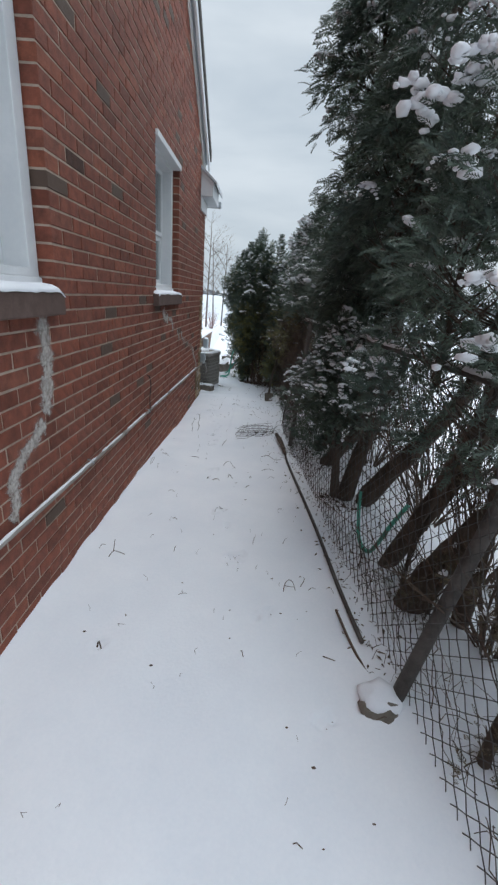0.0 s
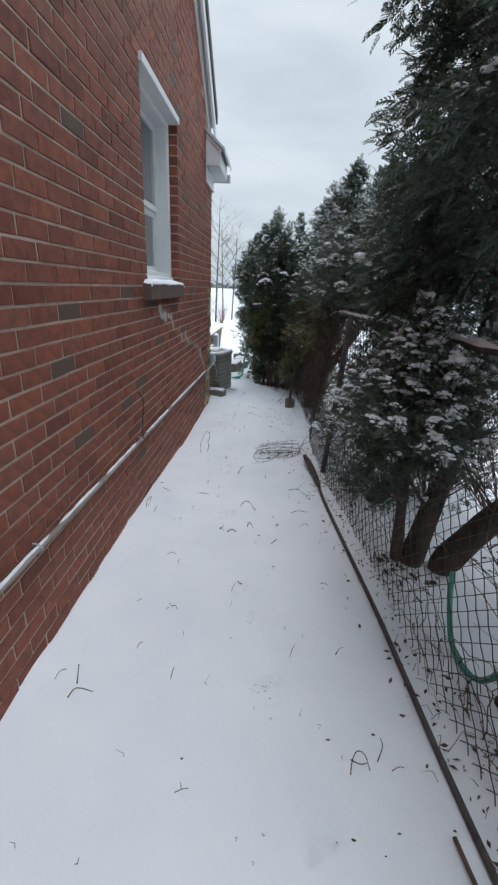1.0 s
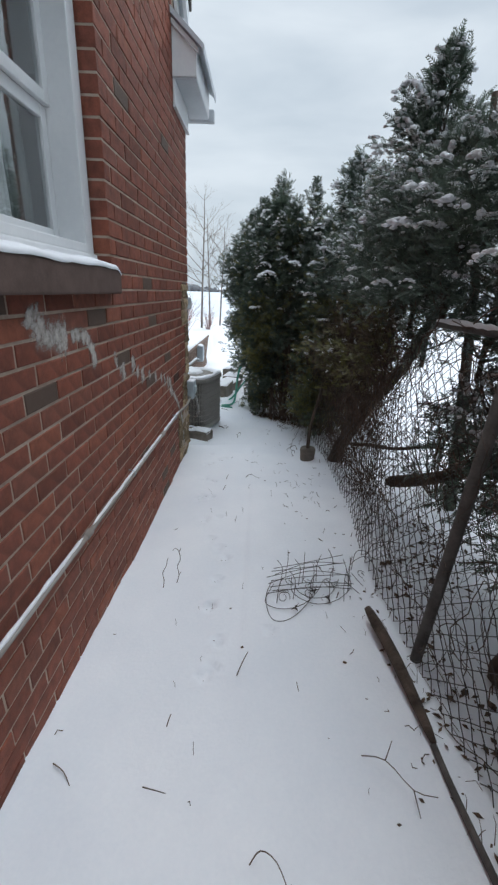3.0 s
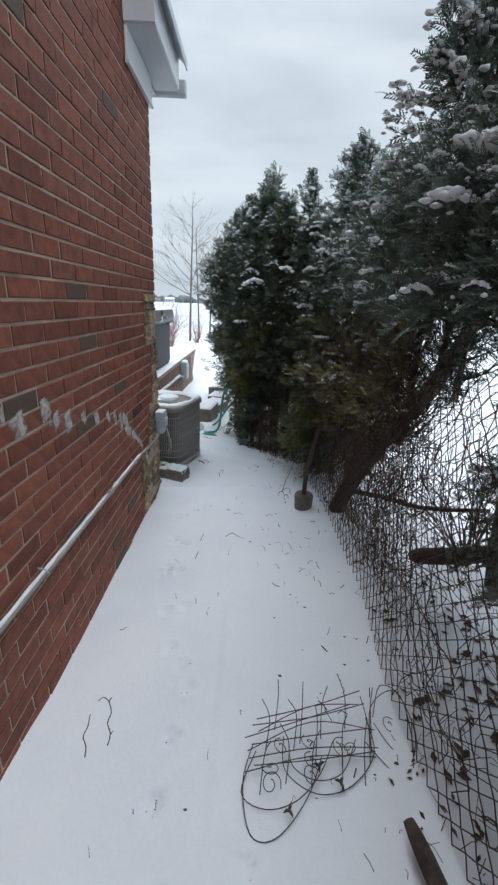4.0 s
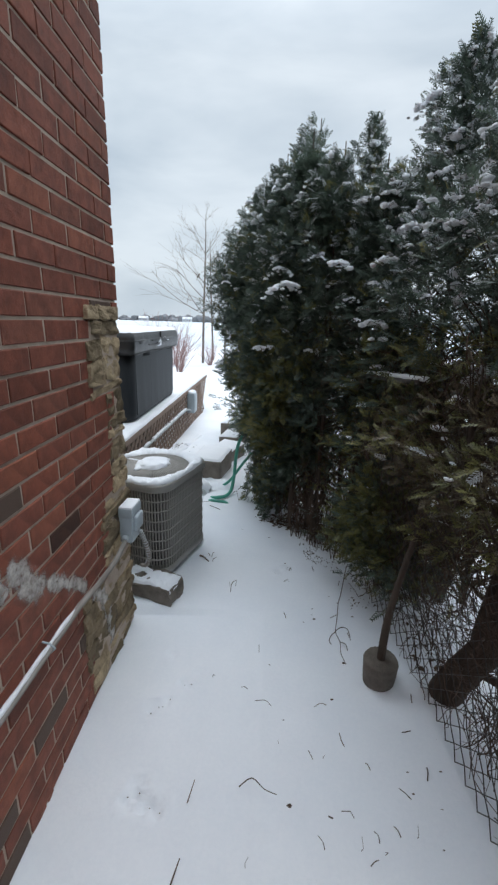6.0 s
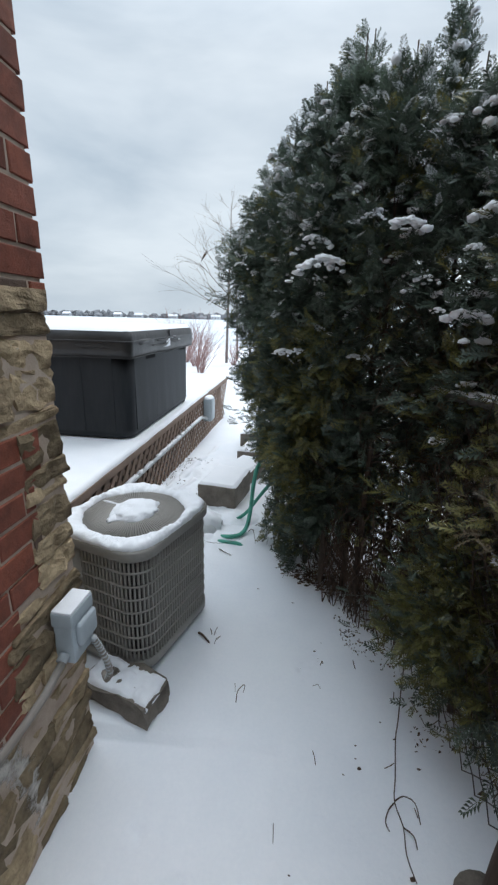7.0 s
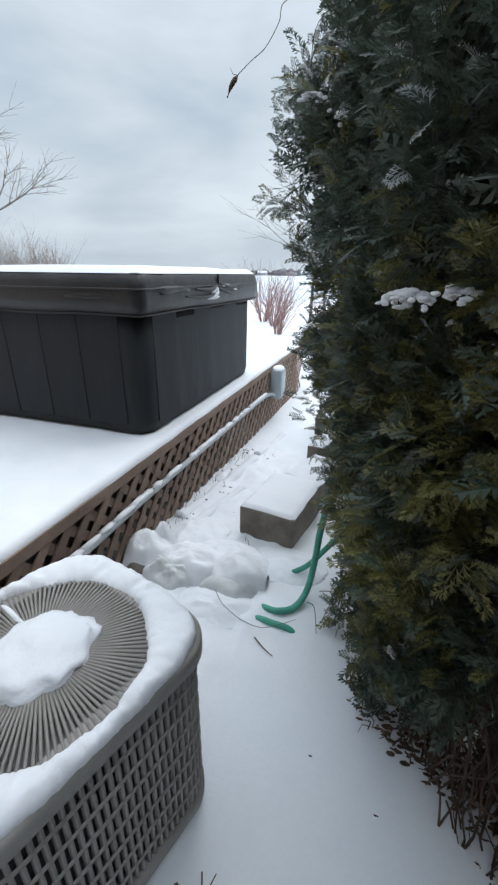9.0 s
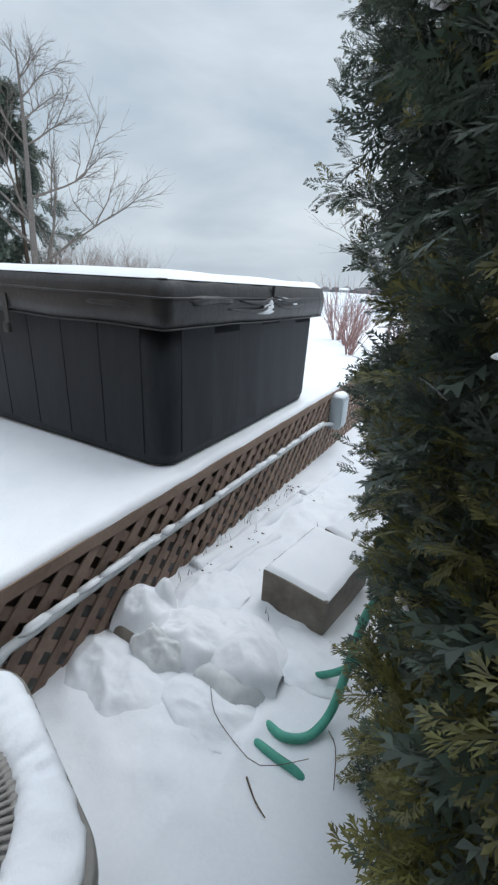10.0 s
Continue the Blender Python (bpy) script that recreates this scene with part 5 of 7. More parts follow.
# ---- fence ----
def build_fence():
    fence = thing("chain_link_fence", "old rusty chain-link fence with leaning posts and dry vines", "fence")
    d = 0.088
    y0, y1, hgt = -1.6, 8.9, 1.50
    vs, fs = [], []
    n = int((y1 - y0) / (d / 2))
    rows = int(hgt / (d / 2))
    r = 0.0024
    for i in range(n):
        ya = y0 + i * d / 2
        pts = []
        for j in range(rows + 1):
            y = ya + (d / 2 if (j + i) % 2 else 0)
            z0 = ground_z(fence_x(y), y) * 0.6 + 0.01
            sag = 0.05 * noise.noise(Vector((y * 0.5, j * 0.05, 1.0)))
            z = z0 + j * d / 2 + 0.05 * noise.noise(Vector((y * 0.4, 3.0, 0)))
            pts.append((fence_x(y) + float(np.interp(y, (6.4, 8.2), (0.11, 0.02))) * j * d / 2 + sag + (0.003 if j % 2 else -0.003), y, z))
        k = len(vs)
        for p in pts:
            vs += [(p[0] + r, p[1] - r, p[2]), (p[0] - r, p[1] - r, p[2]), (p[0], p[1] + r, p[2])]
        for j in range(rows):
            for q in range(3):
                a, b = k + j * 3 + q, k + j * 3 + (q + 1) % 3
                fs.append((a, b, b + 3, a + 3))
    part("wire_mesh", tri_mesh("wire_mesh", vs, fs), WIRE, fence, "rusty diamond mesh", kind="stuff")
    for y, lean in ((-0.6, 0.02), (5.03, 0.10)):
        x = fence_x(y) - 0.01
        part("post", Build().tube([(x, y, -0.3), (x + lean, y - 0.03, 1.56)], 0.027, 10), PIPE, fence, "", True)
    rail_x = lambda y: fence_x(y) + float(np.interp(y, (-2, 6.4, 8.2, 9.3), (0.17, 0.17, 0.03, 0.01)))
    rail_z = lambda y: float(np.interp(y, (-2, 6.0, 8.2, 9.3), (1.565, 1.565, 1.41, 1.33)))
    for y0, y1 in ((-1.6, 5.78), (8.2, 9.2)):
        part("top_rail", Build().tube([(rail_x(y), y, rail_z(y)) for y in np.linspace(y0, y1, 24)], 0.019, 8), PIPE, fence, "", True)
    ys = np.linspace(-1.5, 9.1, 270)
    rad = [0.015 + 0.010 * noise.noise(Vector((y * 6, 1.0, 0))) + 0.005 * noise.noise(Vector((y * 21, 4.0, 0))) for y in ys]
    for a, e in ((-1.5, 5.80), (8.15, 9.1)):
        run = [(y, q) for y, q in zip(ys, rad) if a <= y <= e]
        part("snow", Build().tube([(rail_x(y) - 0.004, y, rail_z(y) + 0.014 + 0.3 * q) for y, q in run], [q for y, q in run], 8), SNOW, fence, "crust of snow along the top rail", True)


def build_vines():
    """Tangles of dry vine woven through the fence."""
    r = random.Random(21)
    for label, (ya, yb), count, zmax, spread in (("brown tangle of dry vine hanging through the fence", (6.6, 9.1), 1150, 1.55, 0.26), ("dry brown creeper on the fence top", (4.6, 6.4), 240, 1.62, 0.20), ("matted dry creeper smothering the fence rail", (6.2, 8.3), 700, 1.66, 0.24), ("thin dry vine woven through the wire fence", (-0.5, 6.7), 190, 0.8, 0.14)):
        b = Build()
        for i in range(count):
            y = r.uniform(ya, yb)
            x = fence_x(y) + 0.06 + abs(r.gauss(0, spread * 0.7)) - 0.06 * r.random()
            low = zmax < 1
            z = r.uniform(0.0, 0.15) if low or r.random() < 0.17 else r.uniform(0.45, zmax)
            p = Vector((x, y, z))
            dv = Vector((r.gauss(0, 0.3), r.gauss(0, 0.6), 1.0 if z < 0.5 else r.uniform(-1.0, 0.5))).normalized()
            pts = [p.copy()]
            for s in range(r.randint(6, 14)):
                dv = (dv + Vector((r.gauss(0, 0.38), r.gauss(0, 0.42), r.gauss(0, 0.35) - 0.06))).normalized()
                p = p + dv * r.uniform(0.03, 0.085)
                p.x += (fence_x(p.y) + 0.08 - p.x) * 0.25
                p.z = max(p.z, -0.08)
                if p.z > zmax + 0.1:
                    dv.z = -abs(dv.z)
                pts.append(p.copy())
            b.tube(pts, r.uniform(0.0011, 0.0034), 3, 0.5, False)
        solid("vine", b, VINE, label, "vine", "fence vines", "stuff")


def build_hedge_stems():
    """Bare brown stems and hanging vine under the open end of the hedge."""
    r = random.Random(88)
    b = Build()
    for i in range(300):
        y = r.uniform(8.85, 9.62)
        x = 1.02 + (9.45 - y) * 0.62 + abs(r.gauss(0.08, 0.28))
        z = ground_z(x, y) - 0.02
        p = Vector((x, y, z))
        dv = Vector((r.gauss(0, 0.15), r.gauss(0, 0.15), 1.0)).normalized()
        pts = [p.copy()]
        for q in range(r.randint(5, 13)):
            dv = (dv + Vector((r.gauss(0.01, 0.20), r.gauss(0.02, 0.20), r.gauss(0.06, 0.12)))).normalized()
            p = p + dv * r.uniform(0.06, 0.11)
            p.x = max(p.x, 1.0 + (9.45 - p.y) * 0.62)
            if p.z < ground_z(p.x, p.y) or p.y > 9.9:
                break
            pts.append(p.copy())
        if len(pts) > 3:
            b.tube(pts, r.uniform(0.0016, 0.0048), 4, 0.5, False)
    solid("vine", b, VINE, "bare brown stems standing under the hedge's end", "vine", "hedge vines", "stuff")
    b = Build()
    for i in range(46):
        y = r.uniform(8.80, 9.18)
        x = 1.02 + (9.18 - y) * 0.75 + r.uniform(-0.03, 0.35)
        p = Vector((x, y, r.uniform(1.15, 2.0)))
        dv = Vector((r.gauss(0, 1), r.gauss(0, 0.4), r.gauss(-0.5, 0.8))).normalized()
        turn = r.uniform(-0.35, 0.35)
        pts = [p.copy()]
        for q in range(r.randint(7, 15)):
            c, w = math.cos(turn), math.sin(turn)
            dv = Vector((dv.x * c - dv.z * w, dv.y + r.gauss(0, 0.12), dv.x * w + dv.z * c - 0.05)).normalized()
            p = p + dv * r.uniform(0.025, 0.05)
            p.x = max(p.x, 0.98 + (9.18 - p.y) * 0.75)
            pts.append(p.copy())
        b.tube(smooth_path(pts, 2), r.uniform(0.0011, 0.0024), 4, 0.6, False)
    solid("vine", b, TWIG, "curling dry tan vine draped over the hedge's end", "vine", "hedge vines", "stuff")


# ---- cedars ----
def frond_template(fine):
    """A flat cedar spray along +x: short blunt branchlets on both sides of a stem, as triangles."""
    tris = []

    def leaflet(p, a, l, w, lift, blunt=False):
        d = np.array((math.cos(a), math.sin(a), 0.0))
        n = np.array((-math.sin(a), math.cos(a), 0.0))
        q = np.array(p, float)
        e = q + d * l
        e[2] += lift
        if blunt:
            m = q + d * l * 0.70
            m[2] += lift * 0.8
            tris.append([q - n * w * 0.5, m + n * w, m - n * w])
            tris.append([m - n * w, m + n * w, e])
        else:
            tris.append([q - n * w * 0.5, q + d * l * 0.55 + n * w, e])

    if not fine:
        leaflet((0, 0, 0), 0.0, 0.9, 0.022, 0.02)
        for i in range(5):
            u = 0.10 + 0.70 * i / 4
            for sgn in (1, -1):
                leaflet((u + 0.04 * sgn, 0, 0), sgn * (0.80 - 0.25 * u), 0.46 * (1 - 0.50 * u) * (0.86 if sgn > 0 else 1.0), 0.085, 0.03 * sgn)
        leaflet((0.78, 0, 0), 0.0, 0.26, 0.055, 0)
        return np.array(tris).reshape(-1, 3)
    # fan of narrow twigs, each fringed with scale-leaf tips
    leaflet((0, 0, 0), 0.0, 0.95, 0.022, 0.02)
    for i in range(4):
        u = 0.06 + 0.66 * i / 3
        for sgn in (1, -1):
            l = 0.50 * (1 - 0.48 * u) * (0.88 if sgn > 0 else 1.0)
            a = sgn * (0.78 - 0.28 * u)
            c, q = math.cos(a), math.sin(a)
            x = u + 0.05 * sgn
            leaflet((x, 0, 0), a, l, 0.036, 0.03 * sgn, True)
            for v, turn, k in ((0.22, 0.62, 0.50), (0.36, -0.60, 0.46), (0.54, 0.55, 0.40), (0.66, -0.52, 0.34)):
                leaflet((x + c * l * v, q * l * v, 0.004), a + turn * sgn, l * k, 0.030, 0.02 * (1 if turn > 0 else -1))
    for a in (-0.42, 0.0, 0.42):
        leaflet((0.76, 0, 0), a, 0.28, 0.036, 0.01)
    return np.array(tris).reshape(-1, 3)


FROND, FROND_FINE = frond_template(False), frond_template(True)


def lobe_points(lobe, n, rng, shell, droop=0.0, long=0.22, each=11, taper=0.50):
    """Sprays gathered into feathery plumes on a ragged cone or column: places, ways and heights."""
    cx, cy, z0, z1, rad, lean_x, lean_y = (*lobe, 0, 0)[:7]
    z1 -= 0.13
    m = max(n // each, 4)
    # plumes stand in tufts with dark hollows between them
    tuft = rng.randint(0, max(m // 6, 2), m)
    th, ta = rng.uniform(0, 1, m) ** 0.85, rng.uniform(0, 1, m)
    h = np.clip(th[tuft] + rng.normal(0, 0.10 / max(z1 - z0, 0.4), m), 0, 1)
    # the side that gets the light of the open path is fuller
    a = np.where(ta < 0.78, np.pi * 1.14 + rng.normal(0, 0.95, m), rng.uniform(0, 2 * np.pi, m))[tuft] + rng.normal(0, 0.10 / max(rad, 0.1), m)
    prof = np.minimum(1, ((1 - h) / taper)) ** 0.78 * np.minimum(1, 0.45 + h / 0.22)
    lump = 1 + 0.14 * np.sin(3 * a + 9 * h + cx * 5) + 0.12 * np.sin(5 * a - 13 * h + cy * 3) + 0.10 * np.sin(23 * h + 2 * a)
    depth = np.where(rng.uniform(0, 1, m) < shell, (0.66 + 0.34 * rng.uniform(0, 1, m))[tuft] + rng.normal(0, 0.05, m), rng.uniform(0.25, 0.75, m))
    r = rad * prof * lump * depth
    base = np.stack([cx + lean_x * h + r * np.cos(a), cy + lean_y * h + r * np.sin(a), z0 + (z1 - z0) * h], 1)
    rise = rng.normal(0.75 - 2.4 * droop, 0.35, m) + 2.2 * np.maximum(h - 0.72, 0) * 3
    axis = np.stack([np.cos(a) + rng.normal(0, 0.3, m), np.sin(a) + rng.normal(0, 0.3, m), rise], 1)
    axis /= np.linalg.norm(axis, axis=1, keepdims=True)
    length = long * rng.uniform(0.55, 1.25, m) * (0.75 + 0.5 * (1 - h))
    u = np.tile(np.linspace(-0.15, 0.95, each), m) + rng.uniform(-0.05, 0.05, m * each)
    k = np.repeat(np.arange(m), each)
    side = rng.normal(0, 1, (m * each, 3))
    side -= (side * axis[k]).sum(1, keepdims=True) * axis[k]
    side /= np.linalg.norm(side, axis=1, keepdims=True)
    p = base[k] + axis[k] * (u * length[k])[:, None] + side * (0.035 * (1.1 - u))[:, None]
    p[:, 2] -= (0.10 + droop) * length[k] * u ** 2
    d = axis[k] * (0.55 + 0.6 * u[:, None]) + side * (0.75 * (1.15 - 0.8 * u))[:, None]
    return p, d / np.linalg.norm(d, axis=1, keepdims=True), np.clip(h[k], 0, 1)


def spray_mesh(name, p, way, h, size, rng, template, droop=0.0):
    n = len(p)
    d = way + rng.normal(0, 0.22, (n, 3))
    d /= np.linalg.norm(d, axis=1, keepdims=True)
    t = np.cross(d, np.array((0, 0, 1.0)) + rng.normal(0, 0.6, (n, 3)))
    t /= np.linalg.norm(t, axis=1, keepdims=True)
    u = np.cross(t, d)
    s = size * rng.uniform(0.6, 1.3, n)
    f = template
    curl = f[:, 0] ** 2
    v = p[:, None, :] + s[:, None, None] * (f[None, :, 0, None] * d[:, None, :] + f[None, :, 1, None] * t[:, None, :]
                                           + (f[None, :, 2, None] - 0.16 * curl[None, :, None]) * u[:, None, :])
    v[:, :, 2] -= (0.10 + droop * 0.3) * (s[:, None] * curl[None, :])
    m = len(f)
    k = (np.arange(n)[:, None] * m + np.arange(0, m, 3)[None, :]).ravel()
    return tri_mesh(name, v.reshape(-1, 3), np.stack([k, k + 1, k + 2], 1))


def snow_on(p, out, h, rng, n, lo, hi, top=0.0, sub=1):
    """Snow caught on the upper sprays: groups of small uneven pads, long in the direction of the spray."""
    b = Build()
    idx = rng.choice(len(p), n, replace=False)
    ico = bmesh.new()
    bmesh.ops.create_icosphere(ico, subdivisions=sub, radius=1.0)
    base = np.array([v.co[:] for v in ico.verts])
    faces = np.array([[v.index for v in f.verts] for f in ico.faces])
    ico.free()
    vs, fs, k = [], [], 0
    low, high = np.percentile(p[:, 2], (8, 92))
    for i in idx:
        if rng.uniform() > 0.10 + 0.9 * min(max((p[i, 2] - low) / (high - low), 0), 1) ** 1.3 or h[i] < top:
            continue
        s = rng.uniform(lo, hi) * (0.85 if sub > 1 else 0.6) * (1.6 if rng.uniform() < 0.15 else 1) * (1 + ((1.1 if rng.uniform() < 0.14 else 0.4) * min(max((p[i, 2] - 1.8) / 0.6, 0), 1) if sub > 1 else 0))
        c0 = p[i] + out[i] * rng.uniform(0.0, 0.05) + np.array((0, 0, 0.012))
        ax = out[i] * (1, 1, 0.25) + rng.normal(0, 0.3, 3)
        ax /= np.linalg.norm(ax)
        side = np.cross(ax, (0, 0, 1.0))
        side /= np.linalg.norm(side) + 1e-6
        for q in range(int(rng.randint(5, 11) if sub > 1 else rng.randint(5, 11))):
            e, f = rng.normal(0, 0.75), rng.normal(0, 0.5)
            c = c0 + ax * s * e + side * s * f - np.array((0, 0, 1)) * s * 0.22 * (e * e + f * f)
            g = base * (1 + rng.normal(0, 0.14, (len(base), 1))) * (s * rng.uniform(0.32, 0.72)) * (rng.uniform(0.8, 1.25), rng.uniform(0.8, 1.25), rng.uniform(0.45, 0.75))
            vs.append(c + g)
            fs.append(faces + k)
            k += len(base)
    if not vs:
        return tri_mesh("snow_load", np.zeros((3, 3)), np.array([[0, 1, 2]]))
    return tri_mesh("snow_load", np.concatenate(vs), np.concatenate(fs), smooth=True)


def snow_pads(p, rng, n, lo, hi, zmin, sub=1, heavy=()):
    """Thick pads of snow on boughs that are open to the sky: lumpy mounds that droop at the rim; heavy: places and sizes of the largest."""
    ico = bmesh.new()
    bmesh.ops.create_icosphere(ico, subdivisions=sub, radius=1.0)
    base = np.array([v.co[:] for v in ico.verts])
    faces = np.array([[v.index for v in f.verts] for f in ico.faces])
    ico.free()
    many = (30, 48) if len(heavy) else (18, 30)
    some = p[rng.choice(len(p), min(len(p), 6000), replace=False)]
    vs, fs, k, done = [], [], 0, []

    def pad(c0, big):
        nonlocal k
        a, stretch = rng.uniform(0, 6.283), rng.uniform(1.0, 2.0)
        for q in range(int(rng.randint(*many) * (1.6 if big > 0.05 and len(heavy) else 1))):
            e, f = rng.normal(0, 0.42) * stretch, rng.normal(0, 0.40)
            d = math.hypot(e, f)
            c = c0 + np.array((math.cos(a) * e - math.sin(a) * f, math.sin(a) * e + math.cos(a) * f, 0.20 - 0.42 * d * d)) * big
            wave = sum(np.sin(base @ rng.normal(0, 1.7, 3) + rng.uniform(0, 6.28)) for _ in range(4))
            g = base * (1 + 0.06 * wave[:, None] + rng.normal(0, 0.06, (len(base), 1))) * big * rng.uniform(*((0.06, 0.22) if len(heavy) else (0.12, 0.30))) * (rng.uniform(0.8, 1.4), rng.uniform(0.8, 1.4), rng.uniform(0.45, 0.8))
            vs.append(c + g)
            fs.append(faces + k)
            k += len(base)

    for x, y, z, big in heavy:
        pad(np.array((x, y, z)), big)
    for i in rng.permutation(len(p))[:n * 40]:
        c0 = p[i]
        if c0[2] < zmin or len(done) >= n:
            continue
        d = some - c0
        flat = np.hypot(d[:, 0], d[:, 1])
        if ((flat < 0.08) & (d[:, 2] > 0.05) & (d[:, 2] < 0.7)).sum() > 2 or ((flat < 0.11) & (np.abs(d[:, 2] + 0.05) < 0.10)).sum() < 5:
            continue
        if any(np.linalg.norm(c0 - q) < lo * 2.2 for q in done):
            continue
        done.append(c0)
        pad(c0 - np.array((0, 0, 0.01)), lo + (hi - lo) * rng.uniform() ** 2.4)
    return tri_mesh("snow_cover", np.concatenate(vs), np.concatenate(fs), smooth=True) if vs else None


def face_of_hedge(p):
    """Whether points lie behind the uneven face that the hedge's end turns to the path."""
    x, y, z = p[:, 0], p[:, 1], p[:, 2]
    f = np.interp(y, (8.80, 8.90, 9.08, 9.33, 10.46, 10.9, 12.0), (1.45, 1.20, 0.92, 0.68, 0.13, 0.10, 0.2))
    f = f + 0.16 * np.clip((1.72 - z) / 0.25, 0, 1) * np.clip((y - 9.5) / 0.7, 0, 1) + 0.20 * np.clip((1.25 - z) / 1.25, 0, 1) + 0.45 * np.clip(z - 2.25, 0, 1.2)
    f = f + 0.07 * np.exp(-((z - 1.42 + 0.1 * y - 1.0) / 0.10) ** 2) + 0.035 * np.sin(z * 9 + y * 3) + 0.03 * np.sin(y * 13 + z * 4)
    # open under the lowest boughs where only stems stand
    hem = np.interp(y, (8.8, 9.12, 9.3, 9.55, 9.85), (1.15, 1.0, 0.42, 0.26, -1.0)) + 0.08 * np.sin(x * 17 + y * 9)
    return (x > f) & ((z > hem) | (x > 1.95))


def cedar(label, lobes, trunks, n, size, seed, mat=CEDAR, fine=False, snow=90, lo=0.025, hi=0.06, shell=0.72, droop=0.0, inner=None, snow_top=0.0, dust=0.10, pads=0, pad=(0.04, 0.085), pad_z=1.4, heavy=()):
    rng = np.random.RandomState(seed)
    tree = thing("cedar_tree", label, "tree", "cedars along the fence")
    vol = np.array([(l[3] - l[2]) * l[4] for l in lobes])
    n, size = (n, size) if fine else (int(n * 1.4), size * 0.74)
    ps, os_, hs = [], [], []
    for l, k in zip(lobes, np.maximum((n * vol / vol.sum()).astype(int), 20)):
        p, o, h = lobe_points(l, k, rng, shell, droop, 0.19 if fine else 0.22, 22 if fine else 11, 0.34 if fine else 0.50)
        ps.append(p), os_.append(o), hs.append(h)
    p, o, h = np.concatenate(ps), np.concatenate(os_), np.concatenate(hs)
    if fine:
        # the hedge's end has an even face towards the path
        keep = face_of_hedge(p) & (~face_of_hedge(p - np.array((0.80, 0, 0))) | (rng.uniform(0, 1, len(p)) < 0.35))
        p, o, h = p[keep], o[keep], h[keep]
    for path, r0, r1 in trunks:
        pts = smooth_path(path, 5)
        m = len(pts)
        part("trunk", Build().tube(pts, [(r0 + (r1 - r0) * i / (m - 1)) * (0.45 if i == 0 else 0.88 if i == 1 else 1) * (1 + 0.10 * noise.noise(Vector((i * 1.3, r0 * 90, 0)))) for i in range(m)], 12), BARK, tree, "shaggy brown bark", True)
    # boughs from the middle of each lobe to its sprays
    b = Build()
    for l in lobes:
        for k in range(int(10 + 26 * (l[3] - l[2]))):
            z = l[2] + (l[3] - l[2]) * rng.uniform(0.02, 0.85)
            a = rng.uniform(0, 6.283)
            f = (z - l[2]) / (l[3] - l[2])
            rr = l[4] * 0.9 * min(1, (1 - f) / 0.62)
            lx, ly = (*l, 0, 0)[5] * f, (*l, 0, 0)[6] * f
            c = Vector((l[0] + lx, l[1] + ly, z - 0.1))
            if fine:
                tip = np.array([[c.x + math.cos(a) * rr - 0.16, c.y + math.sin(a) * rr, z + 0.1]])
                if not face_of_hedge(tip)[0]:
                    continue
            b.tube([c, c + Vector((math.cos(a) * rr * 0.5, math.sin(a) * rr * 0.5, 0.08)), c + Vector((math.cos(a) * rr, math.sin(a) * rr, 0.22))], 0.007, 4, 0.3, False)
        lx, ly = (*l, 0, 0)[5], (*l, 0, 0)[6]
        b.tube([(l[0], l[1], l[2] - 0.05), (l[0] + lx * 0.5, l[1] + ly * 0.5, (l[2] + l[3]) / 2), (l[0] + lx, l[1] + ly, l[3])], 0.022, 6, 0.15, False)
    part("bough", b, BARK, tree, kind="stuff")
    pick = np.zeros(len(p), bool)
    if inner is not None:
        pick = rng.uniform(0, 1, len(p)) < np.where(p[:, 2] < 1.65, np.where(p[:, 1] < 9.95, 0.62, 0.30) + 0.25 * np.sin(p[:, 1] * 7 + p[:, 2] * 5), 0.08) * (1.0 if fine else 0.7)
    k = np.where(~pick)[0]
    part("crown", spray_mesh("crown", p[k], o[k], h[k], size, rng, FROND_FINE if fine else FROND, droop), mat, tree, kind="stuff")
    if fine:
        q, w, g = zip(*[lobe_points((l[0], l[1], l[2], l[3] - 0.1, l[4] * 0.80), 1050, rng, 0.9, 0.0, 0.07) for l in lobes])
        q, w, g = np.concatenate(q), np.concatenate(w), np.concatenate(g)
        keep = face_of_hedge(q - np.array((0.05, 0, 0)))
        part("crown", spray_mesh("crown", q[keep], w[keep], g[keep], 0.09, rng, FROND), mat, tree, "older inner sprays", kind="stuff")
    if inner is not None:
        k = np.where(pick)[0]
        part("crown", spray_mesh("crown", p[k], o[k], h[k], size * 1.05, rng, FROND_FINE if fine else FROND, droop), inner, tree, "yellowish brown sprays", kind="stuff")
    if dust:
        low, high = np.percentile(p[:, 2], (8, 92))
        k = np.where(rng.uniform(0, 1, len(p)) < dust * np.clip(((p[:, 2] - low) / (high - low) - 0.3) * 1.6, 0, 1))[0]
        if len(k):
            q = p[k] + o[k] * 0.015 + np.array((0, 0, 0.012))
            part("dusted_spray", spray_mesh("dusted_spray", q, o[k], h[k], size * 0.9, rng, FROND_FINE if fine else FROND, droop), FROST, tree, "sprays dusted with snow", kind="stuff")
    if pads:
        me = snow_pads(p, rng, pads, pad[0], pad[1], pad_z, 2 if fine else 1, heavy)
        if me:
            part("snow_cover", me, SNOW, tree, "thick pads of snow lying on the boughs", True, "stuff")
    if snow:
        part("snow_load", snow_on(p, o, h, rng, snow, lo, hi, snow_top, 2 if fine else 1), SNOW, tree, "clumps of snow", True, "stuff")
    return tree


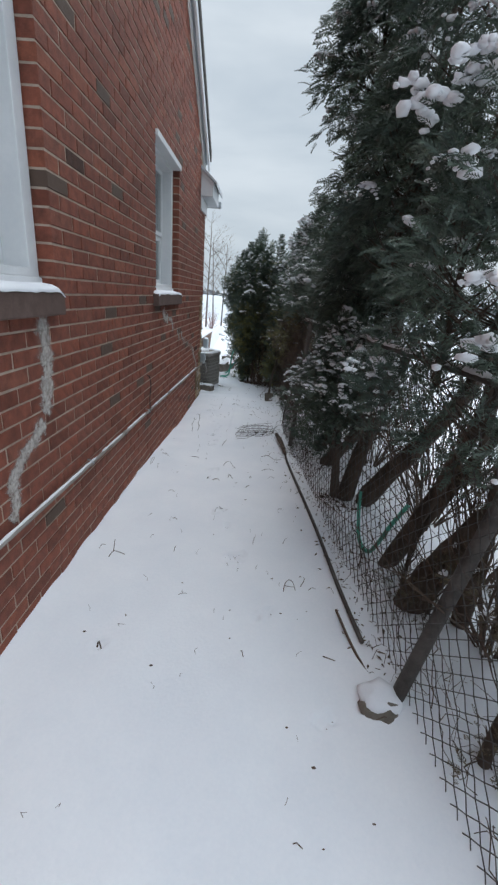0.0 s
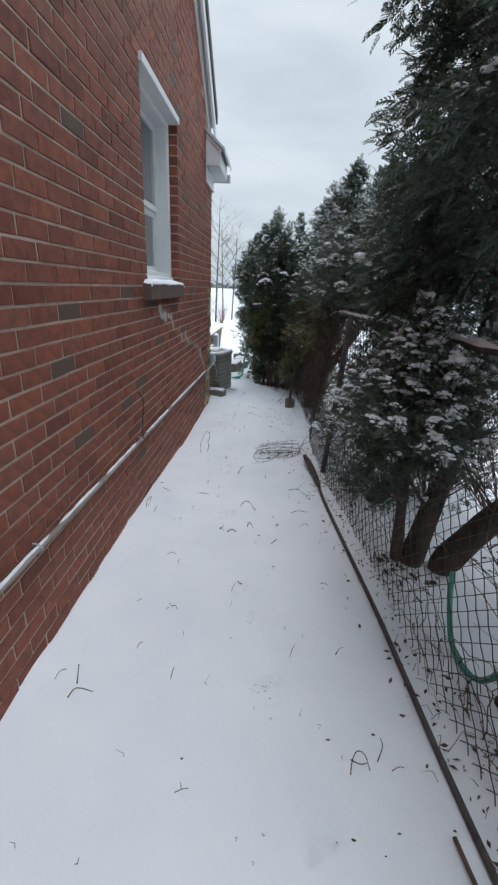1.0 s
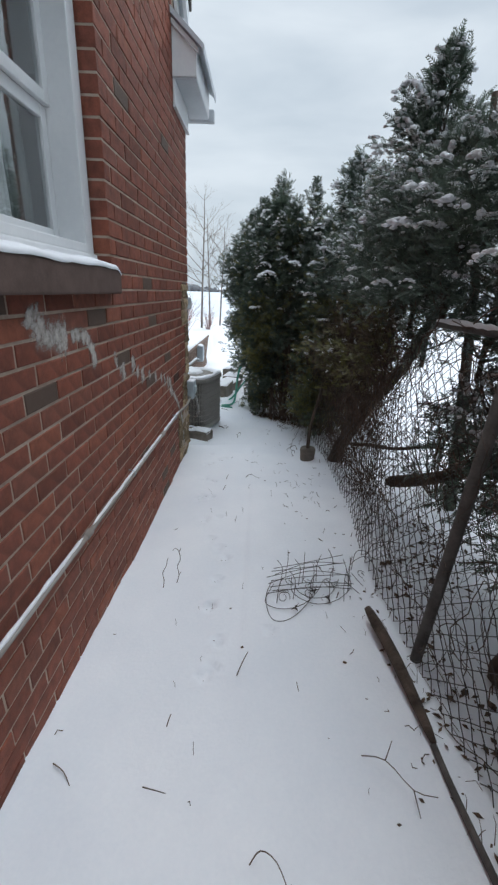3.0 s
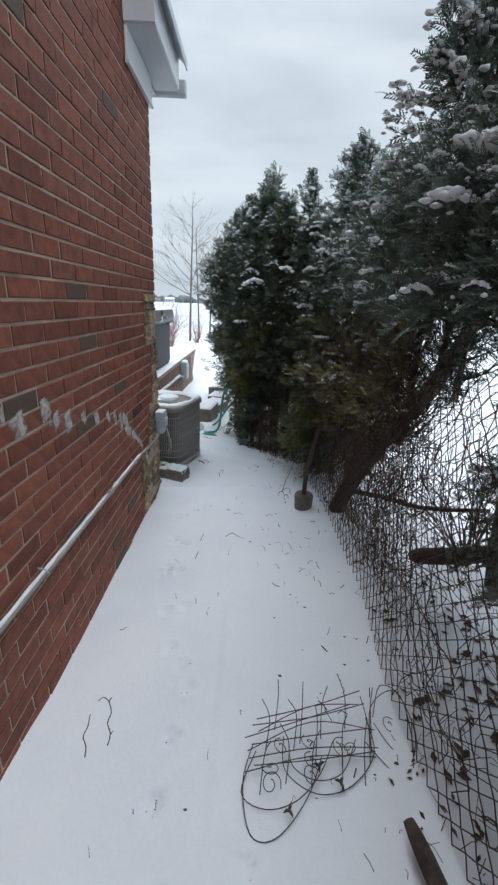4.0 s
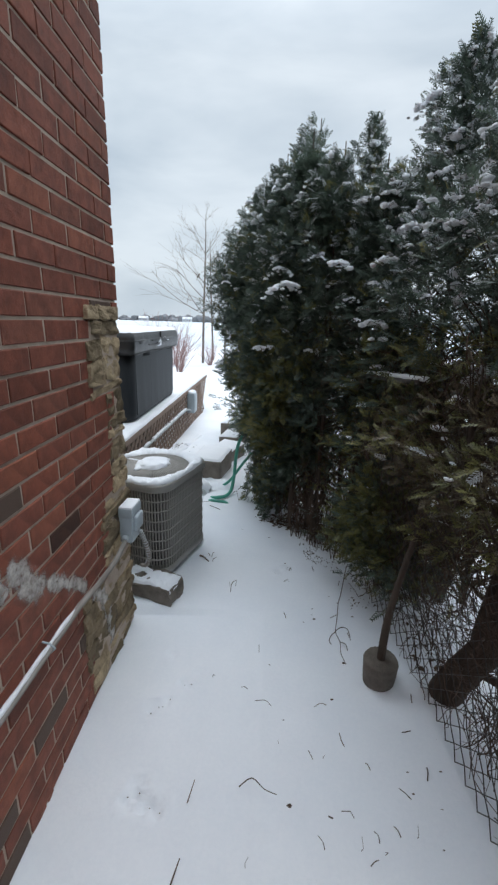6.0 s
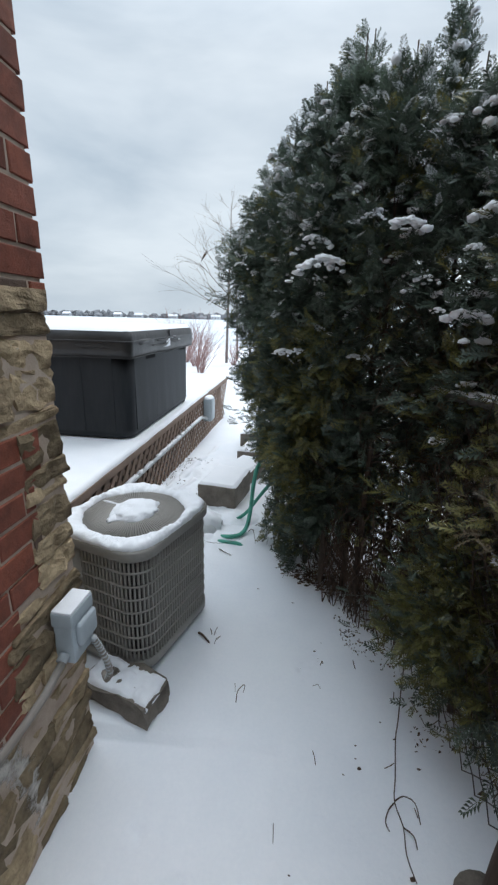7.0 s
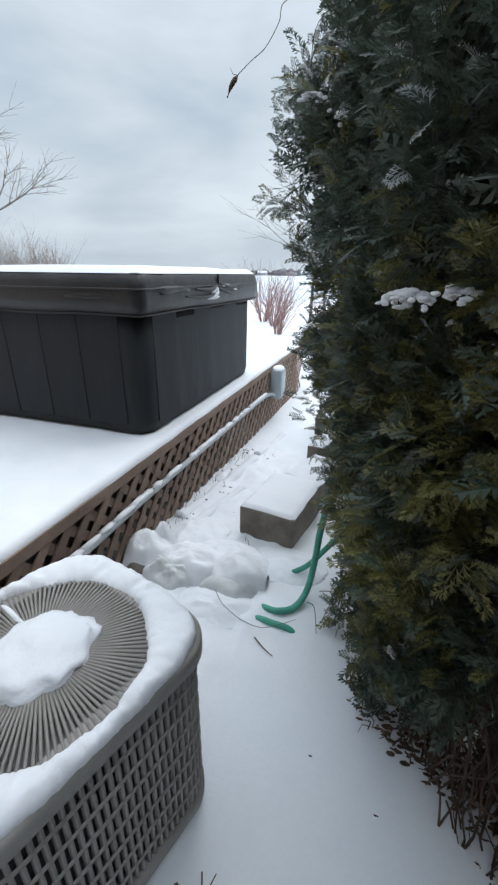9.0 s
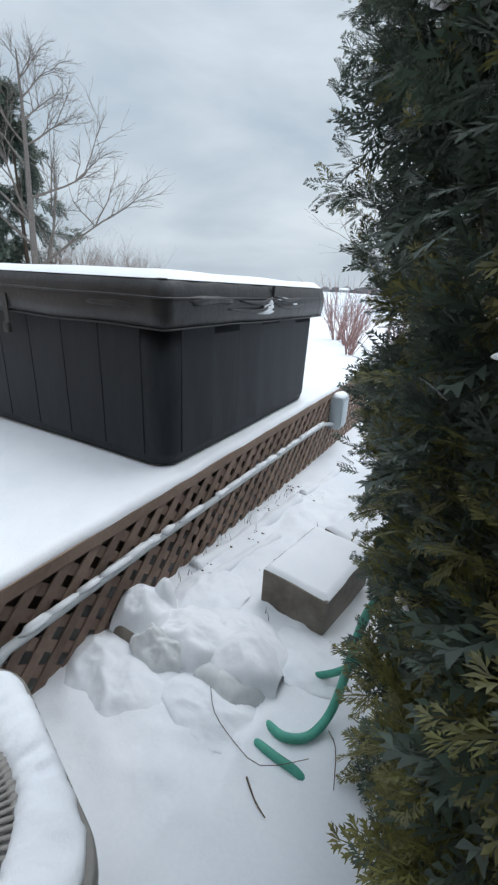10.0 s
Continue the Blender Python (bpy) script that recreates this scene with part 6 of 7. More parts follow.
def build_cedars():
    cedar("dense cedar at the hedge's end with olive sprays and patchy snow",
          [(0.60, 10.56, 1.0, 2.55, 0.46), (0.70, 10.18, 0.0, 2.75, 0.48), (0.88, 9.82, -0.05, 2.95, 0.48), (1.05, 9.52, -0.05, 3.0, 0.46), (1.25, 9.30, 0.05, 2.85, 0.44), (1.52, 9.2, 0.1, 2.75, 0.42),
           (1.13, 9.9, 1.0, 3.22, 0.42), (0.62, 10.36, 1.0, 2.65, 0.46), (0.98, 9.66, 0.9, 2.95, 0.50), (0.80, 9.96, 0.8, 2.85, 0.50), (1.22, 9.36, 0.9, 2.8, 0.48), (0.88, 10.3, 1.2, 2.95, 0.45),
           (1.48, 9.55, 0.1, 3.05, 0.46), (1.78, 9.05, 0.1, 2.7, 0.45), (1.55, 8.98, 0.5, 2.6, 0.36), (0.95, 9.78, -0.08, 1.2, 0.34), (0.75, 10.08, -0.05, 1.2, 0.30), (1.2, 9.48, -0.05, 1.1, 0.32)],
          [([(1.25, 9.95, -0.2), (1.25, 9.95, 1.0), (1.2, 9.95, 2.3)], 0.07, 0.02), ([(1.6, 9.5, -0.2), (1.6, 9.45, 1.0), (1.5, 9.5, 2.5)], 0.06, 0.02), ([(0.95, 10.35, -0.2), (0.93, 10.35, 1.0), (0.9, 10.35, 2.2)], 0.06, 0.02)],
          36000, 0.068, 31, fine=True, snow=520, lo=0.012, hi=0.026, inner=CEDARY, dust=0.14, pads=64, pad=(0.030, 0.075), pad_z=1.35,
          heavy=[(0.90, 9.09, 1.92, 0.105), (1.20, 8.89, 2.04, 0.09), (0.85, 9.21, 2.04, 0.065), (0.72, 9.33, 1.49, 0.055), (0.80, 9.27, 1.50, 0.05), (0.93, 9.40, 2.20, 0.07), (1.06, 9.30, 2.28, 0.08), (0.72, 9.62, 2.22, 0.06)])
    cedar("dense dark green hedge cedar with snow on its crown",
          [(0.95, 10.98, 0.1, 2.75, 0.55), (0.80, 10.98, 1.3, 2.7, 0.45), (1.25, 10.6, 0, 3.0, 0.5), (1.08, 11.6, 0.0, 2.7, 0.6), (1.55, 11.2, 0.0, 2.95, 0.5), (0.9, 12.4, -0.2, 2.4, 0.6), (0.75, 13.6, -0.3, 2.3, 0.6)],
          [([(1.1, 10.8, -0.3), (1.1, 10.8, 2.5)], 0.07, 0.02), ([(1.1, 11.6, -0.3), (1.1, 11.6, 2.5)], 0.07, 0.02)], 5600, 0.115, 32, snow=200, lo=0.035, hi=0.07, inner=CEDARY, dust=0.12, pads=60, pad=(0.035, 0.08), pad_z=1.5)
    cedar("tall green cedar leaning beside the fence with snow on top",
          [(1.90, 8.85, 1.0, 3.15, 0.50), (1.98, 8.35, 1.0, 2.9, 0.42), (2.2, 8.0, 1.3, 2.85, 0.42), (1.85, 8.75, 0.6, 2.85, 0.42), (2.35, 8.3, 1.0, 2.95, 0.5), (1.9, 8.1, 1.55, 2.55, 0.32)],
          [([(1.74, 7.78, -0.2), (1.77, 7.68, 0.13), (1.98, 7.58, 0.62), (2.24, 7.50, 1.06), (2.5, 7.42, 1.7)], 0.082, 0.05), ([(1.80, 7.66, 0.25), (1.88, 7.70, 0.8), (1.98, 7.85, 1.5), (2.0, 8.05, 2.3)], 0.055, 0.03), ([(1.80, 7.64, 0.18), (1.95, 7.3, 0.30), (2.1, 6.9, 0.42), (2.3, 6.5, 0.62)], 0.022, 0.012), ([(2.0, 8.5, -0.2), (2.0, 8.45, 1.2), (1.98, 8.4, 2.1)], 0.06, 0.02)], 7800, 0.105, 33, snow=480, lo=0.035, hi=0.075, inner=CEDARY, dust=0.12, pads=150, pad=(0.030, 0.080), pad_z=1.3)
    cedar("brownish cedar shrub overgrown with vine at the fence",
          [(1.80, 9.30, 0.05, 1.35, 0.34), (1.62, 9.58, 0.05, 1.35, 0.32), (2.12, 9.0, 0.05, 1.45, 0.40), (1.98, 9.65, 0.0, 1.45, 0.40), (1.38, 9.78, 0.05, 1.2, 0.28), (1.86, 8.0, 0.55, 1.45, 0.24), (1.92, 7.5, 0.7, 1.5, 0.24), (1.86, 8.6, 0.5, 1.5, 0.24), (1.9, 6.95, 0.9, 1.5, 0.22), (1.88, 9.0, 0.1, 1.5, 0.3), (2.05, 8.3, 0.1, 1.3, 0.3), (1.62, 9.02, 1.0, 1.75, 0.30), (1.76, 8.85, 0.9, 1.7, 0.28), (1.66, 7.80, 0.95, 1.52, 0.22), (1.66, 8.12, 0.95, 1.45, 0.22), (1.70, 7.45, 0.92, 1.55, 0.20), (1.80, 7.1, 0.85, 1.62, 0.22), (1.82, 6.7, 1.05, 1.68, 0.20)],
          [([(1.44, 7.83, -0.1), (1.45, 7.84, 0.3), (1.55, 7.9, 0.75)], 0.024, 0.012)], 9600, 0.085, 34, mat=CEDARB, snow=190, lo=0.02, hi=0.045, shell=0.55, inner=CEDARY, dust=0.03)
    cedar("low olive-green cedar shrub beside the hedge's end",
          [(1.66, 8.58, 0.10, 0.98, 0.30), (1.78, 8.38, 0.10, 1.0, 0.26), (1.58, 8.66, 0.18, 0.84, 0.22), (1.84, 8.65, 0.2, 1.1, 0.28), (1.66, 8.44, 0.04, 0.66, 0.20)],
          [([(1.60, 8.55, -0.15), (1.60, 8.54, 0.3), (1.60, 8.52, 0.8)], 0.022, 0.008)], 4600, 0.080, 44, mat=CEDARY, snow=14, lo=0.012, hi=0.02, shell=0.75, inner=CEDAR, dust=0.0)
    cedar("tall pointed cedar with heavy snow on its boughs",
          [(1.98, 6.75, 1.45, 3.16, 0.40), (2.2, 6.95, 1.2, 3.0, 0.40), (1.98, 6.2, 1.58, 2.6, 0.32), (2.4, 6.4, 1.2, 3.0, 0.45), (2.1, 7.3, 1.6, 2.9, 0.36)],
          [([(2.6, 6.7, -0.2), (2.45, 6.7, 1.2), (2.2, 6.6, 2.9)], 0.06, 0.02)], 7800, 0.105, 35, snow=340, lo=0.035, hi=0.07, dust=0.12, pads=150, pad=(0.032, 0.085), pad_z=1.4)
    cedar("large cedar with snow-laden boughs above the fence",
          [(2.15, 5.75, 1.6, 2.95, 0.42), (2.4, 5.3, 1.3, 2.95, 0.48), (2.08, 5.3, 1.62, 2.45, 0.30), (2.6, 5.8, 1.2, 3.1, 0.5), (2.5, 4.7, 1.4, 3.0, 0.5)],
          [([(1.99, 4.88, 0.02), (2.25, 4.95, 0.35), (2.55, 5.1, 0.9), (2.6, 5.2, 2.4)], 0.085, 0.035), ([(2.02, 4.38, 0.0), (2.24, 4.42, 0.26), (2.62, 4.5, 0.75), (2.9, 4.6, 1.6)], 0.085, 0.05)], 6400, 0.108, 36, snow=300, lo=0.035, hi=0.07, dust=0.12, pads=130, pad=(0.032, 0.085), pad_z=1.2)
    cedar("tall dark cedar with drooping boughs and snow",
          [(2.42, 3.75, 1.6, 5.4, 0.74), (2.12, 3.95, 1.78, 3.5, 0.38), (2.05, 3.0, 2.1, 3.3, 0.36), (1.90, 3.7, 3.3, 4.1, 0.34), (2.4, 2.7, 2.3, 4.6, 0.55), (2.45, 4.35, 1.8, 3.4, 0.40), (2.3, 3.3, 1.85, 2.9, 0.36)],
          [([(2.07, 3.47, -0.1), (2.2, 3.55, 0.5), (2.35, 3.7, 1.2), (2.35, 3.75, 4.6)], 0.09, 0.03), ([(2.24, 3.42, 0.02), (2.48, 3.40, 0.42), (2.74, 3.38, 0.80), (3.0, 3.3, 1.5), (3.1, 3.2, 3.2)], 0.095, 0.05),
           ([(2.14, 2.42, -0.05), (2.32, 2.42, 0.40), (2.50, 2.44, 0.85), (2.62, 2.46, 1.35), (2.66, 2.5, 2.8)], 0.052, 0.035), ([(2.20, 2.46, -0.05), (2.42, 2.47, 0.42), (2.65, 2.50, 0.85), (2.85, 2.5, 1.4), (2.9, 2.5, 2.8)], 0.05, 0.03), ([(2.16, 2.0, -0.1), (2.30, 2.02, 0.25), (2.52, 2.04, 0.62), (2.8, 2.05, 1.1), (3.0, 2.0, 2.4)], 0.10, 0.06)], 14000, 0.130, 37, snow=150, lo=0.045, hi=0.09, droop=0.3, shell=0.6, dust=0.07, pads=120, pad=(0.04, 0.11), pad_z=1.5)
    cedar("low bushy cedar covered with small clumps of snow",
          [(1.90, 3.42, 0.6, 1.74, 0.33), (1.94, 3.14, 0.95, 1.5, 0.24), (2.1, 3.6, 0.75, 1.5, 0.35), (2.25, 3.35, 1.05, 1.6, 0.30)],
          [([(2.02, 3.5, -0.1), (1.98, 3.5, 0.4), (1.92, 3.45, 1.2)], 0.05, 0.02)], 5200, 0.085, 38, snow=420, lo=0.028, hi=0.05, dust=0.12, pads=170, pad=(0.022, 0.055), pad_z=0.7)
    cedar("ragged cedar with bare lower branches and snow lumps",
          [(2.25, 1.75, 1.1, 3.8, 0.46), (2.05, 1.95, 1.55, 2.3, 0.30), (2.6, 2.2, 1.3, 4.2, 0.5)],
          [([(2.5, 1.9, -0.1), (2.45, 1.85, 1.0), (2.3, 1.8, 3.2)], 0.06, 0.02), ([(2.9, 1.6, 0.0), (3.0, 1.7, 0.8), (3.2, 2.0, 2.4)], 0.055, 0.03)], 3400, 0.115, 39, snow=130, lo=0.035, hi=0.08, shell=0.55, dust=0.08, pads=60, pad=(0.05, 0.12), pad_z=0.9)
    cedar("low dark cedar boughs pressing against the fence",
          [(2.25, 5.05, 0.55, 1.25, 0.32), (2.4, 5.4, 0.5, 1.5, 0.40), (2.5, 4.6, 0.6, 1.6, 0.40), (2.2, 5.8, 0.85, 1.35, 0.24), (2.5, 6.3, 0.3, 1.3, 0.40), (2.75, 5.4, 0.2, 1.6, 0.5)],
          [([(1.95, 6.62, 0.22), (2.25, 6.5, 0.32), (2.7, 6.3, 0.55)], 0.055, 0.05), ([(2.2, 5.1, 0.16), (2.45, 5.0, 0.5), (2.8, 4.9, 1.0)], 0.06, 0.05)], 3600, 0.105, 40, snow=70, lo=0.03, hi=0.06, droop=0.2, dust=0.05, pads=40, pad=(0.04, 0.08), pad_z=0.4)
    cedar("tangled brown shrub with dead leaves at the fence foot",
          [(2.55, 1.55, 0.3, 0.95, 0.22), (2.65, 1.15, 0.3, 1.2, 0.28), (2.30, 1.05, 0.0, 0.38, 0.13), (2.24, 2.18, 0.0, 0.55, 0.15), (2.32, 1.95, 0.05, 0.55, 0.15), (2.75, 2.2, 0.6, 1.2, 0.26)],
          [([(2.15, 1.0, -0.05), (2.3, 1.15, 0.35), (2.55, 1.2, 0.9)], 0.03, 0.015)], 1700, 0.065, 41, mat=CEDARB, snow=90, lo=0.025, hi=0.05, shell=0.4, dust=0.05)


def build_brush():
    """Leafless dark undergrowth behind the fence."""
    for k, (x, y, h) in enumerate(((2.75, 1.0, 1.0), (2.6, 1.7, 1.0), (2.9, 2.4, 1.2), (2.75, 3.1, 1.1), (3.1, 3.9, 1.3), (2.6, 4.5, 1.0), (2.9, 5.6, 1.1), (2.6, 7.0, 0.9))):
        bush("dark leafless undergrowth behind the wire fence", (x, y, ground_z(x, y)), h, 22, 300 + k, VINE, 0.9, 2, "leafless undergrowth")


# ---- bare trees, bushes ----
def branch_tree(b, base, d, length, r, depth, rng, spread=0.5, sub=(3, 5), gravity=0.0):
    """Grows a bare branching stem."""
    pts = [Vector(base)]
    d = Vector(d).normalized()
    n = 5
    for i in range(n):
        d = (d + Vector((rng.gauss(0, 0.10), rng.gauss(0, 0.10), rng.gauss(0, 0.07) + gravity))).normalized()
        pts.append(pts[-1] + d * length / n)
    b.tube(pts, r, 6 if depth > 2 else 4 if depth > 1 else 3, 0.45, False)
    if depth <= 0:
        return
    for k in range(rng.randint(*sub)):
        i = rng.randint(2, n)
        nd = (d + Vector((rng.gauss(0, spread), rng.gauss(0, spread), rng.gauss(0.05, spread * 0.6)))).normalized()
        branch_tree(b, pts[i], nd, length * rng.uniform(0.45, 0.75), r * 0.5, depth - 1, rng, spread, sub, gravity)


def bare_tree(label, base, h, r, seed, depth=4, lean=(0, 0), sub=(3, 5), spread=0.45, mat=GREYBARK, first=0.35):
    rng = random.Random(seed)
    t = thing("bare_tree", label, "tree", "bare trees", at=base)
    trunk = Build()
    p = [Vector((0, 0, -0.2)), Vector((lean[0] * 0.4, lean[1] * 0.4, h * 0.35)), Vector((lean[0], lean[1], h * 0.75)), Vector((lean[0] * 1.1, lean[1], h))]
    pts = smooth_path(p, 4)
    trunk.tube(pts, r, 8, 0.12, False)
    part("trunk", trunk, mat, t, "", True)
    b = Build()
    for i in range(14):
        u = first + (0.97 - first) * i / 13
        q = pts[min(int(u * (len(pts) - 1)), len(pts) - 1)]
        a = rng.uniform(0, 6.283)
        branch_tree(b, q, (math.cos(a), math.sin(a), rng.uniform(0.5, 1.3)), h * 0.42 * (1.15 - u), r * 0.42 * (1.2 - u), depth - 2, rng, spread, sub)
    part("crown", b, mat, t, "fine bare twigs", kind="stuff")
    return t


def bush(label, base, h, n, seed, mat, spread=0.5, depth=1, group="bare bushes"):
    rng = random.Random(seed)
    b = Build()
    for i in range(n):
        a = rng.uniform(0, 6.283)
        k = rng.uniform(0.05, spread)
        branch_tree(b, (base[0] + math.cos(a) * 0.05 * h, base[1] + math.sin(a) * 0.05 * h, base[2] - 0.05), (math.cos(a) * k, math.sin(a) * k, 1), h * rng.uniform(0.6, 1.0), 0.008 * h, depth, rng, 0.28, (2, 4))
    solid("bare_bush", b, mat, label, "bush", group, "stuff")


def build_far():
    z = lambda x, y: ground_z(x, y)
    for k, (x, y, h, r) in enumerate(((-1.56, 20.8, 4.8, 0.05), (-1.35, 22.0, 4.3, 0.042), (-0.95, 22.3, 4.0, 0.042))):
        bare_tree("slim young bare tree standing in the snowy yard", (x, y, z(x, y)), h, r, 50 + k, 4, (random.Random(k).uniform(-0.15, 0.15), 0), (3, 4), 0.4)
    for k, (x, y, h) in enumerate(((-1.80, 18.0, 1.05), (-2.3, 19.5, 1.2), (-1.2, 20.2, 0.8), (-2.9, 20.5, 1.3))):
        bush("small leafless bush with reddish twigs in the snow", (x, y, z(x, y)), h, 34, 60 + k, REDTWIG)
    bare_tree("big bare tree with spreading limbs behind the tub", (-41.0, 38.0, -1.0), 20.5, 0.40, 71, 5, (1.0, 0), (5, 6), 0.42, GREYBARK, 0.16)
    conifer(-45, 40, 19, 72)
    conifer(-50, 38, 16, 73)
    for k in range(16):
        x, y = -51 + 1.25 * k, 46 + 2.5 * math.sin(k * 2.1)
        bush("thicket of bare brown shrubs by the shore", (x, y, -1.2), random.Random(k).uniform(4.8, 6.6) * (1 - 0.025 * k), 12, 80 + k, THICKET, 0.42, 2, "shore thicket")
    for k in range(5):
        bush("leafless shrub by the water", (-52 - 4 * k, 66 + k, -2), 5.0, 14, 130 + k, GREYBARK, 0.4, 2, "shore thicket")
    # frozen lake and the far shore
    ice = Build().add([(-900, 60, -1.96), (900, 60, -1.96), (900, 690, -1.96), (-900, 690, -1.96)], [(0, 1, 2, 3)])
    solid("water", ice, ICE, "frozen snow-covered lake", "lake", kind="structure")
    rng = random.Random(90)
    b = Build()
    x = -700
    while x < 560:
        h = rng.uniform(5, 13) * (0.8 + 0.5 * noise.noise(Vector((x * 0.01, 0, 0))))
        w = rng.uniform(3, 9)
        b.lump((x, 690 + rng.uniform(0, 40), -2 + h * 0.4), w, w, h * 0.62, rng.randint(0, 80), 0.6, 2, -0.7, 2.2)
        x += rng.uniform(2, 7)
    solid("far_woods", b, FARWOOD, "grey line of woods on the far shore", "woods", kind="stuff")
    for k in range(16):
        x = -560 + 62 * k + rng.uniform(-20, 20)
        hs = thing("far_house", "small pale house on the far shore", "house", "far houses", at=(x, 684, -2))
        w, d_, h = rng.uniform(9, 15), 8, rng.uniform(3.5, 5.5)
        part("wall", Build().box(-w / 2, w / 2, -d_ / 2, d_ / 2, 0, h), FARWALL, hs)
        part("roof", Build().add([(-w / 2 - 0.5, -d_ / 2 - 0.5, h), (w / 2 + 0.5, -d_ / 2 - 0.5, h), (w / 2 + 0.5, d_ / 2, h), (-w / 2 - 0.5, d_ / 2, h), (-w / 2, 0, h + 3), (w / 2, 0, h + 3)],
                                 [(0, 1, 5, 4), (2, 3, 4, 5), (0, 4, 3), (1, 2, 5), (3, 2, 1, 0)]), SNOW, hs, "snowy roof")
        for q in (-0.3, 0.05, 0.32):
            part("window", Build().box(w * q - 0.8, w * q + 0.8, -d_ / 2 - 0.06, -d_ / 2 + 0.05, h * 0.35, h * 0.7), VINYL, hs)


def conifer(x, y, h, seed):
    rng = np.random.RandomState(seed)
    t = thing("spruce_tree", "tall dark spruce far behind the tub", "tree", "far spruces", at=(x, y, -1.2))
    part("trunk", Build().tube([(0, 0, 0), (0, 0, h)], 0.28, 7, 0.1), BARK, t)
    p, o, hh = lobe_points((0, 0, h * 0.06, h, h * 0.22), 3800, rng, 0.5, 0.3, h * 0.09)
    part("crown", spray_mesh("crown", p, o, hh, h * 0.06, rng, FROND, 0.5), CEDAR, t, kind="stuff")


# ---- loose things on the snow ----
def stick(b, pts, r=0.004):
    r *= 0.62
    b.tube(smooth_path([(x, y, ground_z(x, y) + dz) for x, y, dz in pts], 3), r, 5, 0.6)


def build_sticks():
    r = random.Random(77)
    g = "twigs on the snow"

    def twig(label, *paths, rad=0.004):
        if len(paths) == 1:
            b = Build()
            stick(b, paths[0], rad)
            solid("twig", b, TWIG, label, "twig", g)
            return
        t = thing("twig", label, "twig", g)
        for p in paths:
            b = Build()
            stick(b, p, rad)
            part("stem", b, TWIG, t)
    twig("two crooked dry stalks standing in the snow", [(0.285, 5.55, -0.01), (0.292, 5.56, 0.05), (0.283, 5.565, 0.10), (0.305, 5.57, 0.15), (0.315, 5.575, 0.20), (0.318, 5.58, 0.205)], [(0.36, 5.60, -0.01), (0.378, 5.605, 0.06), (0.368, 5.61, 0.12), (0.386, 5.615, 0.17), (0.378, 5.62, 0.225), (0.358, 5.62, 0.25), (0.338, 5.615, 0.235)], [(0.378, 5.605, 0.06), (0.392, 5.60, 0.085)], [(0.378, 5.62, 0.225), (0.392, 5.62, 0.25)], rad=0.0042)
    twig("short dark twig lying on the snow", [(0.788, 4.90, 0.01), (0.81, 4.95, 0.03), (0.837, 5.00, 0.05)], rad=0.005)
    twig("short dark twig lying on the snow", [(0.47, 4.412, 0.012), (0.51, 4.40, 0.02), (0.558, 4.395, 0.01)])
    twig("arched dry twig poking out of the snow", [(0.867, 4.212, 0.0), (0.90, 4.23, 0.04), (0.95, 4.20, 0.05), (0.99, 4.15, 0.0)])
    twig("arched dry twig poking out of the snow", [(0.946, 3.88, 0.0), (0.96, 3.90, 0.035), (0.998, 3.865, 0.0)], rad=0.005)
    twig("curled dead leaf stalk on the snow", [(0.794, 3.785, 0.008), (0.83, 3.80, 0.02), (0.864, 3.789, 0.01)], rad=0.007)
    twig("short dark twig lying on the snow", [(0.733, 3.83, 0.0), (0.745, 3.82, 0.02)], rad=0.009)
    twig("forked dry branch lying by the pole", [(1.30, 4.553, 0.02), (1.38, 4.52, 0.05), (1.46, 4.43, 0.03), (1.53, 4.397, 0.05)], [(1.38, 4.52, 0.05), (1.42, 4.58, 0.07)], [(1.46, 4.43, 0.03), (1.45, 4.34, 0.04)])
    twig("thin twig lying on the snow", [(1.307, 4.134, 0.01), (1.37, 4.16, 0.02), (1.446, 4.154, 0.01)])
    twig("bent dry stalk at the foot of the wall", [(0.06, 4.10, 0.0), (0.06, 4.13, 0.05), (0.085, 4.18, 0.07), (0.07, 4.12, 0.01)])
    twig("short dark twig lying on the snow", [(0.109, 4.475, 0.01), (0.16, 4.45, 0.01), (0.2, 4.41, 0.0)])
    twig("dry stalks poking out of the snow", [(0.225, 2.33, 0.0), (0.26, 2.35, 0.04), (0.33, 2.36, 0.012)], [(0.235, 2.40, 0.0), (0.235, 2.44, 0.08)], rad=0.005)
    twig("bent dead stalk tuft in the snow", [(1.455, 2.12, 0.0), (1.462, 2.15, 0.035), (1.485, 2.18, 0.05), (1.515, 2.17, 0.045), (1.535, 2.14, 0.0)], [(1.462, 2.17, 0.012), (1.495, 2.15, 0.02), (1.525, 2.16, 0.012)], [(1.57, 2.17, 0.006), (1.60, 2.22, 0.02), (1.60, 2.26, 0.012)], rad=0.0042)
    twig("dark tuft in the snow", [(0.445, 1.55, 0), (0.452, 1.56, 0.03), (0.47, 1.54, 0)], rad=0.008)
    twig("broken stick lying on the snow by the fence", [(1.64, 1.60, 0.01), (1.70, 1.57, 0.012)], rad=0.006)
    twig("broken stick lying beside the air conditioner", [(0.318, 8.925, 0.012), (0.35, 8.90, 0.02), (0.395, 8.865, 0.008)], rad=0.013)
    twig("thin twig beside the air conditioner", [(0.41, 8.93, 0.004), (0.415, 8.955, 0.02), (0.42, 8.985, 0.01)])
    twig("short dark twig lying on the snow", [(0.425, 8.90, 0.006), (0.45, 8.92, 0.012)], rad=0.004)
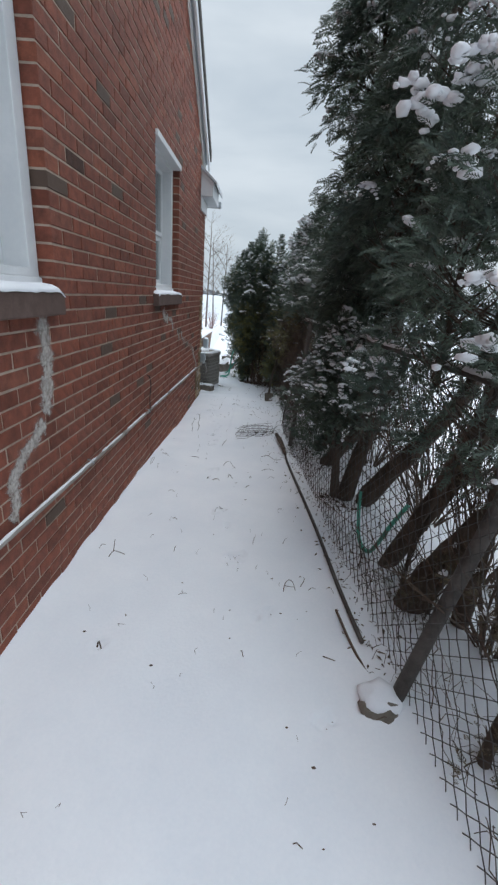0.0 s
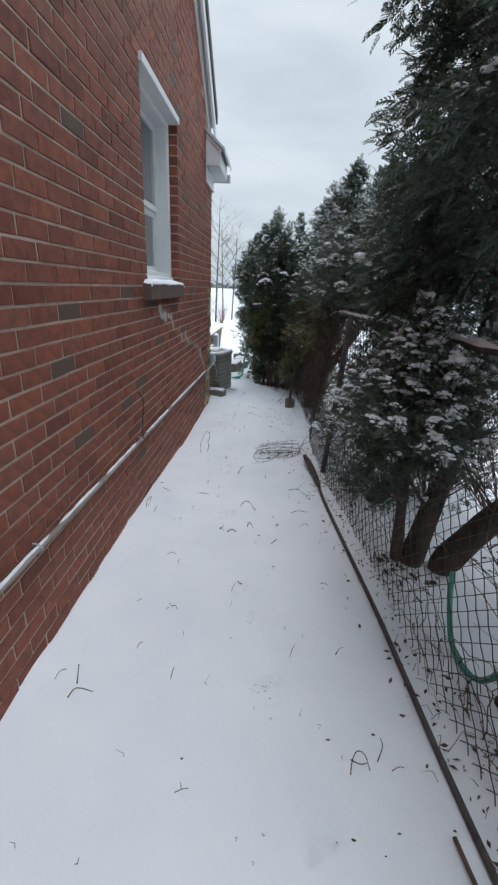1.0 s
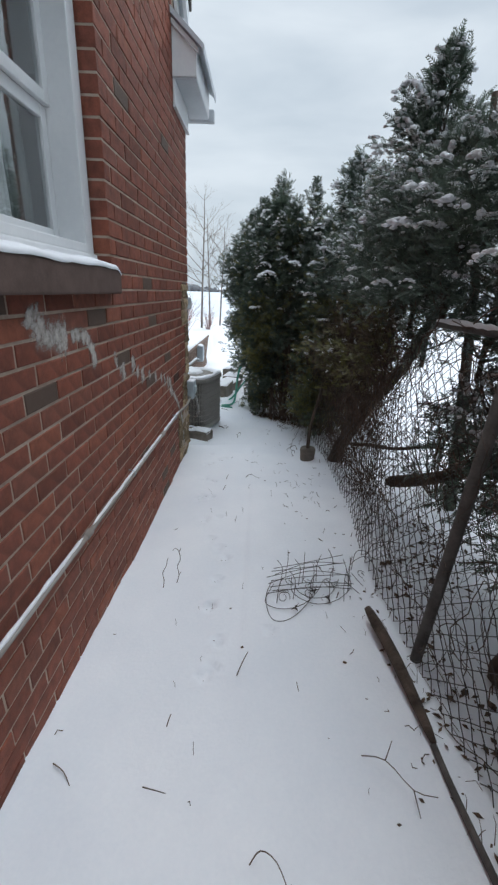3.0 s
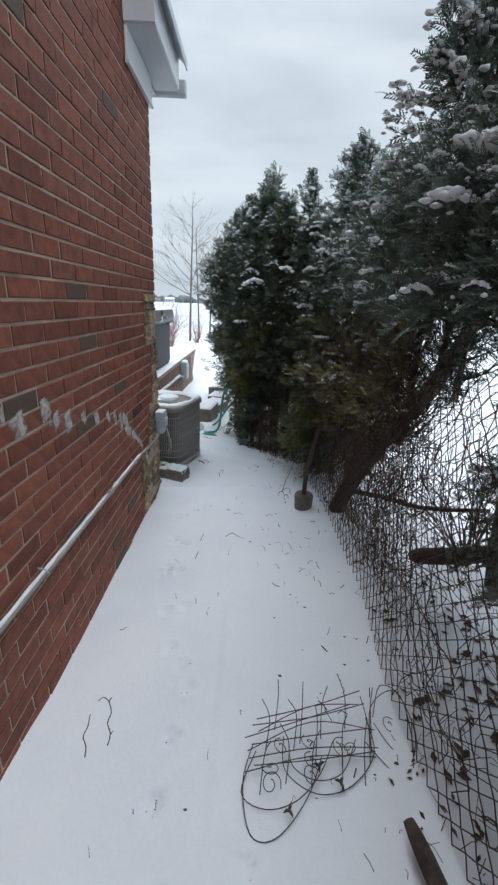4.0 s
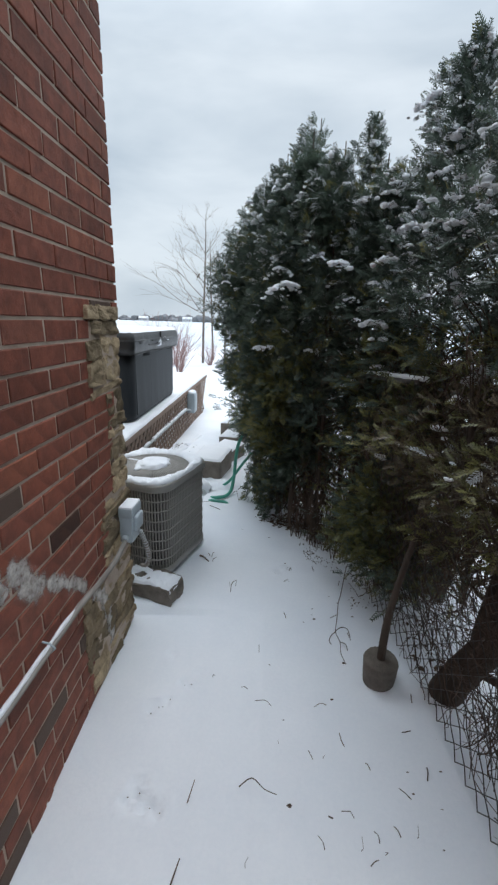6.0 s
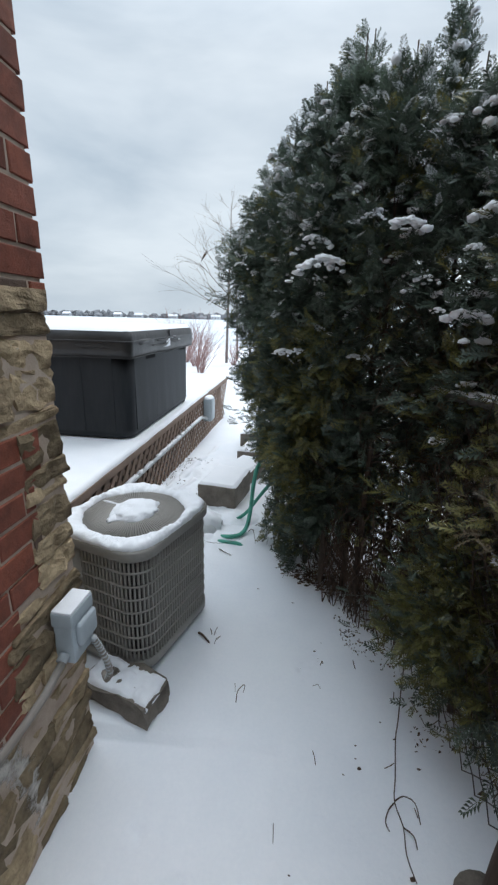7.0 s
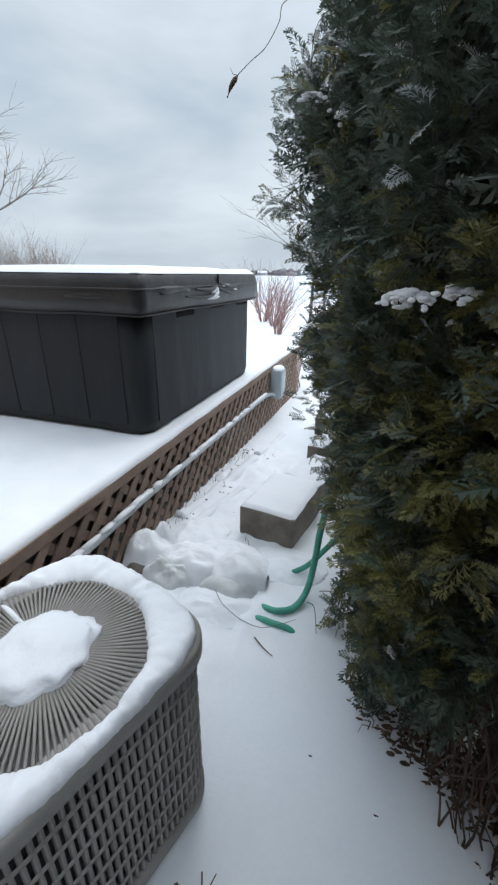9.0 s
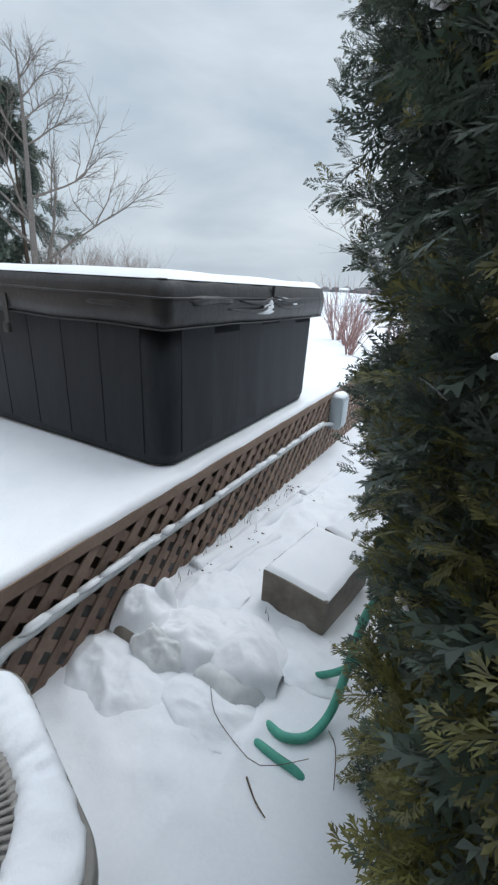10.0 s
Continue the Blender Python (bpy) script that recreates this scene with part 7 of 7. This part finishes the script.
    # a long vine lying on the snow beside the shrub
    twig("long bare vine stalk lying forked on the snow", [(1.43, 8.74, 0.06), (1.392, 8.62, 0.03), (1.350, 8.48, 0.014), (1.322, 8.40, 0.016), (1.290, 8.25, 0.010), (1.268, 8.16, 0.012), (1.283, 8.08, 0.008), (1.275, 8.00, 0.010), (1.292, 7.93, 0.004)],
         [(1.266, 8.155, 0.010), (1.240, 8.128, 0.014), (1.222, 8.09, 0.010), (1.232, 8.065, 0.004)], [(1.268, 8.16, 0.012), (1.30, 8.165, 0.035), (1.335, 8.14, 0.04), (1.345, 8.09, 0.012)], [(1.322, 8.40, 0.014), (1.308, 8.385, 0.03)], [(1.283, 8.08, 0.008), (1.31, 8.05, 0.02), (1.318, 8.02, 0.004)], rad=0.0048)
    twig("bent dry stalk in the snow", [(0.60, 8.52, 0.0), (0.605, 8.54, 0.05), (0.635, 8.57, 0.06), (0.63, 8.56, 0.02)])
    twig("forked twig sticking up under the hedge", [(1.06, 9.33, 0), (1.05, 9.36, 0.10), (1.03, 9.37, 0.16)], [(1.06, 9.33, 0), (1.10, 9.36, 0.12)], rad=0.007)
    twig("short dark twig lying on the snow", [(0.545, 6.95, 0.01), (0.565, 7.02, 0.03)], rad=0.005)
    twig("short dark twig lying on the snow", [(0.555, 7.20, 0.01), (0.572, 7.27, 0.03)], rad=0.004)
    twig("thin bent twig lying on the snow", [(0.75, 7.27, 0.01), (0.80, 7.29, 0.03), (0.85, 7.26, 0.02), (0.90, 7.25, 0.01)])
    twig("thin bent twig lying on the snow", [(0.80, 7.66, 0.01), (0.85, 7.66, 0.02), (0.88, 7.64, 0.01)], rad=0.003)
    twig("dry stalks sticking out of the snow", [(-0.40, 9.30, 0), (-0.36, 9.36, 0.16), (-0.33, 9.40, 0.26)], [(-0.33, 9.28, 0), (-0.30, 9.34, 0.14), (-0.28, 9.37, 0.2)], rad=0.003)
    # sprigs and stalks strewn over the path
    def sprig(x, y, size):
        a = r.uniform(0, 6.283)
        c, q = math.cos(a), math.sin(a)
        kind = r.random()
        if kind < 0.4:
            twig("short bent sprig lying on the snow", [(x, y, 0.004), (x + c * size * 0.5, y + q * size * 0.5, size * 0.35), (x + c * size, y + q * size, 0.004)], rad=0.0032)
        elif kind < 0.7:
            twig("forked dry sprig on the snow", [(x - c * size * 0.5, y - q * size * 0.5, 0.006), (x, y, 0.012), (x + c * size * 0.5, y + q * size * 0.5, 0.006)], [(x, y, 0.010), (x - q * size * 0.4, y + c * size * 0.4, 0.02)], rad=0.0028)
        else:
            twig("dead stalk sticking up through the snow", [(x, y, -0.01), (x + c * 0.01, y + q * 0.01, size * 0.6), (x + c * 0.03, y + q * 0.03, size)], rad=0.0028)
    for x, y in ((1.16, 6.86), (1.32, 6.85), (1.41, 6.96), (1.43, 6.67), (1.47, 6.59), (1.27, 7.12), (1.35, 7.14), (1.15, 7.67), (1.22, 7.05), (1.07, 7.09), (0.57, 7.81), (0.75, 6.55), (0.76, 7.74), (0.46, 3.46), (1.15, 3.38), (0.73, 3.81),
                 (0.15, 4.03), (1.44, 3.95), (1.6, 3.63), (1.46, 3.24), (1.62, 2.14), (1.24, 2.66), (0.15, 2.47), (0.46, 2.68), (0.89, 3.13), (1.48, 2.69), (0.81, 2.01), (0.81, 8.04), (0.42, 8.87), (1.16, 9.03)):
        sprig(x, y, r.uniform(0.03, 0.07))
    twig("thin bent vine lying on the snow by the hose", [(-0.02, 10.02, 0.03), (0.06, 9.93, 0.04), (0.16, 9.90, 0.01)], [(0.16, 9.90, 0.01), (0.30, 9.86, 0.04), (0.44, 9.98, 0.03)], rad=0.003)
    twig("dark vine loops under the hedge", [(0.47, 10.12, 0.02), (0.52, 10.02, 0.10), (0.55, 9.94, 0.02)], [(0.52, 10.22, 0.03), (0.60, 10.10, 0.14), (0.56, 10.0, 0.03)], rad=0.004)
    twig("short dead twig on the snow", [(0.27, 9.82, 0.008), (0.33, 9.77, 0.014), (0.38, 9.75, 0.006)], rad=0.006)
    # small bits: leaf scraps, grass tips
    b = Build()
    for i in range(150):
        side_ = r.random()
        y = r.uniform(0.6, 9.4)
        f = fence_x(min(y, 8.9))
        x = f - abs(r.gauss(0.0, 0.35)) - 0.03 if side_ < 0.75 else r.uniform(0.08, f - 0.2)
        if x < 0.05:
            continue
        z = ground_z(x, y)
        a = r.uniform(0, 6.28)
        if r.random() < 0.5:
            l = r.uniform(0.01, 0.035)
            b.tube([(x, y, z), (x + math.cos(a) * l, y + math.sin(a) * l, z + r.uniform(0.0, 0.03)), (x + math.cos(a) * l * 1.5, y + math.sin(a) * l * 2, z + r.uniform(0, 0.03))], r.uniform(0.0012, 0.003), 4)
        else:
            s = r.uniform(0.004, 0.012)
            b.lump((x, y, z + 0.001), s, s * r.uniform(0.3, 0.8), s * 0.2, i, 0.6, 1, -0.5)
    for i in range(70):
        y = r.uniform(8.9, 9.7)
        x = 0.75 + (9.75 - y) * 0.95 + r.gauss(0.25, 0.16)
        z = ground_z(x, y)
        a = r.uniform(0, 6.28)
        l = r.uniform(0.01, 0.06)
        b.tube([(x, y, z), (x + math.cos(a) * l, y + math.sin(a) * l, z + r.uniform(0.0, 0.02)), (x + math.cos(a) * l * 2, y + math.sin(a) * l * 2, z + 0.004)], r.uniform(0.002, 0.005), 4)
    for px, py in PRINTS:
        for i in range(r.randint(0, 3)):
            x, y = px + r.gauss(0, 0.022), py + r.gauss(0, 0.022)
            s = r.uniform(0.002, 0.005)
            b.lump((x, y, ground_z(x, y) - 0.004), s, s * r.uniform(0.3, 0.9), s * 0.25, i, 0.6, 1, -0.5)
    solid("leaf_litter", b, LEAFDRY, "scattered scraps of dead leaf and grass on the snow", "litter", kind="stuff")
    b = Build()
    for i in range(900):
        y = r.uniform(3.2, 8.2)
        x = fence_x(y) + abs(r.gauss(0.1, 0.55)) + 0.05
        if noise.noise(Vector((x * 2.2, y * 2.2, 4))) < 0.0:
            continue
        z = ground_z(x, y) + 0.004
        a, s = r.uniform(0, 6.28), r.uniform(0.012, 0.035)
        c, q = math.cos(a) * s, math.sin(a) * s
        b.add([(x - c, y - q, z), (x + q * 0.5, y - c * 0.5, z + r.uniform(0, 0.012)), (x + c, y + q, z + r.uniform(0, 0.01)), (x - q * 0.5, y + c * 0.5, z + r.uniform(0, 0.012))], [(0, 1, 2, 3)])
    # scraps between the fallen pole and the mesh
    for i in range(420):
        y = r.uniform(1.4, 5.6)
        x = fence_x(y) - 0.02 + r.gauss(0, 0.09)
        z = ground_z(x, y) + 0.002
        a, s = r.uniform(0, 6.28), r.uniform(0.006, 0.022)
        c, q = math.cos(a) * s, math.sin(a) * s
        if i % 3:
            b.add([(x - c, y - q, z), (x + q * 0.4, y - c * 0.4, z + r.uniform(0, 0.012)), (x + c, y + q, z + r.uniform(0, 0.012)), (x - q * 0.4, y + c * 0.4, z + r.uniform(0, 0.01))], [(0, 1, 2, 3)])
        else:
            b.tube([(x, y, z - 0.003), (x + c * 2, y + q * 2, z + r.uniform(0.01, 0.05)), (x + c * 4, y + q * 4, z + r.uniform(0, 0.06))], 0.0016, 4, 0.5, False)
    solid("leaf_litter", b, LEAFDRY, "dark fallen leaves on the snow behind the fence", "litter", kind="stuff")
    # a tendril that arches out of the hedge, with a curled leaf at its end
    vine = thing("vine_tendril", "thin vine tendril arching out of the cedar hedge", "vine")
    part("stem", Build().tube(smooth_path([(0.56, 9.98, 2.10), (0.43, 9.90, 2.20), (0.37, 9.86, 2.222), (0.318, 9.80, 2.185), (0.302, 9.815, 2.155), (0.272, 9.795, 2.098), (0.225, 9.815, 2.082), (0.173, 9.842, 2.064)], 5), 0.0011, 5), VINE, vine, "", True)
    part("stem", Build().tube(smooth_path([(0.43, 9.90, 2.30), (0.37, 9.86, 2.245), (0.318, 9.80, 2.185)], 4), 0.0009, 4), VINE, vine, "", True)
    part("stem", Build().tube([(0.173, 9.842, 2.064), (0.158, 9.842, 2.068), (0.152, 9.84, 2.082)], 0.0009, 4), VINE, vine, "", True)
    solid("dead_leaf", Build().tube(smooth_path([(0.174, 9.842, 2.064), (0.170, 9.836, 2.055), (0.163, 9.828, 2.042), (0.155, 9.826, 2.028), (0.147, 9.832, 2.016), (0.142, 9.836, 2.012)], 3), [0.0012, 0.002, 0.004, 0.0062, 0.0075, 0.0068, 0.0075, 0.006, 0.0062, 0.0045, 0.003, 0.0018, 0.0014, 0.0016, 0.0022, 0.001], 6), LEAFDRY, "curled dead leaf hanging from a vine tendril", "leaf", smooth=True)
    # loops of vine at the hedge's edge
    for pts in ([(0.46, 9.90, 2.22), (0.40, 9.86, 2.16), (0.385, 9.87, 2.08), (0.40, 9.89, 2.02), (0.46, 9.93, 1.98)], [(0.50, 9.93, 2.24), (0.455, 9.88, 2.17), (0.45, 9.88, 2.08), (0.49, 9.92, 2.01)]):
        solid("vine_tendril", Build().tube(smooth_path(pts, 5), 0.0013, 4), VINE, "thin bare vine looping out of the cedar", "vine", smooth=True)
    b = Build()
    for i in range(900):
        y = r.uniform(8.35, 9.75)
        x = 1.0 + (9.4 - y) * 0.35 + abs(r.gauss(0, 0.30))
        if noise.noise(Vector((x * 3.5, y * 3.5, 9))) < -0.05:
            continue
        z = ground_z(x, y) + 0.003
        a, s = r.uniform(0, 6.28), r.uniform(0.003, 0.011)
        c, q = math.cos(a) * s, math.sin(a) * s
        b.add([(x - c, y - q, z), (x + q * 0.5, y - c * 0.5, z + r.uniform(0, 0.01)), (x + c, y + q, z + r.uniform(0, 0.01)), (x - q * 0.5, y + c * 0.5, z + r.uniform(0, 0.01))], [(0, 1, 2, 3)])
    for i in range(420):
        u = r.random()
        x = 0.70 + 0.75 * u + abs(r.gauss(0.02, 0.16))
        y = 9.66 - 0.44 * u + abs(r.gauss(0, 0.14)) - 0.06
        z = ground_z(x, y) + 0.003
        a, q = r.uniform(0, 6.28), r.uniform(0.006, 0.022)
        if i % 3:
            b.lump((x, y, z), q, q * r.uniform(0.25, 0.6), q * 0.3, i, 0.7, 1, -0.6)
        else:
            b.tube([(x, y, z), (x + math.cos(a) * q * 1.6, y + math.sin(a) * q * 1.6, z + r.uniform(0, 0.025)), (x + math.cos(a + 0.5) * q * 3, y + math.sin(a + 0.5) * q * 3, z + 0.004)], r.uniform(0.0015, 0.0035), 4)
    # crumbs of soil and bark along the foot of the lattice and between the snow heaps
    for i in range(260):
        y = r.uniform(9.85, 12.2)
        x = -0.60 + abs(r.gauss(0, 0.10)) if i % 2 else r.uniform(-0.55, 0.35)
        if noise.noise(Vector((x * 4, y * 4, 2))) < 0.05 or (x > -0.4 and y < 10.45):
            continue
        q = r.uniform(0.003, 0.012)
        b.lump((x, y, ground_z(x, y) + 0.004), q, q * r.uniform(0.3, 0.9), q * 0.5, i, 0.7, 1, -0.6)
    solid("leaf_litter", b, LEAFDRY, "brown needle and leaf litter under the hedge's end", "litter", kind="stuff")
    # blades of dead grass
    b = Build()
    for i in range(60):
        x, y = r.uniform(0.3, 1.5), r.uniform(0.8, 7.5)
        z = ground_z(x, y)
        b.tube([(x, y, z - 0.01), (x + r.gauss(0, 0.006), y + r.gauss(0, 0.006), z + 0.02), (x + r.gauss(0, 0.012), y + r.gauss(0, 0.012), z + r.uniform(0.025, 0.055))], 0.0013, 3, 0.5)
    solid("dead_grass", b, LEAFDRY, "thin blades of dead grass poking through the snow", "grass", kind="stuff")


def build_poles():
    z = lambda x, y: ground_z(x, y)
    pts = [(1.60, 4.6), (1.61, 4.4), (1.65, 3.97), (1.755, 2.94), (1.815, 2.17), (1.865, 1.69)]
    solid("fallen_pole", Build().tube(smooth_path([(x, y, z(x, y) + 0.012) for x, y in pts], 4), 0.0135, 9), PIPE, "long dark pole lying on the snow along the fence", "pole", smooth=True)
    solid("log", Build().tube(smooth_path([(1.50, 5.30, 0.05), (1.56, 5.0, 0.03), (1.60, 4.60, 0.015)], 5), [0.020, 0.026, 0.030, 0.031, 0.030, 0.030, 0.029, 0.027, 0.024, 0.020, 0.012], 7), BARK, "short weathered branch leaning on the fence foot", "log", smooth=True)
    solid("bare_stick", Build().tube(smooth_path([(1.76, 1.92, 0.08), (1.82, 1.62, 0.06), (1.90, 1.40, 0.06)], 4), 0.008, 6), TWIG, "pale broken stick by the fence", "stick", smooth=True)
    # a leaning pipe post in a snow-capped stone footing
    post = thing("leaning_post", "grey pipe post leaning outwards from a mossy footing stone", "post")
    part("pipe", Build().tube([(1.925, 1.35, -0.02), (2.07, 1.41, 0.52), (2.22, 1.46, 1.10), (2.30, 1.50, 1.45)], 0.033, 10), PIPE, post, "", True)
    part("footing", Build().lump((1.88, 1.33, 0.02), 0.12, 0.10, 0.09, 41, 0.4, 3, -0.8), CONCRETE, post, "mossy stone footing", True)
    part("snow", Build().lump((1.875, 1.36, 0.075), 0.105, 0.085, 0.06, 42, 0.3, 3, -0.3), SNOW, post, "", True)
    pot = thing("footing_bucket", "grey concrete footing at the foot of a thin trunk", "footing", at=(1.44, 7.83, z(1.44, 7.83) - 0.05))
    b = Build()
    rings = [[(rr * math.cos(a), rr * math.sin(a), zz) for a in [2 * math.pi * k / 18 for k in range(18)]] for rr, zz in ((0.075, 0), (0.082, 0.08), (0.088, 0.17), (0.08, 0.185))]
    loft(b, rings)
    part("body", b, CONCRETE, pot, "", True)
    # a folded length of scrolled garden fencing
    wire = thing("wire_edging", "folded black scrolled wire garden edging lying on snow", "wire edging")
    r = random.Random(14)
    g = z(1.2, 5.5)

    def strand(pts, rad=0.0021, label=""):
        part("strand", Build().tube(smooth_path([(x, y + 0.09, g + q) for x, y, q in pts], 5), rad, 5), WIRE, wire, label, True)

    # long rails
    for k in range(9):
        u = k / 8
        x0, y0 = 0.955 + r.uniform(-0.02, 0.04), 5.40 + 0.18 * u
        x1, y1 = 1.46 + r.uniform(-0.08, 0.06), 5.46 + 0.26 * u + r.uniform(-0.04, 0.04)
        strand([(x0, y0, 0.012 + 0.05 * u), ((x0 + x1) / 2, (y0 + y1) / 2 + r.gauss(0, 0.03), 0.03 + 0.07 * u), (x1, y1, 0.02 + 0.07 * u + r.uniform(-0.01, 0.03))])
    # uprights
    for k in range(15):
        x, y = 1.0 + 0.034 * k + r.uniform(-0.01, 0.01), 5.40 + 0.10 * (k % 3) + r.uniform(-0.03, 0.05)
        strand([(x, y - 0.05, 0.008), (x + 0.02, y + 0.07, 0.05), (x + r.uniform(-0.02, 0.06), y + r.uniform(0.10, 0.20), 0.05 + r.uniform(0, 0.05))])
    # hoops that arch over the ends
    for pts in ([(0.975, 5.50, 0.03), (0.935, 5.36, 0.02), (0.965, 5.205, 0.008), (1.06, 5.20, 0.008), (1.18, 5.32, 0.02), (1.25, 5.45, 0.05)],
                [(0.985, 5.47, 0.03), (0.93, 5.33, 0.012), (1.02, 5.28, 0.01), (1.14, 5.31, 0.015), (1.24, 5.40, 0.03), (1.30, 5.50, 0.06)],
                [(1.10, 5.52, 0.05), (1.10, 5.40, 0.03), (1.22, 5.335, 0.012), (1.36, 5.37, 0.012), (1.47, 5.48, 0.03), (1.46, 5.60, 0.07)],
                [(1.12, 5.50, 0.05), (1.13, 5.42, 0.03), (1.22, 5.38, 0.015), (1.33, 5.41, 0.02), (1.40, 5.52, 0.05)],
                [(1.46, 5.48, 0.03), (1.50, 5.66, 0.06), (1.62, 5.72, 0.09), (1.66, 5.56, 0.06), (1.60, 5.44, 0.02), (1.50, 5.46, 0.01)],
                [(1.50, 5.60, 0.04), (1.56, 5.50, 0.02), (1.66, 5.40, 0.015), (1.74, 5.33, 0.03)],
                [(1.44, 5.52, 0.04), (1.55, 5.40, 0.012), (1.68, 5.29, 0.015)], [(1.66, 5.60, 0.08), (1.63, 5.48, 0.03), (1.64, 5.36, 0.01)],
                [(1.50, 5.62, 0.05), (1.54, 5.70, 0.14), (1.60, 5.62, 0.18), (1.62, 5.50, 0.10), (1.61, 5.42, 0.02)]):
        strand(pts)
    # scrolls
    for cx, cy, rr in ((1.04, 5.35, 0.042), (1.045, 5.41, 0.040), (1.21, 5.51, 0.038), (1.21, 5.44, 0.036), (1.20, 5.385, 0.036), (1.34, 5.49, 0.045), (1.37, 5.50, 0.03), (1.57, 5.60, 0.035), (1.09, 5.49, 0.035), (1.69, 5.54, 0.032)):
        a0 = r.uniform(0, 6.28)
        strand([(cx + rr * (1 - 0.075 * i) * math.cos(a0 + 0.75 * i), cy + rr * (1 - 0.075 * i) * math.sin(a0 + 0.75 * i), 0.014 + 0.02 * rr / 0.04 + 0.012 * math.sin(0.75 * i)) for i in range(12)], 0.0018, "scroll")
    # cast leaf ornaments
    for x, y, a in ((1.105, 5.36, 1.2), (1.235, 5.515, 0.6), (1.31, 5.46, -1.3), (1.66, 5.71, 0.5)):
        o = Build()
        for q, l in ((0, 0.034), (2.2, 0.024), (-2.2, 0.024)):
            o.tube([(x, y, g + 0.03), (x + math.cos(a + q) * l * 0.5, y + math.sin(a + q) * l * 0.5, g + 0.033), (x + math.cos(a + q) * l, y + math.sin(a + q) * l, g + 0.024)], [0.006, 0.0055, 0.001], 5)
        part("ornament", o, WIRE, wire, "small leaf-shaped casting", True)


build_fence()
build_poles()
build_sticks()
build_cedars()
build_brush()
build_vines()
build_hedge_stems()
build_far()
build_smears(wall_side)
build_stones(wall_side, wall_back)
build_bricks(wall_side)
